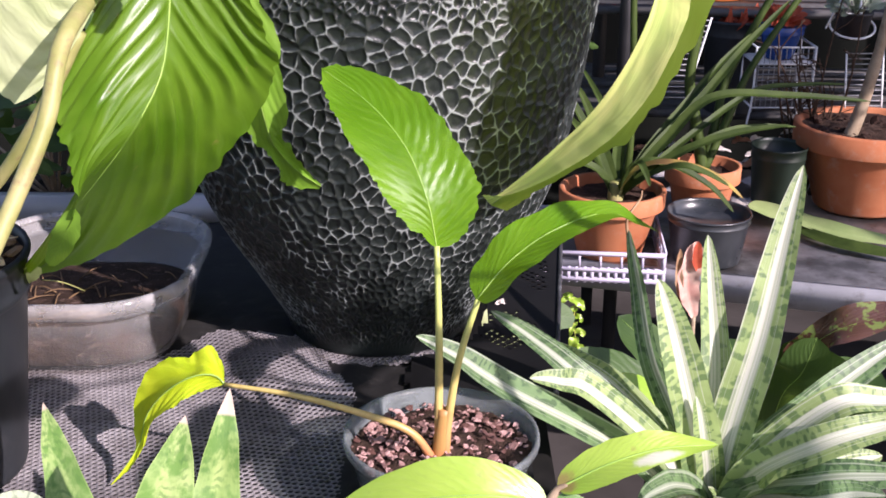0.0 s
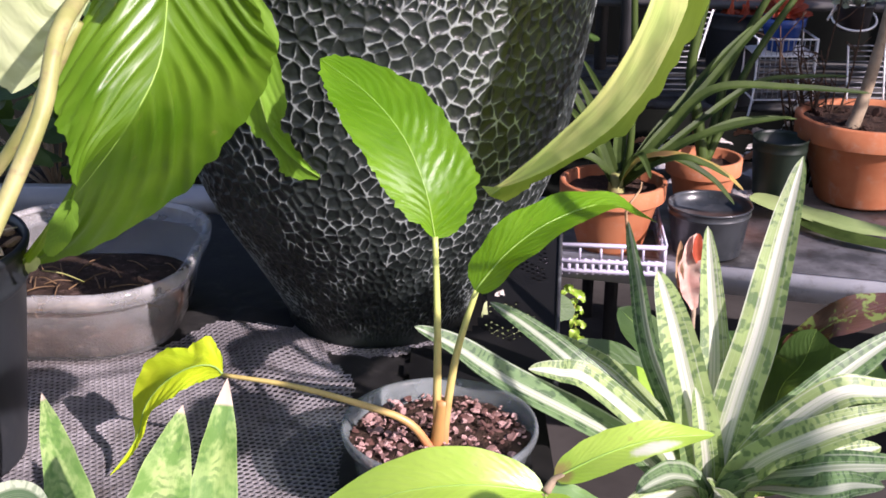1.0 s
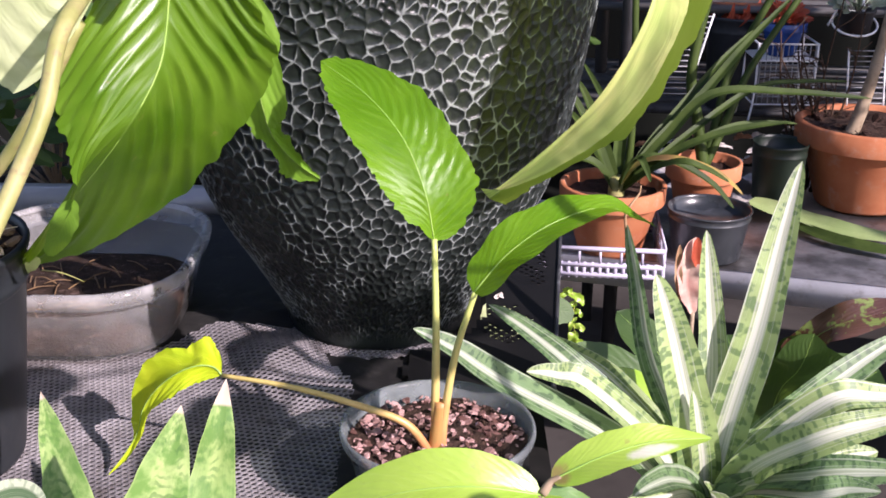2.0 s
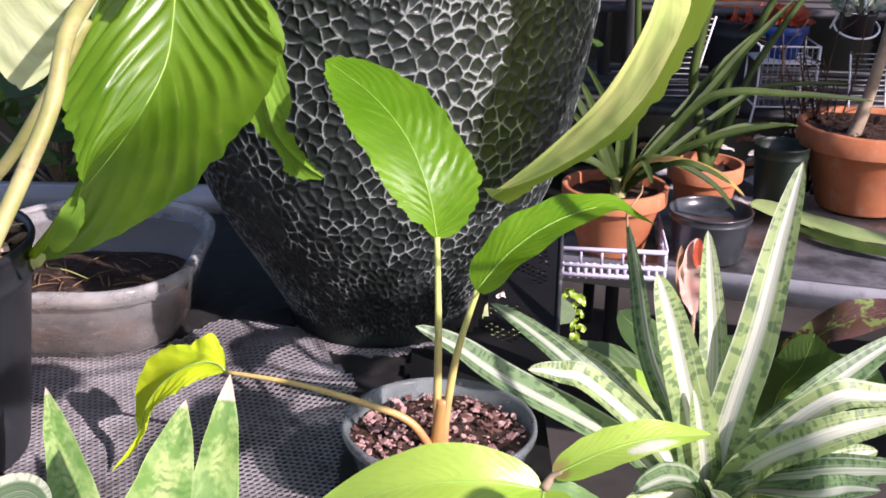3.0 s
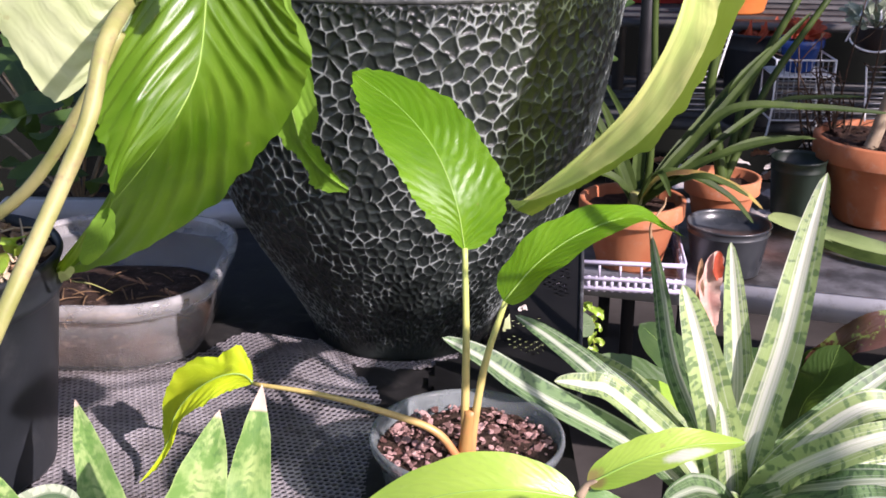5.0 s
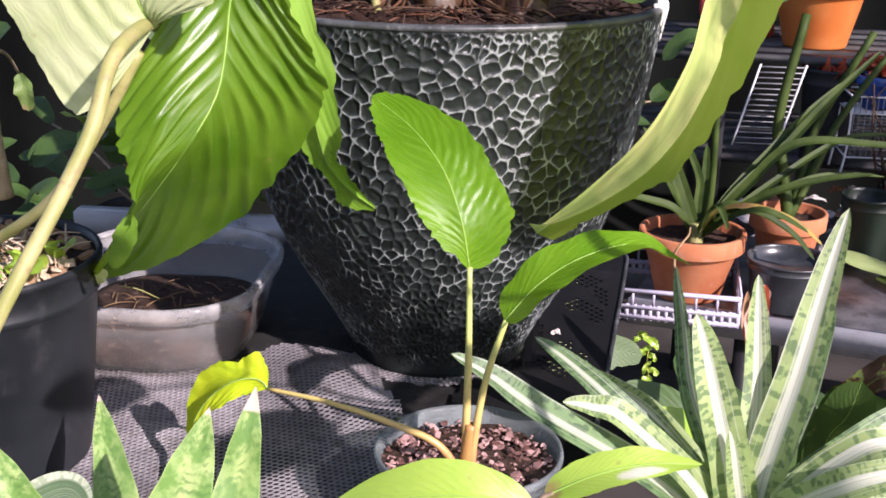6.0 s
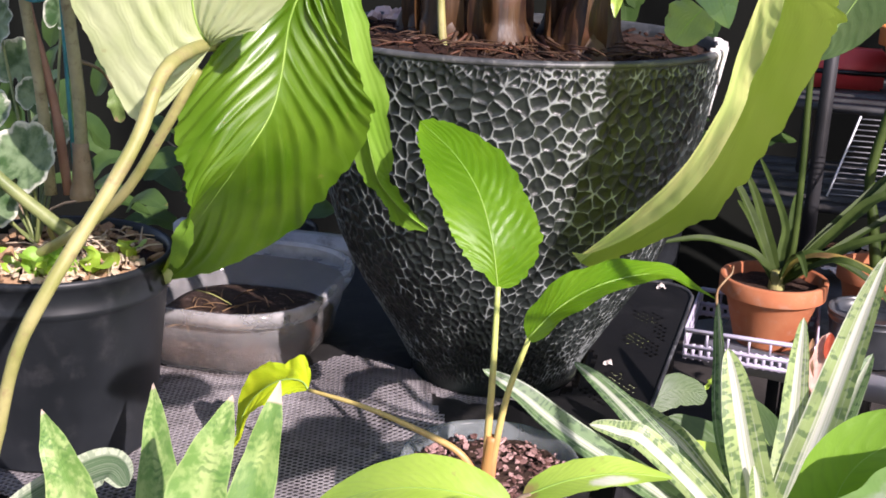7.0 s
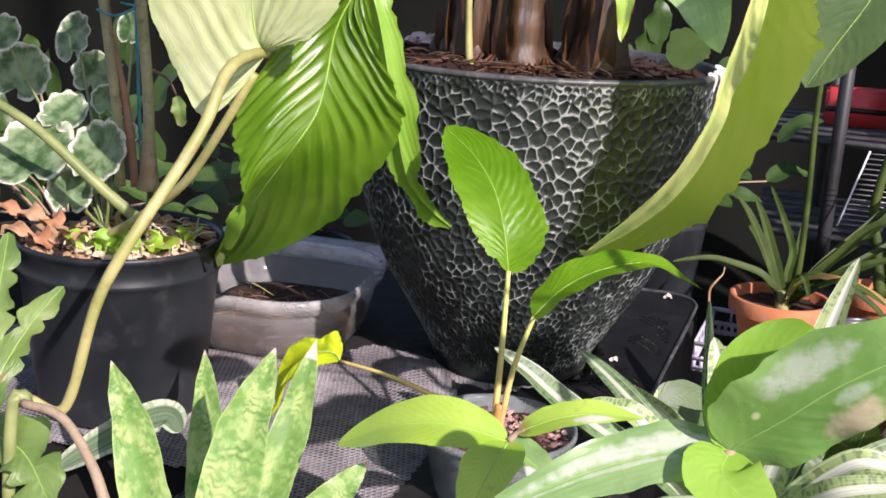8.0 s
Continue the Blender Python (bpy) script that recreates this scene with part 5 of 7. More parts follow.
def build_large_left_plant():
    """The tall plant whose big drooping leaf hangs before the large pot; it is rooted beside the black pot."""
    ob = thing("broad_leaf_plant", (-0.31, 0.47, 0.006), "plant with a long yellowish stalk and one large drooping glossy leaf", "plant")
    stalk = [(-0.325, 0.475, 0.155), (-0.303, 0.478, 0.147), (-0.290, 0.480, 0.167), (-0.268, 0.480, 0.240), (-0.247, 0.490, 0.287), (-0.223, 0.530, 0.346), (-0.210, 0.550, 0.381), (-0.206, 0.570, 0.412), (-0.205, 0.600, 0.425), (-0.221, 0.690, 0.422), (-0.228, 0.740, 0.405)]
    part("petiole", tube(stalk, 0.0043, 0.0052, 60, 12, None, 0.10), "petiole_tan", ob, "long tan and yellow-green leaf stalk")
    part("petiole_foot", tube([(-0.33, 0.44, -0.015), (-0.325, 0.450, 0.154), (-0.314, 0.460, 0.162)], 0.005, 0.0055, 12, 10), "petiole_dull", ob)
    rib = [(-0.161, 0.757, 0.482), (-0.181, 0.756, 0.445), (-0.188, 0.752, 0.398), (-0.194, 0.742, 0.362), (-0.217, 0.728, 0.321), (-0.270, 0.765, 0.259), (-0.360, 0.862, 0.162)]
    left = [(-0.163, 0.755, 0.478), (-0.204, 0.700, 0.434), (-0.231, 0.668, 0.390), (-0.245, 0.672, 0.350), (-0.246, 0.690, 0.314), (-0.256, 0.712, 0.269), (-0.305, 0.775, 0.210), (-0.360, 0.860, 0.162)]
    right = [(-0.156, 0.757, 0.480), (-0.139, 0.752, 0.431), (-0.121, 0.770, 0.379), (-0.128, 0.792, 0.336), (-0.168, 0.812, 0.282), (-0.220, 0.838, 0.229), (-0.291, 0.848, 0.184), (-0.359, 0.862, 0.161)]
    draped_leaf(ob, rib, left, right, "leaf_big", "large glossy green leaf with deep parallel veins", 0.0038, 14, (0.008, 0.004), 260, 96, 0.001, (0.007, 0.007), 0.25)
    leaf(ob, [(-0.254, 0.715, 0.274), (-0.267, 0.725, 0.250), (-0.295, 0.765, 0.212)], (0.1, -0.9, 0.1), 0.009, (0.5, 0.5), "leaf_flat", (0.1, 0.1), (0.001, 2), 0.08, (1, 1), 24, 8, 0.0, None, "curled_edge", "curled edge near the leaf tip")
    leaf(ob, [(-0.314, 0.800, 0.196), (-0.337, 0.830, 0.178), (-0.366, 0.865, 0.159)], (0.1, -0.9, 0.1), 0.007, (0.5, 0.4), "leaf_under", (0.1, 0.1), (0.001, 2), 0.08, (1, 1), 24, 8, 0.0, None, "curled_tip", "pale curled leaf tip")


def build_snake_plant():
    ob = thing("snake_plant", (-0.20, 0.50, 0.006), "clump of upright mottled green sword-shaped leaves", "plant")
    for tip, mid, foot, w in (((-0.298, 0.725, 0.118), (-0.262, 0.660, 0.064), (-0.209, 0.560, -0.020), 0.021), ((-0.152, 0.562, 0.197), (-0.169, 0.540, 0.130), (-0.178, 0.500, 0.019), 0.0265), ((-0.133, 0.605, 0.193), (-0.142, 0.580, 0.126), (-0.162, 0.520, 0.012), 0.019),
                              ((-0.319, 0.585, 0.151), (-0.286, 0.565, 0.099), (-0.235, 0.520, -0.004), 0.0225), ((-0.064, 0.550, 0.116), (-0.085, 0.530, 0.089), (-0.130, 0.500, 0.030), 0.018)):
        m = Vector(mid)
        strap(ob, [foot, Vector(foot).lerp(m, 0.55), m, m.lerp(Vector(tip), 0.55), tip], (0.15, -0.9, 0.3), w, "mottled_dry" if w == 0.019 else "mottled", shape=(0.24, 0.88), fold=(0.22, 0.14), rough_edge=0.04, wave=(0.0012, 3.0), seed=w * 300)
    strap(ob, [(-0.374, 0.580, 0.038), (-0.327, 0.600, 0.069), (-0.286, 0.620, 0.089), (-0.263, 0.610, 0.082)], (0.2, -0.7, 0.7), 0.017, "pale_edged", shape=(0.4, 0.4))


def build_tub():
    """A cloudy food tub with soft corners, part filled with soil."""
    ob = thing("plastic_tub", (-0.37, 1.08, 0.008), "cloudy clear plastic tub with rounded corners, part filled with brown soil", "tub")
    cx, cy = -0.375, 1.100

    def ring(bm, w, d, z, rad):
        pts = []
        for k, (sx, sy) in enumerate(((1, -1), (1, 1), (-1, 1), (-1, -1))):
            for s in range(9):
                t = radians(-90 + 90 * k + 90 * s / 8)
                pts.append(bm.verts.new((cx + sx * (w - rad) + rad * math.cos(t), cy + sy * (d - rad) + rad * math.sin(t), z)))
        return pts

    def stack(rows, close=True):
        bm = bmesh.new()
        rings = [ring(bm, *r) for r in rows]
        for a, b in zip(rings, rings[1:]):
            for s in range(36):
                bm.faces.new((a[s], a[(s + 1) % 36], b[(s + 1) % 36], b[s]))
        if close:
            bm.faces.new(rings[0][::-1])
            bm.faces.new(rings[-1])
        return bm

    part("body", stack([(0.090, 0.104, 0.009, 0.062), (0.100, 0.115, 0.014, 0.072), (0.107, 0.124, 0.050, 0.080), (0.1095, 0.127, 0.053, 0.082), (0.112, 0.131, 0.075, 0.085)], False), "clear_tub", ob)
    part("rim", stack([(0.112, 0.131, 0.075, 0.085), (0.120, 0.140, 0.0765, 0.090), (0.123, 0.144, 0.088, 0.091), (0.122, 0.143, 0.094, 0.090), (0.118, 0.139, 0.095, 0.088), (0.113, 0.134, 0.091, 0.085)], False), "cloudy_rim", ob, "thicker cloudy rim")
    part("soil", stack([(0.086, 0.100, 0.011, 0.058), (0.095, 0.110, 0.016, 0.068), (0.100, 0.116, 0.038, 0.074), (0.085, 0.098, 0.043, 0.066)]), "tub_soil", ob)
    for k in range(40):
        rnd = random.Random(90 + k)
        x, y = cx + rnd.uniform(-0.075, 0.08), cy + rnd.uniform(-0.085, 0.08)
        d = Vector((rnd.uniform(-1, 1), rnd.uniform(-1, 1), 0)).normalized() * rnd.uniform(0.008, 0.022)
        q = Vector((x, y, 0.045))
        part("straw", tube([q - d, q + Vector((0, 0, 0.003)), q + d], 0.0010, 0.0006, 4, 4), "straw_brown", ob)
    part("straw", tube([(-0.393, 1.015, 0.098), (-0.376, 1.023, 0.092), (-0.361, 1.042, 0.075)], 0.0009, 0.0006, 8, 5), "petiole_tan", ob)


# ---- the striped rosette and what stands low beside the bench ----
def build_rosette():
    ob = thing("striped_rosette_plant", (0.24, 0.87, -0.28), "rosette plant with cream-striped green strap leaves and dark cross bars", "potted plant")
    part("pot", lathe([(0.0, 0.0), (0.07, 0.0), (0.085, 0.13), (0.09, 0.131), (0.09, 0.145), (0.082, 0.145), (0.08, 0.12), (0.0, 0.12)], (0.24, 0.87, -0.28), 48), "black_plastic", ob)
    soil_disc(ob, (0.24, 0.87), 0.08, -0.158)
    f = (0.248, 0.870, -0.056)
    base = Vector(f)
    low = base + Vector((0, 0, -0.06))
    part("stem", tube([(0.24, 0.87, -0.17), low, base], 0.016, 0.013, 10), "leaf_strap", ob)
    upright = (
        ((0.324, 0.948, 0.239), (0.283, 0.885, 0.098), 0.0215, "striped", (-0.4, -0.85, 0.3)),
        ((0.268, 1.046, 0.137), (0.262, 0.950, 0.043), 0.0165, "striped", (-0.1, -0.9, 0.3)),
        ((0.180, 1.000, 0.159), (0.200, 0.930, 0.053), 0.0165, "striped_in_shade", (-0.80, -0.55, 0.1)),
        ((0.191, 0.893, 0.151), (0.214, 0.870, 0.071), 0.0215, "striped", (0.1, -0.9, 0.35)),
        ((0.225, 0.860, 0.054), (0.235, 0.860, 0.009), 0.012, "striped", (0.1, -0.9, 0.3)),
        ((0.328, 0.970, 0.134), (0.296, 0.920, 0.058), 0.017, "striped_in_shade", (-0.4, -0.85, 0.3)),
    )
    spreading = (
        ((0.047, 0.943, 0.098), (0.124, 0.900, 0.053), 0.0165, "striped_in_shade", (0.2, -0.55, 0.8)),
        ((-0.020, 0.806, 0.136), (0.057, 0.820, 0.080), 0.0170, "striped_in_shade", (0.2, -0.55, 0.8)),
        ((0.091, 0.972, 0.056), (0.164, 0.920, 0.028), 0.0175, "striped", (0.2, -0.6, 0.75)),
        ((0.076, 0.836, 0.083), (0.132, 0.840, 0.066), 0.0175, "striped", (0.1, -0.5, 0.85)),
        ((0.440, 0.930, 0.083), (0.340, 0.890, 0.027), 0.0190, "striped_in_shade", (0.2, -0.6, 0.8)),
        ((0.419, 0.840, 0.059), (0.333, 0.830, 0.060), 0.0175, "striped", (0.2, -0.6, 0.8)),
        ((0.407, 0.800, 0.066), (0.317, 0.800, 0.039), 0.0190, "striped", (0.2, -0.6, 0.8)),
        ((0.397, 0.750, 0.037), (0.313, 0.780, 0.018), 0.0190, "striped_in_shade", (0.2, -0.6, 0.8)),
        ((0.153, 0.720, 0.035), (0.202, 0.800, 0.000), 0.017, "striped_in_shade", (0.1, -0.5, 0.85)),
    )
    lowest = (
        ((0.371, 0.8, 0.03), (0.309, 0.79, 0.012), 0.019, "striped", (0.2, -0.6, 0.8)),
        ((0.353, 0.74, 0.029), (0.305, 0.76, 0.011), 0.018, "striped_in_shade", (0.2, -0.6, 0.8)),
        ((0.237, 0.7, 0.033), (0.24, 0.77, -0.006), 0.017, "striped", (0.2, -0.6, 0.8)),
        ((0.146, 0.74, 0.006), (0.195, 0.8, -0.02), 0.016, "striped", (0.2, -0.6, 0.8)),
        ((0.397, 0.95, -0.014), (0.339, 0.9, -0.017), 0.02, "striped_in_shade", (0.2, -0.6, 0.8)),
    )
    for k, (tip, mid, w, mat, face) in enumerate(upright + spreading + lowest):
        tip, mid = Vector(tip), Vector(mid)
        if k == 2:
            part("dry_tip", tube([tip - Vector((0, 0, 0.01)), tip + Vector((-0.002, 0, 0.010)), tip + Vector((0.004, 0, 0.022)), tip + Vector((0.010, 0.002, 0.030)), tip + Vector((0.011, 0.002, 0.038))], 0.0016, 0.0007, 14, 6), "dry_leaf", ob, "curled dry leaf tip")
        strap(ob, [low, base.lerp(mid, 0.35) + Vector((0, 0, -0.004)), mid, mid.lerp(tip, 0.55) + Vector((0, 0, 0.003)), tip], face, w, mat, seed=k * 1.3)


def build_low_plants():
    """Broad leaves low down in the gap between bench and staging."""
    ob = thing("low_broad_leaf_plant", (0.36, 1.10, GROUND), "shaded plant with broad dull green and bronze leaves", "plant")
    part("stem", tube([(0.36, 1.10, GROUND), (0.36, 1.10, -0.4), (0.36, 1.08, -0.2)], 0.012, 0.008, 12), "wood", ob)
    o = Vector((0.36, 1.08, -0.2))
    for tip, w, mat in (((0.131, 1.050, -0.007), 0.045, "leaf_dark"), ((0.158, 0.980, -0.003), 0.04, "leaf_lime"), ((0.209, 1.200, -0.021), 0.03, "leaf_dark"), ((0.371, 1.000, 0.044), 0.034, "leaf_dark"), ((0.427, 1.050, -0.005), 0.05, "leaf_dark"), ((0.360, 1.120, -0.040), 0.05, "leaf_dark"), ((0.341, 1.200, -0.050), 0.05, "leaf_dark"), ((0.486, 1.100, -0.044), 0.05, "leaf_dark")):
        tip = Vector(tip)
        leaf(ob, [o, o.lerp(tip, 0.4) + Vector((0, 0, 0.02)), o.lerp(tip, 0.75) + Vector((0, 0, 0.015)), tip], (0, -0.5, 0.85), w, (0.7, 0.6), mat, (0.15, 0.15), (0.003, 2), 0.04, (1, 1), 28, 10)
    leaf(ob, [o, (0.356, 1.030, -0.028), (0.372, 1.000, 0.037), (0.401, 0.980, 0.069), (0.465, 0.970, 0.091)], (0.1, -0.6, 0.8), 0.019, (0.9, 0.45), "leaf_bronze", (0.3, 0.2), (0.004, 3), 0.08, (1, 1), 36, 12, 0.0010, None, "leaf", "bronze and green mottled leaf")
    leaf(ob, [o, (0.343, 1.000, -0.032), (0.354, 0.970, 0.022), (0.360, 0.960, 0.064)], (-0.2, -0.8, 0.5), 0.026, (0.9, 0.5), "leaf_dark", (0.2, 0.2), (0.002, 2), 0.04, (1, 1), 30, 10, 0.0008)
    # the small faded bract
    fl = thing("small_bract_plant", (0.345, 1.39, GROUND), "small faded pink and red bract on a thin stem", "plant")
    part("stem", tube([(0.345, 1.39, GROUND), (0.345, 1.39, -0.3), (0.341, 1.385, -0.103)], 0.004, 0.003, 10), "wood", fl)
    leaf(fl, [(0.342, 1.385, -0.107), (0.327, 1.380, -0.052), (0.335, 1.380, 0.006)], (0.1, -0.9, 0.3), 0.017, (0.6, 0.4), "pink_bract", (0.5, 0.5), (0.004, 3), 0.1, (1, 1), 20, 8, 0.0)
    leaf(fl, [(0.339, 1.375, -0.034), (0.335, 1.372, -0.013), (0.336, 1.372, 0.009)], (0.1, -0.9, 0.3), 0.008, (0.5, 0.5), "red_flower", (0.5, 0.5), (0.001, 2), 0.1, (1, 1), 12, 6, 0.0)
    leaf(fl, [(0.322, 1.380, -0.085), (0.314, 1.375, -0.042), (0.314, 1.375, -0.002)], (0.1, -0.9, 0.3), 0.006, (0.5, 0.5), "dry_leaf", (0.5, 0.5), (0.001, 2), 0.1, (1, 1), 12, 6, 0.0)
    # trailing sprig
    sp = thing("trailing_sprig", (0.221, 1.68, -0.2), "pale green trailing sprig of curled small leaves", "plant")
    a = [(0.201, 1.680, -0.198), (0.218, 1.680, -0.210), (0.217, 1.680, -0.245), (0.224, 1.680, -0.288)]
    part("stem", tube(a, 0.0012, 0.0009, 12, 6), "petiole", sp)
    rnd = random.Random(8)
    for k in range(9):
        p = Vector(a[0]).lerp(Vector(a[1]), k / 3) if k < 3 else Vector(a[1]).lerp(Vector(a[3]), (k - 2) / 6)
        w = Vector((rnd.uniform(0.004, 0.012) * (-1) ** k, -0.004, rnd.uniform(-0.006, 0.003)))
        leaf(sp, [p - w * 0.5, p + w, p + w * 1.6 + Vector((0, 0, -0.010))], (0.4 * (-1) ** k, -0.9, 0.5), rnd.uniform(0.004, 0.0085), (0.5, 0.5), "leaf_lime", (0.5, 0.3), (0.003, 2), 0.25, (1, 1), 12, 6, 0.0, None, "leaf", "", None, k * 0.9)


def build_perforated_panel():
    """A black plastic tray lid lying beside the large pot, tipped up at its back, with a round corner and rows of small holes."""
    ob = thing("perforated_panel", (0.08, 1.05, 0.010), "black plastic panel with a rounded corner and rows of small holes", "panel")
    front, back, rad, step, thick = 0.925, 1.400, 0.042, 0.0058, 0.0022
    clusters = ((0.052, 1.072), (0.046, 1.116), (0.074, 1.112), (0.091, 1.090), (0.070, 1.060), (0.084, 1.222), (0.101, 1.210), (0.114, 1.192), (0.124, 1.235), (0.119, 1.252), (0.090, 1.288), (0.104, 1.284))

    def spot(x, y, up=0.0):
        return Vector((x, y, 0.0112 + 0.092 * max(0.0, y - 1.06) + up))

    def side(y):
        return 0.1205 + 0.105 * (y - 1.03) - 0.10 * max(0.0, y - 1.25) ** 2

    bm = bmesh.new()
    for k in range(int((back - front) / step)):
        y0 = front + k * step
        y = y0 + step / 2
        dy = y - (back - rad)
        limit = side(y) - (rad - math.sqrt(rad * rad - min(dy, rad) ** 2) if dy > 0 else 0.0)
        near = abs(y - POT[1])
        foot = POT[0] + (math.sqrt(0.113 ** 2 - near ** 2) if near < 0.11 else 0.03)
        count = max(1, int((limit - foot) / step))
        for i in range(count):
            x1 = math.ceil(limit / step) * step - i * step if i else limit
            x0 = math.ceil(limit / step) * step - (i + 1) * step
            sq = [spot(x0, y0), spot(x1, y0), spot(x1, y0 + step), spot(x0, y0 + step)]
            drop = Vector((0, 0, -thick))
            pierced = i > 2 and (round(x0 / step) + k) % 2 == 0 and any(math.hypot(x0 - cx, (y - cy) * 0.8) < 0.013 for cx, cy in clusters)
            if not pierced:
                bm.faces.new([bm.verts.new(q) for q in sq])
                bm.faces.new([bm.verts.new(q + drop) for q in sq[::-1]])
                continue
            ring = [spot((x0 + x1) / 2 + 0.0023 * math.cos(t), y + 0.0023 * math.sin(t)) for t in (radians(-135 + 45 * q) for q in range(8))]
            edge = []
            for q in range(4):
                edge += [sq[q], (sq[q] + sq[(q + 1) % 4]) / 2]
            for off, flip in ((Vector((0, 0, 0)), False), (drop, True)):
                vs = [bm.verts.new(q + off) for q in edge]
                rs = [bm.verts.new(q + off) for q in ring]
                for q in range(8):
                    e = (q + 1) % 8
                    f = (vs[q], vs[e], rs[e], rs[q])
                    bm.faces.new(f[::-1] if flip else f)
    bmesh.ops.remove_doubles(bm, verts=bm.verts, dist=0.0008)
    part("sheet", bm, "panel_black", ob, "", False)
    corner = [spot(side(back - rad) - rad + rad * math.cos(a), back - rad + rad * math.sin(a), 0.0006) for a in (radians(15 * q) for q in range(7))]
    rim = [spot(side(y), y, 0.0006) for y in (0.925, 1.0, 1.06, 1.12, 1.18, 1.26, 1.33)] + corner + [spot(x, back, 0.0006) for x in (0.07, 0.03, -0.02)]
    part("edge_bead", tube(rim, 0.0026, 0.0026, 90, 8), "panel_edge", ob, "edge bead, its lit look put into a paler grey")
    # two pale scraps put in for bright flecks: one litter, one a sheen patch
    for k, (x, y, w) in enumerate(((0.067, 1.140, 0.005), (0.112, 1.378, 0.006))):
        scrap = thing("litter_scrap", spot(x, y), "pale scrap put on the black panel for a bright fleck", "litter", "litter on the panel")
        q = spot(x, y, 0.001)
        leaf(scrap, [q - Vector((w, 0.002, 0)), q + Vector((0, 0, 0.004)), q + Vector((w, -0.003, 0.001))], (0.2, -0.4, 0.9), w * 0.55, (0.4, 0.4), "scrap", (0.2, 0.3), (0.002, 2), 0.25, (1, 1), 12, 6, 0.0, None, "blade", "", None, k * 1.3)
    # two pale leaves added so the holes look bright; the third shows past the edge
    fallen = thing("under_panel_leaves", (0.09, 1.36, -0.20), "leaves below the perforated panel, two of them added to brighten its holes", "leaf")
    part("twig", tube([(0.02, 1.30, GROUND), (0.05, 1.33, -0.40), (0.07, 1.36, -0.14)], 0.003, 0.002, 16), "wood", fallen)
    for rib, w, mat in ((((0.062, 1.318, -0.105), (0.088, 1.325, -0.090), (0.115, 1.335, -0.105)), 0.034, "leaf_under"), (((0.07, 1.48, -0.10), (0.085, 1.54, -0.08), (0.095, 1.66, -0.10)), 0.020, "leaf_under"), (((0.09, 1.39, -0.15), (0.14, 1.43, -0.125), (0.19, 1.45, -0.135)), 0.024, "leaf_shade")):
        leaf(fallen, rib, SUN_TO, w, (0.4, 0.4), mat, (0.0, 0.0), (0, 1), 0.05, (1, 1), 20, 6, 0.0)


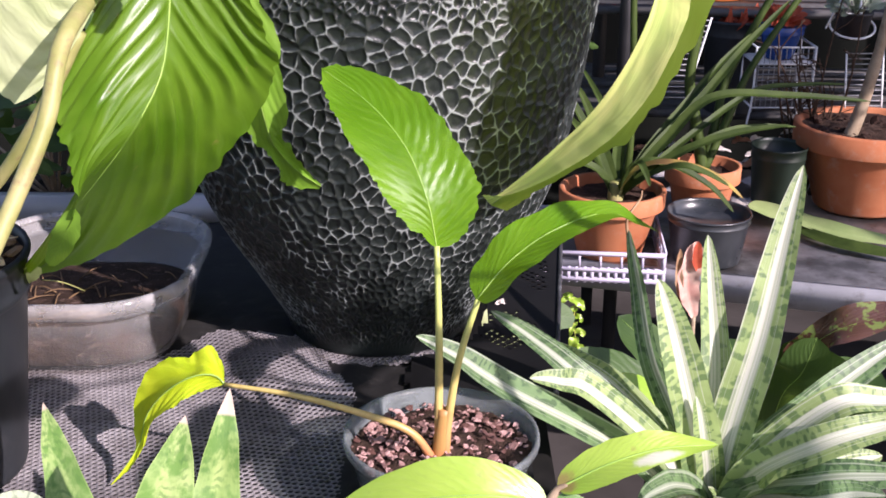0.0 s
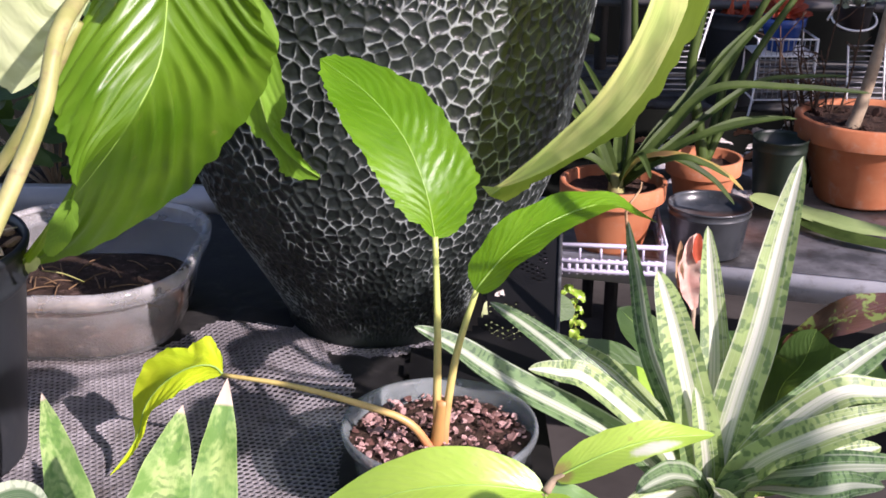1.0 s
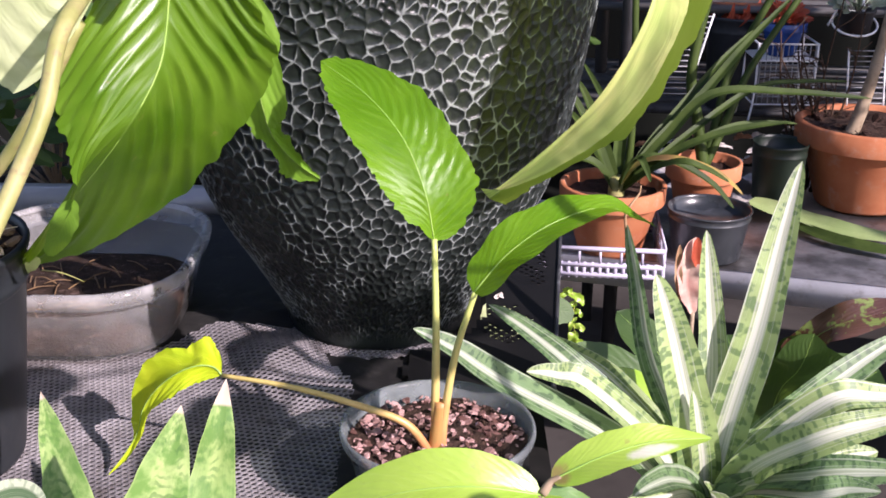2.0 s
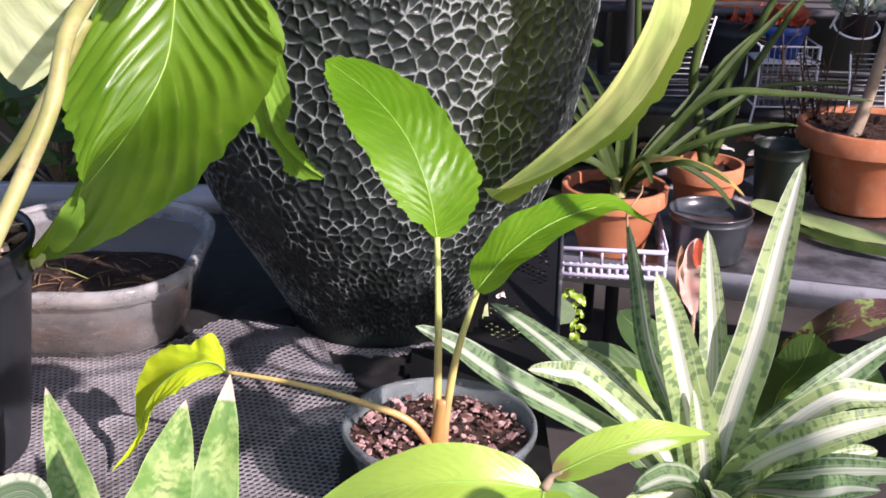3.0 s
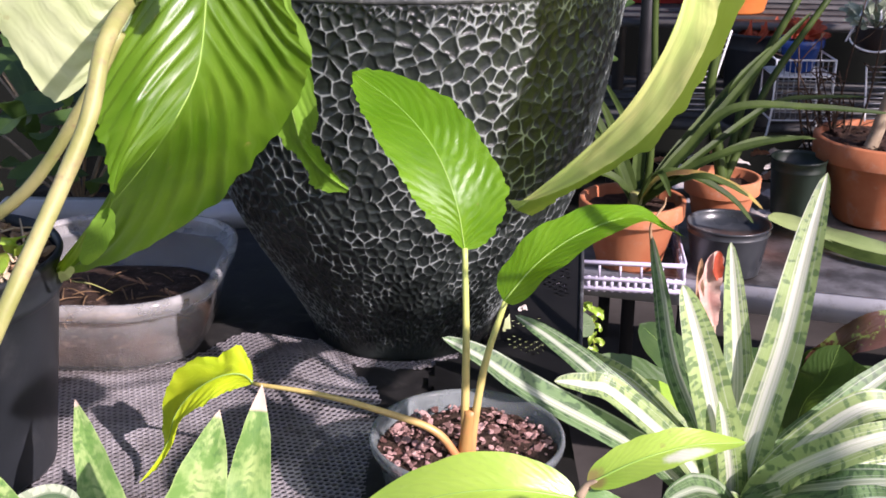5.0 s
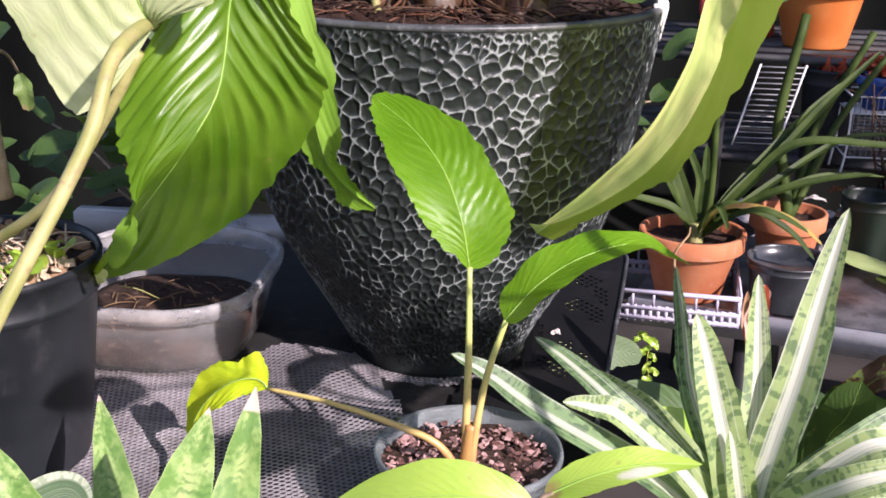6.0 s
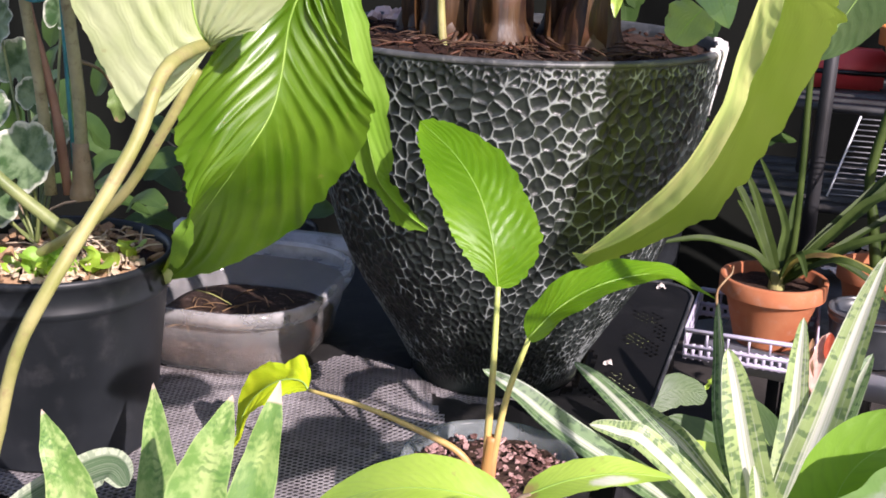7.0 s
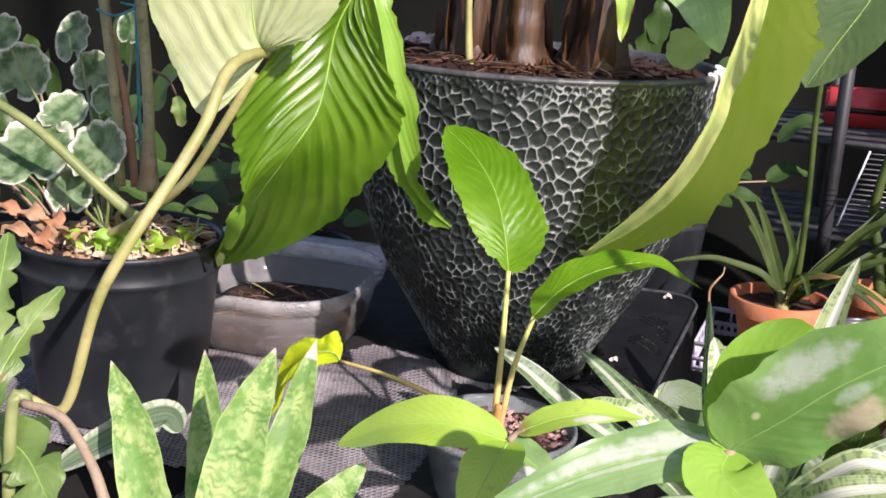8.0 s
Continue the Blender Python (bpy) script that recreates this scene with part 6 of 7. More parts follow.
# ---- front plants ----
def build_front_plants():
    ob = thing("lime_leaf_plant", (0.05, 0.50, 0.006), "small plant with glossy lime-green pointed leaves near the seedling", "plant")
    c = (0.060, 0.500, 0.177)
    part("stem", tube([(0.05, 0.50, -0.004), (0.052, 0.50, 0.09), c], 0.004, 0.003, 12), "wood", ob)
    part("petiole", tube([c, (0.065, 0.505, 0.182), (0.071, 0.505, 0.185)], 0.003, 0.002, 8), "wood", ob)
    leaf(ob, [c, (0.018, 0.495, 0.185), (-0.027, 0.500, 0.175), (-0.078, 0.513, 0.144)], (0.18, -0.58, 0.79), 0.0215, (0.55, 0.75), "leaf_lime", (0.2, 0.2), (0.001, 2), 0.02, (1, 1), 36, 12)
    leaf(ob, [(0.065, 0.505, 0.183), (0.093, 0.505, 0.199), (0.123, 0.510, 0.206), (0.155, 0.516, 0.205)], (0.0, -0.45, 0.9), 0.0130, (0.5, 0.8), "leaf_lime_marked", (0.2, 0.2), (0.001, 2), 0.05, (1, 1), 36, 12)
    leaf(ob, [c, (0.055, 0.460, 0.168), (0.049, 0.420, 0.147)], (-0.1, -0.6, 0.8), 0.022, (0.45, 0.7), "leaf_lime", (0.25, 0.25), (0.001, 2), 0.02, (1, 1), 30, 10)
    leaf(ob, [c, (0.080, 0.490, 0.168), (0.103, 0.480, 0.163)], (0.1, -0.6, 0.8), 0.014, (0.45, 0.7), "leaf_front", (0.25, 0.25), (0.001, 2), 0.02, (1, 1), 26, 10)
    gb = thing("broad_front_plant", (0.215, 0.28, GROUND), "plant with broad glossy green leaves, some marked with pale scars", "plant")
    g = (0.214, 0.285, 0.291)
    part("stem", tube([(0.215, 0.285, GROUND), (0.212, 0.285, 0.0), g], 0.006, 0.0035, 14), "wood", gb)
    leaf(gb, [g, (0.237, 0.272, 0.316), (0.263, 0.262, 0.344), (0.310, 0.255, 0.380)], (0.30, -0.86, 0.10), 0.038, (0.42, 0.5), "leaf_scarred", (0.16, 0.14), (0.002, 2.5), 0.05, (0.95, 0.66), 70, 24, 0.0004, None, "leaf", "broad green leaf with pale scars", None, 2.2, 0.0, 0.0004, 12)
    leaf(gb, [g, (0.215, 0.289, 0.313), (0.223, 0.287, 0.339), (0.246, 0.285, 0.361)], (0.25, -0.78, 0.55), 0.0180, (0.42, 0.45), "leaf_flat", (0.1, 0.1), (0.001, 2), 0.03, (1.0, 1.0), 36, 14, 0.0004)
    leaf(gb, [g, (0.185, 0.282, 0.286), (0.145, 0.270, 0.272), (0.091, 0.245, 0.246)], (0.24, -0.69, 0.68), 0.0165, (0.5, 0.7), "leaf_sheen", (0.12, 0.05), (0.002, 2.6), 0.05, (1, 1), 60, 20, 0.0005, None, "leaf", "broad green leaf with a pale sheen", None, 0.4, 0.0, 0.0003, 12)
    leaf(gb, [g, (0.213, 0.268, 0.283), (0.239, 0.250, 0.273)], (0.1, -0.66, 0.74), 0.0200, (0.5, 0.6), "leaf_flat", (0.15, 0.15), (0.001, 2), 0.04, (1, 1), 36, 14, 0.0005)
    # unseen stem and leaves added overhead to cast shadows on the bench
    tall = Vector((0.52, 0.36, -0.25))
    part("stem", tube([tall + Vector((0, 0, -0.45)), tall + Vector((0.01, 0, 0.4)), tall + Vector((-0.02, 0.02, 0.9))], 0.011, 0.006, 20), "wood", gb)
    for at, w, d in (((-0.20, 0.850, 0.0), 0.034, 0.95), ((-0.41, 0.915, 0.0), 0.028, 1.10), ((-0.06, 1.03, 0.0), 0.016, 0.98), ((0.06, 1.0, 0.07), 0.024, 0.95)):
        q = Vector(at) + SUN_TO * d
        away = (q - tall - Vector((0, 0, 0.75))).normalized()
        away.z = -0.25
        root = q - away * 0.09
        leaf(gb, [root, q - away * 0.03 + Vector((0, 0, 0.008)), q + away * 0.09], (0.3, -0.4, 0.85), w, (0.5, 0.6), "leaf_front", (0.15, 0.15), (0.003, 2), 0.04, (1, 1), 24, 10)
        part("petiole", tube([tall + Vector((-0.01, 0, 0.78)), (root + tall + Vector((0, 0, 0.78))) / 2 + Vector((0, 0, 0.03)), root], 0.003, 0.002, 10), "petiole", gb)
    # unseen shrub added to keep part of the sun off the staging and rack
    sh = thing("shade_shrub", (1.55, 1.0, GROUND), "unseen leafy shrub added beside the staging to shade it", "shrub")
    part("trunk", tube([(1.55, 1.0, GROUND), (1.56, 1.0, 0.3), (1.52, 1.02, 1.1)], 0.02, 0.01, 14), "wood", sh)
    rnd = random.Random(12)
    for k in range(11):
        q = Vector((rnd.uniform(0.42, 1.1), rnd.uniform(1.85, 2.5), rnd.uniform(-0.15, 0.15))) + SUN_TO * rnd.uniform(1.45, 1.75)
        d = Vector((rnd.uniform(-1, 1), rnd.uniform(-1, 1), rnd.uniform(-0.3, 0.2))).normalized() * 0.11
        leaf(sh, [q - d, q + Vector((0, 0, 0.01)), q + d], (0.3, -0.4, 0.85), rnd.uniform(0.05, 0.075), (0.5, 0.6), "leaf_dark", (0.15, 0.15), (0.004, 2), 0.05, (1, 1), 16, 8, 0.0)
        part("twig", tube([(1.53, 1.02, 0.75 + 0.01 * k), (q - d + Vector((1.53, 1.02, 0.8))) / 2, q - d], 0.004, 0.002, 8, 5), "wood", sh)
    # lobed leaf and brown stems at the edge of the bench
    lf = thing("lobed_leaf_plant", (-0.40, 0.50, 0.006), "plant with pale lobed leaves on brown stems", "plant")
    part("stem", tube([(-0.212, 0.400, 0.118), (-0.237, 0.420, 0.140), (-0.274, 0.440, 0.162), (-0.315, 0.450, 0.163)], 0.0045, 0.0035, 20, 8), "wood", lf)
    for rib, w in (([(-0.407, 0.500, 0.094), (-0.392, 0.520, 0.141), (-0.385, 0.560, 0.180), (-0.375, 0.600, 0.208)], 0.015), ([(-0.416, 0.500, 0.134), (-0.396, 0.520, 0.181), (-0.397, 0.540, 0.225), (-0.408, 0.570, 0.261)], 0.017), ([(-0.373, 0.470, 0.123), (-0.317, 0.450, 0.122), (-0.279, 0.430, 0.090)], 0.026)):
        leaf(lf, rib, (0.3, -0.8, 0.4), w, (0.4, 0.5), "leaf_edged", (0.2, 0.2), (0.004, 3), 0.25, (1, 1), 40, 10, 0.0012, None, "leaf", "", None, 1.0, 0, 0, 0, ((0.35, 0.6, 0), (0.5, 0.6, 1), (0.65, 0.6, 0), (0.75, 0.5, 1)))


# ---- pots on the staging ----
def clay_pot(name, c, z0, r, h, label, material="terracotta"):
    ob = thing(name, (*c, z0), label, "potted plant", "pots on the staging")
    prof = [(0.0, 0.0), (r * 0.60, 0.0), (r * 0.62, 0.004), (r * 0.865, h * 0.74), (r * 0.87, h * 0.745), (r * 0.985, h * 0.75), (r * 0.99, h * 0.76), (r, h * 0.985), (r * 0.985, h), (r * 0.92, h), (r * 0.90, h * 0.985), (r * 0.84, h * 0.70), (0.0, h * 0.70)]
    part("pot", lathe(prof, (*c, z0), 64, None, 0.004), material, ob)
    soil_disc(ob, c, r * 0.89, z0 + h * 0.84)
    return ob


def build_staging_pots():
    zs = -0.156
    c1 = (0.281, 1.767)
    ob = clay_pot("strap_leaf_pot", c1, zs, 0.087, 0.113, "terracotta pot holding a dark green arching strap-leaved plant")
    o = Vector((c1[0] + 0.005, c1[1] - 0.005, zs + 0.095))
    for tip, mid, w in (((0.578, 1.900, 0.240), (0.421, 1.840, 0.073), 0.010), ((0.676, 1.750, 0.105), (0.429, 1.760, 0.106), 0.010), ((0.546, 1.720, 0.074), (0.402, 1.730, 0.036), 0.009), ((0.218, 1.800, 0.119), (0.258, 1.790, 0.028), 0.011), ((0.443, 1.660, -0.007), (0.367, 1.680, 0.018), 0.008), ((0.213, 1.900, 0.047), (0.258, 1.850, -0.009), 0.010), ((0.311, 1.920, 0.062), (0.304, 1.850, 0.011), 0.009), ((0.708, 1.950, 0.087), (0.523, 1.880, 0.087), 0.007), ((0.596, 1.850, 0.037), (0.462, 1.800, 0.040), 0.006), ((0.532, 1.950, 0.175), (0.396, 1.850, 0.060), 0.008), ((0.244, 1.950, 0.115), (0.294, 1.850, 0.021), 0.008), ((0.322, 1.660, -0.008), (0.307, 1.690, 0.019), 0.008)):
        tip, mid = Vector(tip), Vector(mid)
        strap(ob, [o, o.lerp(mid, 0.5) + Vector((0, 0, 0.008)), mid, mid.lerp(tip, 0.5) + Vector((0, 0, 0.006)), tip], (0, -0.6, 0.8), w, "leaf_strap", shape=(0.15, 0.4), fold=(0.5, 0.5))
    strap(ob, [o + Vector((0, 0, 0.01)), (0.317, 1.740, -0.005), (0.362, 1.700, 0.017), (0.425, 1.680, 0.003), (0.469, 1.670, -0.030)], (0, -0.5, 0.85), 0.008, "leaf_dying", shape=(0.15, 0.4), fold=(0.5, 0.5), label="dying yellow and brown strap leaf")
    part("stem", tube([(0.297, 1.765, -0.04), (0.305, 1.765, 0.017), (0.303, 1.770, 0.155), (0.298, 1.780, 0.298), (0.303, 1.785, 0.50)], 0.0060, 0.0050, 20, 10), "leaf_strap", ob, "upright green flower stem")
    strap(ob, [o, (0.250, 1.750, -0.010), (0.205, 1.740, 0.008), (0.155, 1.720, 0.020), (0.094, 1.700, 0.012)], (0, -0.5, 0.85), 0.010, "leaf_strap", shape=(0.15, 0.4), fold=(0.5, 0.5))
    strap(ob, [o, (0.250, 1.770, 0.020), (0.215, 1.780, 0.085), (0.190, 1.780, 0.120)], (0.3, -0.6, 0.7), 0.010, "leaf_strap", shape=(0.15, 0.4), fold=(0.5, 0.5))
    strap(ob, [o, (0.320, 1.750, 0.000), (0.370, 1.740, 0.000), (0.430, 1.730, -0.030), (0.470, 1.720, -0.070)], (0, -0.5, 0.85), 0.009, "leaf_strap", shape=(0.15, 0.4), fold=(0.5, 0.5))
    part("stem_foot", tube([o - Vector((0, 0, 0.02)), o, o + Vector((0, 0, 0.03))], 0.016, 0.012, 6, 12), "petiole_tan", ob)
    c2 = (0.458, 1.905)
    ob = clay_pot("tall_stem_pot", c2, zs, 0.066, 0.112, "terracotta pot with tall green stems")
    o = Vector((c2[0], c2[1], zs + 0.095))
    for tip, mid, r in (((0.459, 1.950, 0.288), (0.428, 1.930, 0.110), 0.011), ((0.643, 2.000, 0.263), (0.540, 1.960, 0.114), 0.008), ((0.585, 2.000, 0.254), (0.507, 1.980, 0.099), 0.009)):
        part("stem", tube([o, o.lerp(Vector(mid), 0.5), mid, tip], r, r * 0.7, 16), "leaf_strap", ob)
    c3 = (0.780, 2.02)
    ob = clay_pot("wide_clay_pot", c3, zs, 0.132, 0.157, "wide terracotta pot with a bare woody stem in dark soil")
    soil_disc(ob, c3, 0.120, zs + 0.146, "soil", 0.008)
    crumbs(ob, c3, 0.105, zs + 0.150, 45, 0.011, "mulch", 44, "mulch_chip")
    part("stem", tube([(0.731, 1.980, -0.023), (0.745, 1.980, 0.024), (0.763, 1.980, 0.121), (0.781, 1.980, 0.267)], 0.013, 0.008, 14, 10, None, 0.15), "wood", ob)
    c4 = (0.436, 1.740)
    tagged(nursery_pot("small_grey_pot", c4, 0.068, 0.082, "small empty scuffed grey plastic nursery pot", zs, "grey_plastic"), category="plant pot")
    c5 = (0.612, 1.985)
    tagged(nursery_pot("dark_green_pot", c5, 0.050, 0.125, "dark green plastic nursery pot", zs, "green_plastic"), category="plant pot")
    # basket round the first clay pot
    bk = thing("slotted_basket", (0.27, 1.70, zs), "pale lilac slotted plastic basket", "basket")
    m = pose(0.258, 1.745, zs, 0, 0, -5)
    for (sx, sy, px, py) in ((0.20, 0.004, 0, -0.112), (0.20, 0.004, 0, 0.105), (0.004, 0.21, -0.10, 0), (0.004, 0.21, 0.10, 0)):
        wide = sx > 0.1
        part("top_rail", block((sx, sy + 0.002, 0.007), m @ pose(px, py, 0.047), 0.001), "lilac_plastic", bk)
        part("middle_rail", block((sx, sy, 0.008), m @ pose(px, py, 0.020), 0.001), "lilac_plastic", bk)
        part("bottom_rail", block((sx, sy, 0.008), m @ pose(px, py, 0.004), 0.001), "lilac_plastic", bk)
        for k in range(17):
            f = (k / 16 - 0.5)
            part("slat", block((0.006 if wide else 0.003, 0.003 if wide else 0.006, 0.026), m @ pose(px + f * (sx - 0.006 if wide else 0), py + f * (sy - 0.006 if not wide else 0), 0.012), 0.0), "lilac_plastic", bk)
        for k in range(7):
            f = (k / 6 - 0.5)
            part("post", block((0.004 if wide else 0.003, 0.003 if wide else 0.004, 0.024), m @ pose(px + f * (sx - 0.006 if wide else 0), py + f * (sy - 0.006 if not wide else 0), 0.034), 0.0), "lilac_plastic", bk)
    # a long fallen leaf, a dying strap and litter on the staging
    fallen = thing("fallen_leaf", (0.666, 1.883, -0.150), "long pale green fallen leaf lying on the staging", "leaf")
    strap(fallen, [(0.554, 1.940, -0.130), (0.618, 1.893, -0.138), (0.677, 1.826, -0.140), (0.771, 1.766, -0.140)], (0, -0.5, 0.85), 0.018, "leaf_fallen", name="blade", shape=(0.25, 0.3), fold=(0.3, 0.2), wave=(0.002, 2))
    strap(fallen, [(0.613, 1.871, -0.146), (0.665, 1.787, -0.146), (0.755, 1.722, -0.146)], (0, -0.5, 0.85), 0.014, "leaf_strap", name="blade", shape=(0.25, 0.3), fold=(0.2, 0.2))
    rnd = random.Random(31)
    for k in range(48):
        q = Vector((0.438, 2.108, -0.150)).lerp(Vector((0.827, 2.227, -0.150)), rnd.random()) + Vector((rnd.uniform(-0.03, 0.03), rnd.uniform(-0.06, 0.30), 0))
        sc = thing("litter_scrap", q, "pale dry scrap of litter on the staging", "litter", "litter on the staging")
        a = rnd.uniform(0, 6.283)
        d = Vector((math.cos(a), math.sin(a), 0)) * rnd.uniform(0.012, 0.03)
        leaf(sc, [q - d, q + Vector((0, 0, 0.006)), q + d], (rnd.uniform(-0.3, 0.3), -0.3, 0.9), rnd.uniform(0.007, 0.016), (0.5, 0.5), "scrap" if k % 3 else "scrap_red", (0.3, 0.2), (0.002, 2), 0.25, (1, 1), 12, 6, 0.0, None, "blade", "", None, k * 0.7)
    for k, (x, y, w, d, turn) in enumerate(((0.545, 2.16, 0.085, 0.060, 15), (0.505, 2.09, 0.060, 0.045, -30), (0.600, 2.10, 0.050, 0.040, 50), (0.560, 1.965, 0.045, 0.070, 8), (0.430, 2.16, 0.070, 0.050, -12), (0.660, 2.14, 0.055, 0.045, 25))):
        sheet = thing("paper_scrap", (x, y, -0.147), "crumpled pale scrap of paper on the staging", "paper", "paper scraps on the staging")
        bm = bmesh.new()
        m = pose(x, y, -0.143, 0, 0, turn)
        rows = [[bm.verts.new(m @ Vector(((i / 9 - 0.5) * w * (1 + 0.25 * noise.noise(Vector((j * 0.7, k, 0)))), (j / 7 - 0.5) * d * (1 + 0.25 * noise.noise(Vector((i * 0.7, k, 5)))), 0.006 + 0.010 * noise.noise(Vector((i * 0.45, j * 0.5, k * 3.1)))))) for i in range(10)] for j in range(8)]
        for a, b in zip(rows, rows[1:]):
            for i in range(9):
                bm.faces.new((a[i], a[i + 1], b[i + 1], b[i]))
        part("sheet", bm, "scrap", sheet)
    twigs = thing("dry_twig_plant", (0.700, 2.09, zs), "bare dark brown twiggy plant standing on the staging", "plant")
    rt = random.Random(19)
    for k in range(16):
        p = Vector((0.700 + rt.uniform(-0.02, 0.02), 2.09 + rt.uniform(-0.02, 0.02), zs + 0.002))
        q = p + Vector((rt.uniform(-0.10, 0.09), rt.uniform(-0.03, 0.05), rt.uniform(0.16, 0.40)))
        m = p.lerp(q, 0.5) + Vector((rt.uniform(-0.02, 0.02), 0, 0.02))
        part("twig", tube([p, m, q], 0.0030, 0.0012, 10, 5, None, 0.2), "twig", twigs)
        for e in range(2):
            b = m.lerp(q, rt.uniform(0.1, 0.8))
            part("twig", tube([b, b + Vector((rt.uniform(-0.03, 0.03), 0, 0.02)), b + Vector((rt.uniform(-0.06, 0.06), 0, rt.uniform(-0.01, 0.06)))], 0.0014, 0.0008, 5, 4), "twig", twigs)
    # rack things
    nursery_pot("tall_black_pot", (0.598, 2.33), 0.062, 0.19, "tall black nursery pot of reddish plants on the rack", -0.052)
    clay_pot("orange_pot", (0.580, 2.47), 0.158, 0.105, 0.15, "orange clay pot on the rack", "orange_plastic")
    b = clay_pot("blue_pot", (0.662, 2.225), 0.078, 0.045, 0.065, "blue glazed pot with a rusty red rosette on a wire stand", "blue_glaze")
    st = thing("wire_stand", (0.662, 2.225, -0.052), "white coated wire plant stand under the blue pot", "plant stand")
    for x, y in ((0.605, 2.175), (0.719, 2.175), (0.605, 2.275), (0.719, 2.275)):
        part("leg", tube([(x + (0.008 if x > 0.66 else -0.008), y, -0.052), (x, y, 0.01), (x, y, 0.110)], 0.0022, 0.0022, 6, 6), "white_wire", st)
    for z in (-0.010, 0.0755, 0.108):
        ring = [(0.605, 2.175, z), (0.719, 2.175, z), (0.719, 2.275, z), (0.605, 2.275, z)]
        for p, q in zip(ring, ring[1:] + ring[:1]):
            part("rail", tube([p, (Vector(p) + Vector(q)) / 2, q], 0.0019, 0.0019, 2, 6), "white_wire", st)
    for k in range(9):
        y = 2.18 + k * 0.011
        part("top_wire", tube([(0.605, y, 0.0755), (0.662, y, 0.0755), (0.719, y, 0.0755)], 0.0012, 0.0012, 2, 5), "white_wire", st)
    for k in range(11):
        x = 0.611 + k * 0.0104
        part("front_wire", tube([(x, 2.175, -0.010), (x, 2.175, 0.05), (x, 2.175, 0.108)], 0.0011, 0.0011, 2, 5), "grey_wire", st)
    for k in range(6):
        z = 0.006 + k * 0.0125
        part("front_wire", tube([(0.605, 2.174, z), (0.662, 2.174, z), (0.719, 2.174, z)], 0.0010, 0.0010, 2, 5), "grey_wire", st)
    rnd = random.Random(8)
    tp = thing("rusty_plant", (0.598, 2.33, 0.10), "rusty red plant tops in the tall black pot", "plant")
    for k in range(34):
        d = Vector((rnd.uniform(-1, 1), rnd.uniform(-1, 0.4), rnd.uniform(0.3, 1.4))).normalized()
        q = Vector((0.598, 2.33, 0.115)) + Vector((rnd.uniform(-0.05, 0.05), rnd.uniform(-0.05, 0.03), 0))
        leaf(tp, [q, q + d * 0.025, q + d * 0.05], (0, -0.7, 0.7), 0.006, (0.5, 0.6), "red_flower", (0.4, 0.4), (0, 1), 0.1, (1, 1), 8, 4, 0.0)
    # white slatted racks leaning behind, and a red box
    for lo, hi, wide, n in (((0.384, 2.15, 0.010), (0.427, 2.17, 0.165), 0.085, 15), ((0.775, 2.14, -0.002), (0.772, 2.16, 0.105), 0.07, 11)):
        rk = thing("wire_rack", lo, "white coated wire rack leaning among the pots", "wire rack", "wire racks")
        lo, hi, w = Vector(lo), Vector(hi), Vector((wide, 0, 0))
        for q in (Vector(), w):
            part("side_wire", tube([lo + q, (lo + hi) / 2 + q, hi + q], 0.0020, 0.0020, 4, 6), "white_wire", rk)
        for k in range(n):
            q = lo.lerp(hi, (k + 0.5) / n)
            part("cross_wire", tube([q, q + w / 2, q + w], 0.0011, 0.0011, 2, 5), "grey_wire", rk)
    hk = thing("wire_hanger", (0.770, 2.150, 0.192), "white wire pot hanger hooked on the rack", "hanger")
    c = Vector((0.773, 2.150, 0.179))
    part("ring", tube([c + Vector((0.042 * math.cos(t), 0.03 * math.sin(t), -0.026 + 0.018 * math.sin(t))) for t in (6.283 * k / 16 for k in range(17))], 0.0022, 0.0022, 48, 6), "white_wire", hk)
    part("hook", tube([c + Vector((0.0, 0.0, 0.10)), c + Vector((0.006, 0, 0.04)), c + Vector((0.012, -0.02, -0.03))], 0.003, 0.003, 12, 6), "white_wire", hk)
    part("arm", tube([c + Vector((-0.05, 0.0, -0.03)), c + Vector((-0.02, 0, 0.04)), c + Vector((0.0, 0.0, 0.10))], 0.002, 0.002, 12, 6), "white_wire", hk)
    sv = thing("silver_leaf_plant", (0.775, 2.155, 0.150), "small silver-grey leafy plant in the wire hanger", "plant")
    part("pot", lathe([(0.0, 0.0), (0.026, 0.0), (0.034, 0.045), (0.036, 0.046), (0.036, 0.050), (0.031, 0.050), (0.029, 0.036), (0.0, 0.036)], (0.775, 2.155, 0.130), 28), "dark_frame", sv)
    ra = random.Random(55)
    for k in range(40):
        a, e = ra.uniform(0, 6.283), ra.uniform(0.05, 1.3)
        d = Vector((math.cos(a) * math.cos(e), math.sin(a) * math.cos(e), math.sin(e)))
        p = Vector((0.775, 2.155, 0.172)) + d * ra.uniform(0.015, 0.05)
        leaf(sv, [p, p + d * 0.015 + Vector((0, 0, 0.004)), p + d * 0.034], (0, -0.6, 0.8), 0.0075, (0.5, 0.5), "leaf_silver", (0.3, 0.3), (0.001, 2), 0.08, (1, 1), 10, 6, 0.0)
    part("stem", tube([(0.775, 2.155, 0.160), (0.777, 2.153, 0.19), (0.772, 2.155, 0.225)], 0.003, 0.002, 6, 6), "wood", sv)
    bx = thing("red_box", (0.46, 2.62, 0.158), "red plastic box on the rack", "box")
    part("body", block((0.16, 0.08, 0.085), pose(0.430, 2.60, 0.2005), 0.006), "red_plastic", bx)
    part("band", block((0.164, 0.084, 0.012), pose(0.430, 2.60, 0.195), 0.002), "dark_frame", bx)
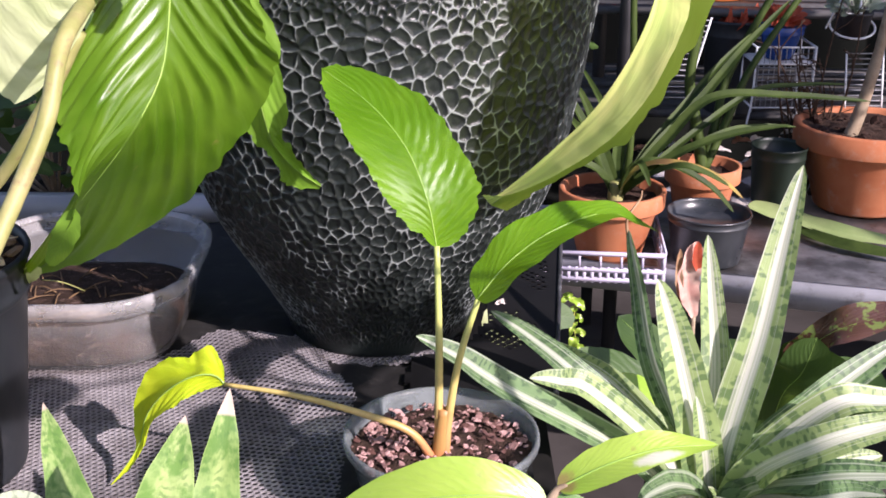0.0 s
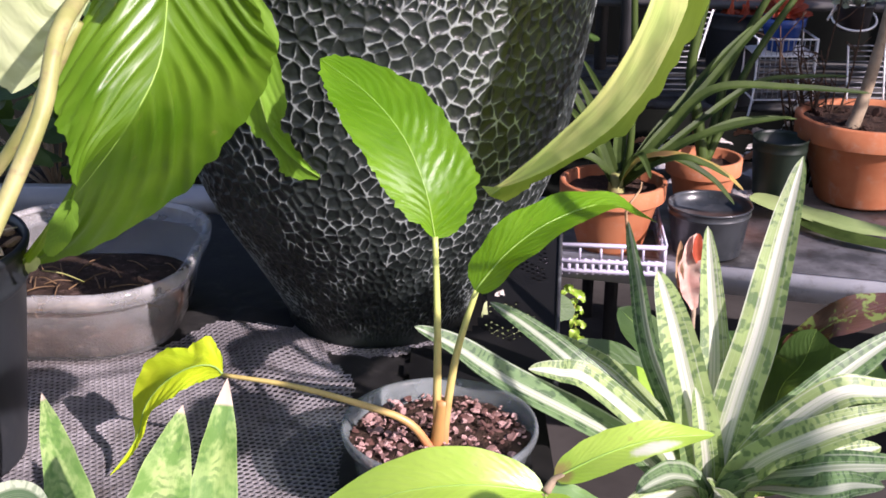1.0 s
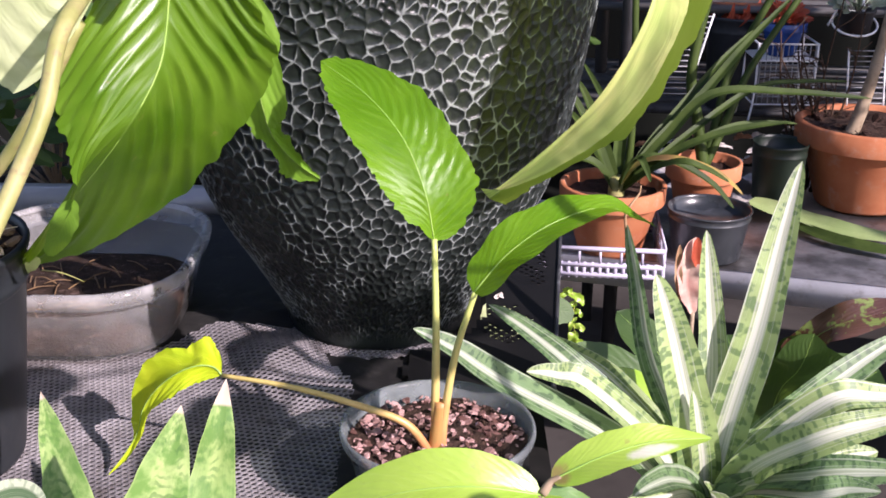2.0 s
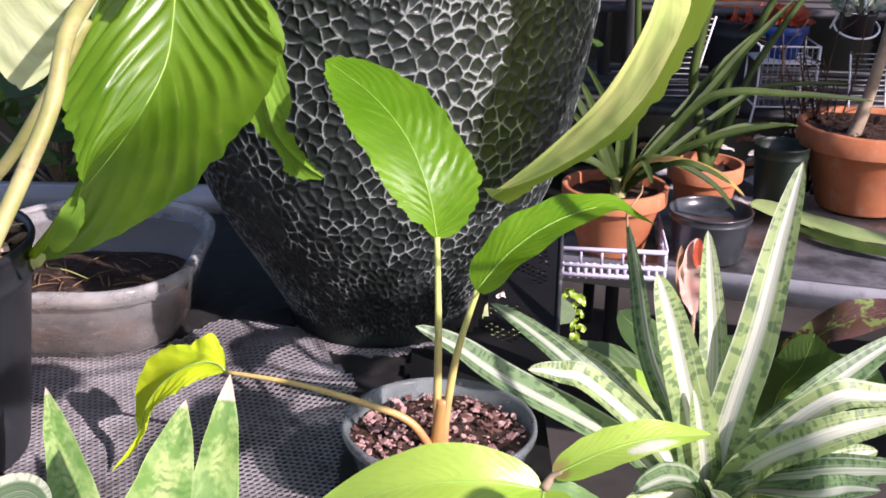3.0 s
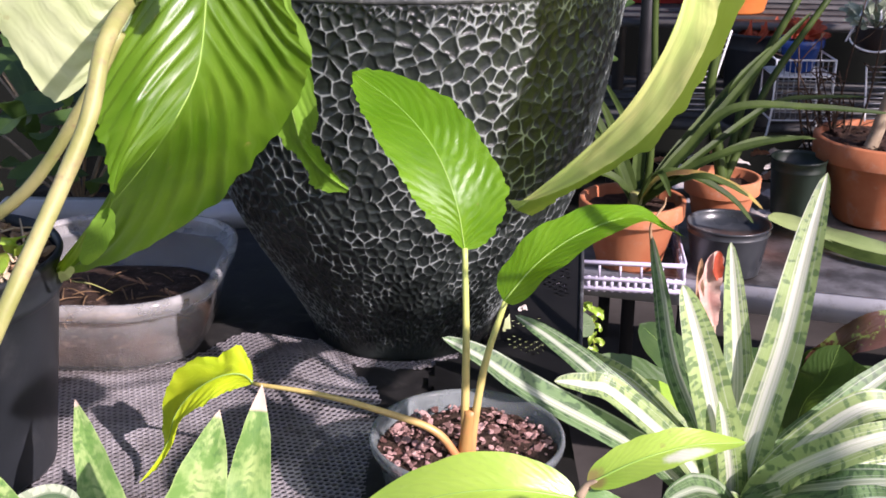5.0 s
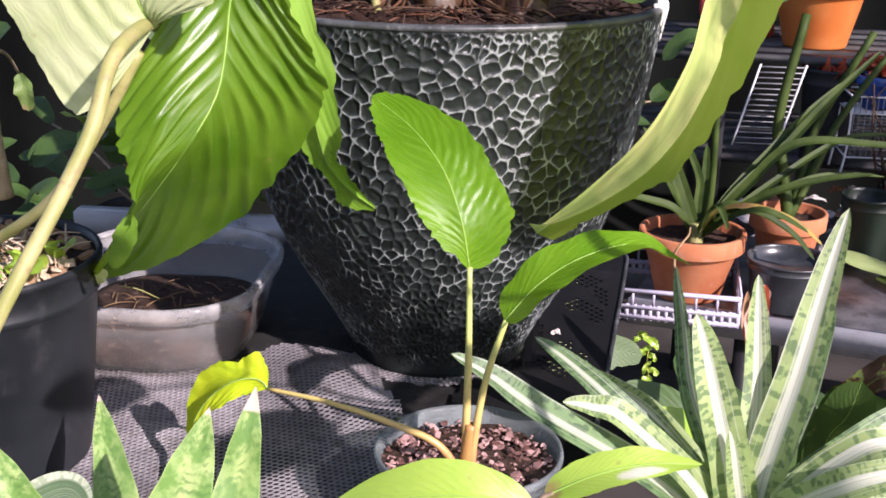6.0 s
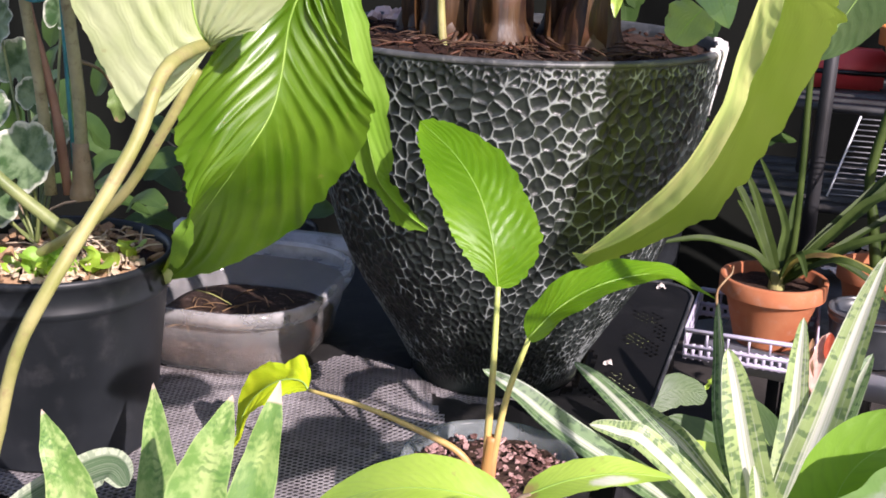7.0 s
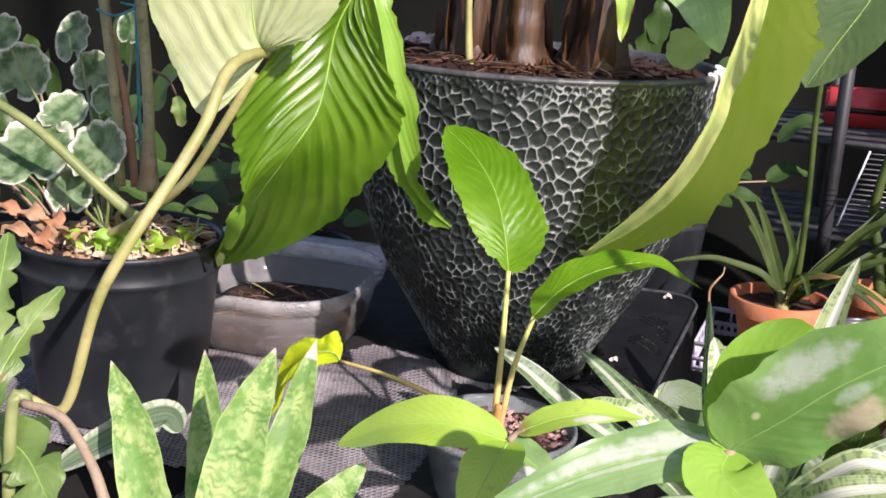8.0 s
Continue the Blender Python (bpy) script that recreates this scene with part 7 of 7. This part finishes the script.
    # dark pots at the back, beyond the bench
    for k, (x, y, r, h) in enumerate(((-0.62, 1.75, 0.11, 0.20), (-0.28, 1.80, 0.10, 0.18), (-0.95, 1.5, 0.12, 0.22), (0.02, 2.25, 0.11, 0.25))):
        ob = nursery_pot("dark_nursery_pot", (x, y), r, h, "black nursery pot with dark bushy foliage behind the bench", -0.25)
        tagged(ob, group="pots behind the bench")
        soil_disc(ob, (x, y), r * 0.92, -0.25 + h * 0.9)
        for q in range(46):
            a, e = rnd.uniform(0, 6.283), rnd.uniform(0.2, 1.35)
            d = Vector((math.cos(a) * math.cos(e), math.sin(a) * math.cos(e), math.sin(e)))
            o = Vector((x, y, -0.25 + h * 0.9))
            ln = rnd.uniform(0.15, 0.55)
            root = o + d * ln * 0.7
            leaf(ob, [root, root + d * 0.05 + Vector((0, 0, 0.012)), root + d * 0.11 - Vector((0, 0, 0.015))], (0, -0.5, 0.8), rnd.uniform(0.016, 0.032), (0.5, 0.6), "leaf_dark", (0.2, 0.2), (0.002, 2), 0.05, (1, 1), 12, 6, 0.0)
            if q % 3 == 0:
                part("stem", tube([o, o + d * ln * 0.4 + Vector((0, 0, 0.02)), root], 0.003, 0.002, 6, 5), "wood", ob)
        part("support", lathe([(0.0, GROUND), (r * 1.0, GROUND), (r * 1.0, -0.252), (0.0, -0.252)], (x, y, 0), 20), "dark_frame", ob, "upturned dark crate under the pot", False)
    for k in range(46):
        a, e = rnd.uniform(0, 6.283), rnd.uniform(0.1, 1.3)
        d = Vector((math.cos(a) * math.cos(e), math.sin(a) * math.cos(e), math.sin(e)))
        p = Vector((0.665, 2.225, 0.140))
        leaf(b, [p, p + d * 0.03, p + d * 0.055 + Vector((0, 0, -0.006))], (0, -0.7, 0.7), 0.007, (0.5, 0.6), "red_flower", (0.4, 0.4), (0, 1), 0.1, (1, 1), 8, 4, 0.0)


build_ground()
build_back_cloth()
build_bench()
build_shelf()
big = build_net_pot()
build_net_pot_plant(big)
build_seedling()
build_left_pot()
build_large_left_plant()
build_snake_plant()
build_tub()
build_rosette()
build_low_plants()
build_perforated_panel()
build_front_plants()
build_staging_pots()
build_dark_cloth()
build_matting()
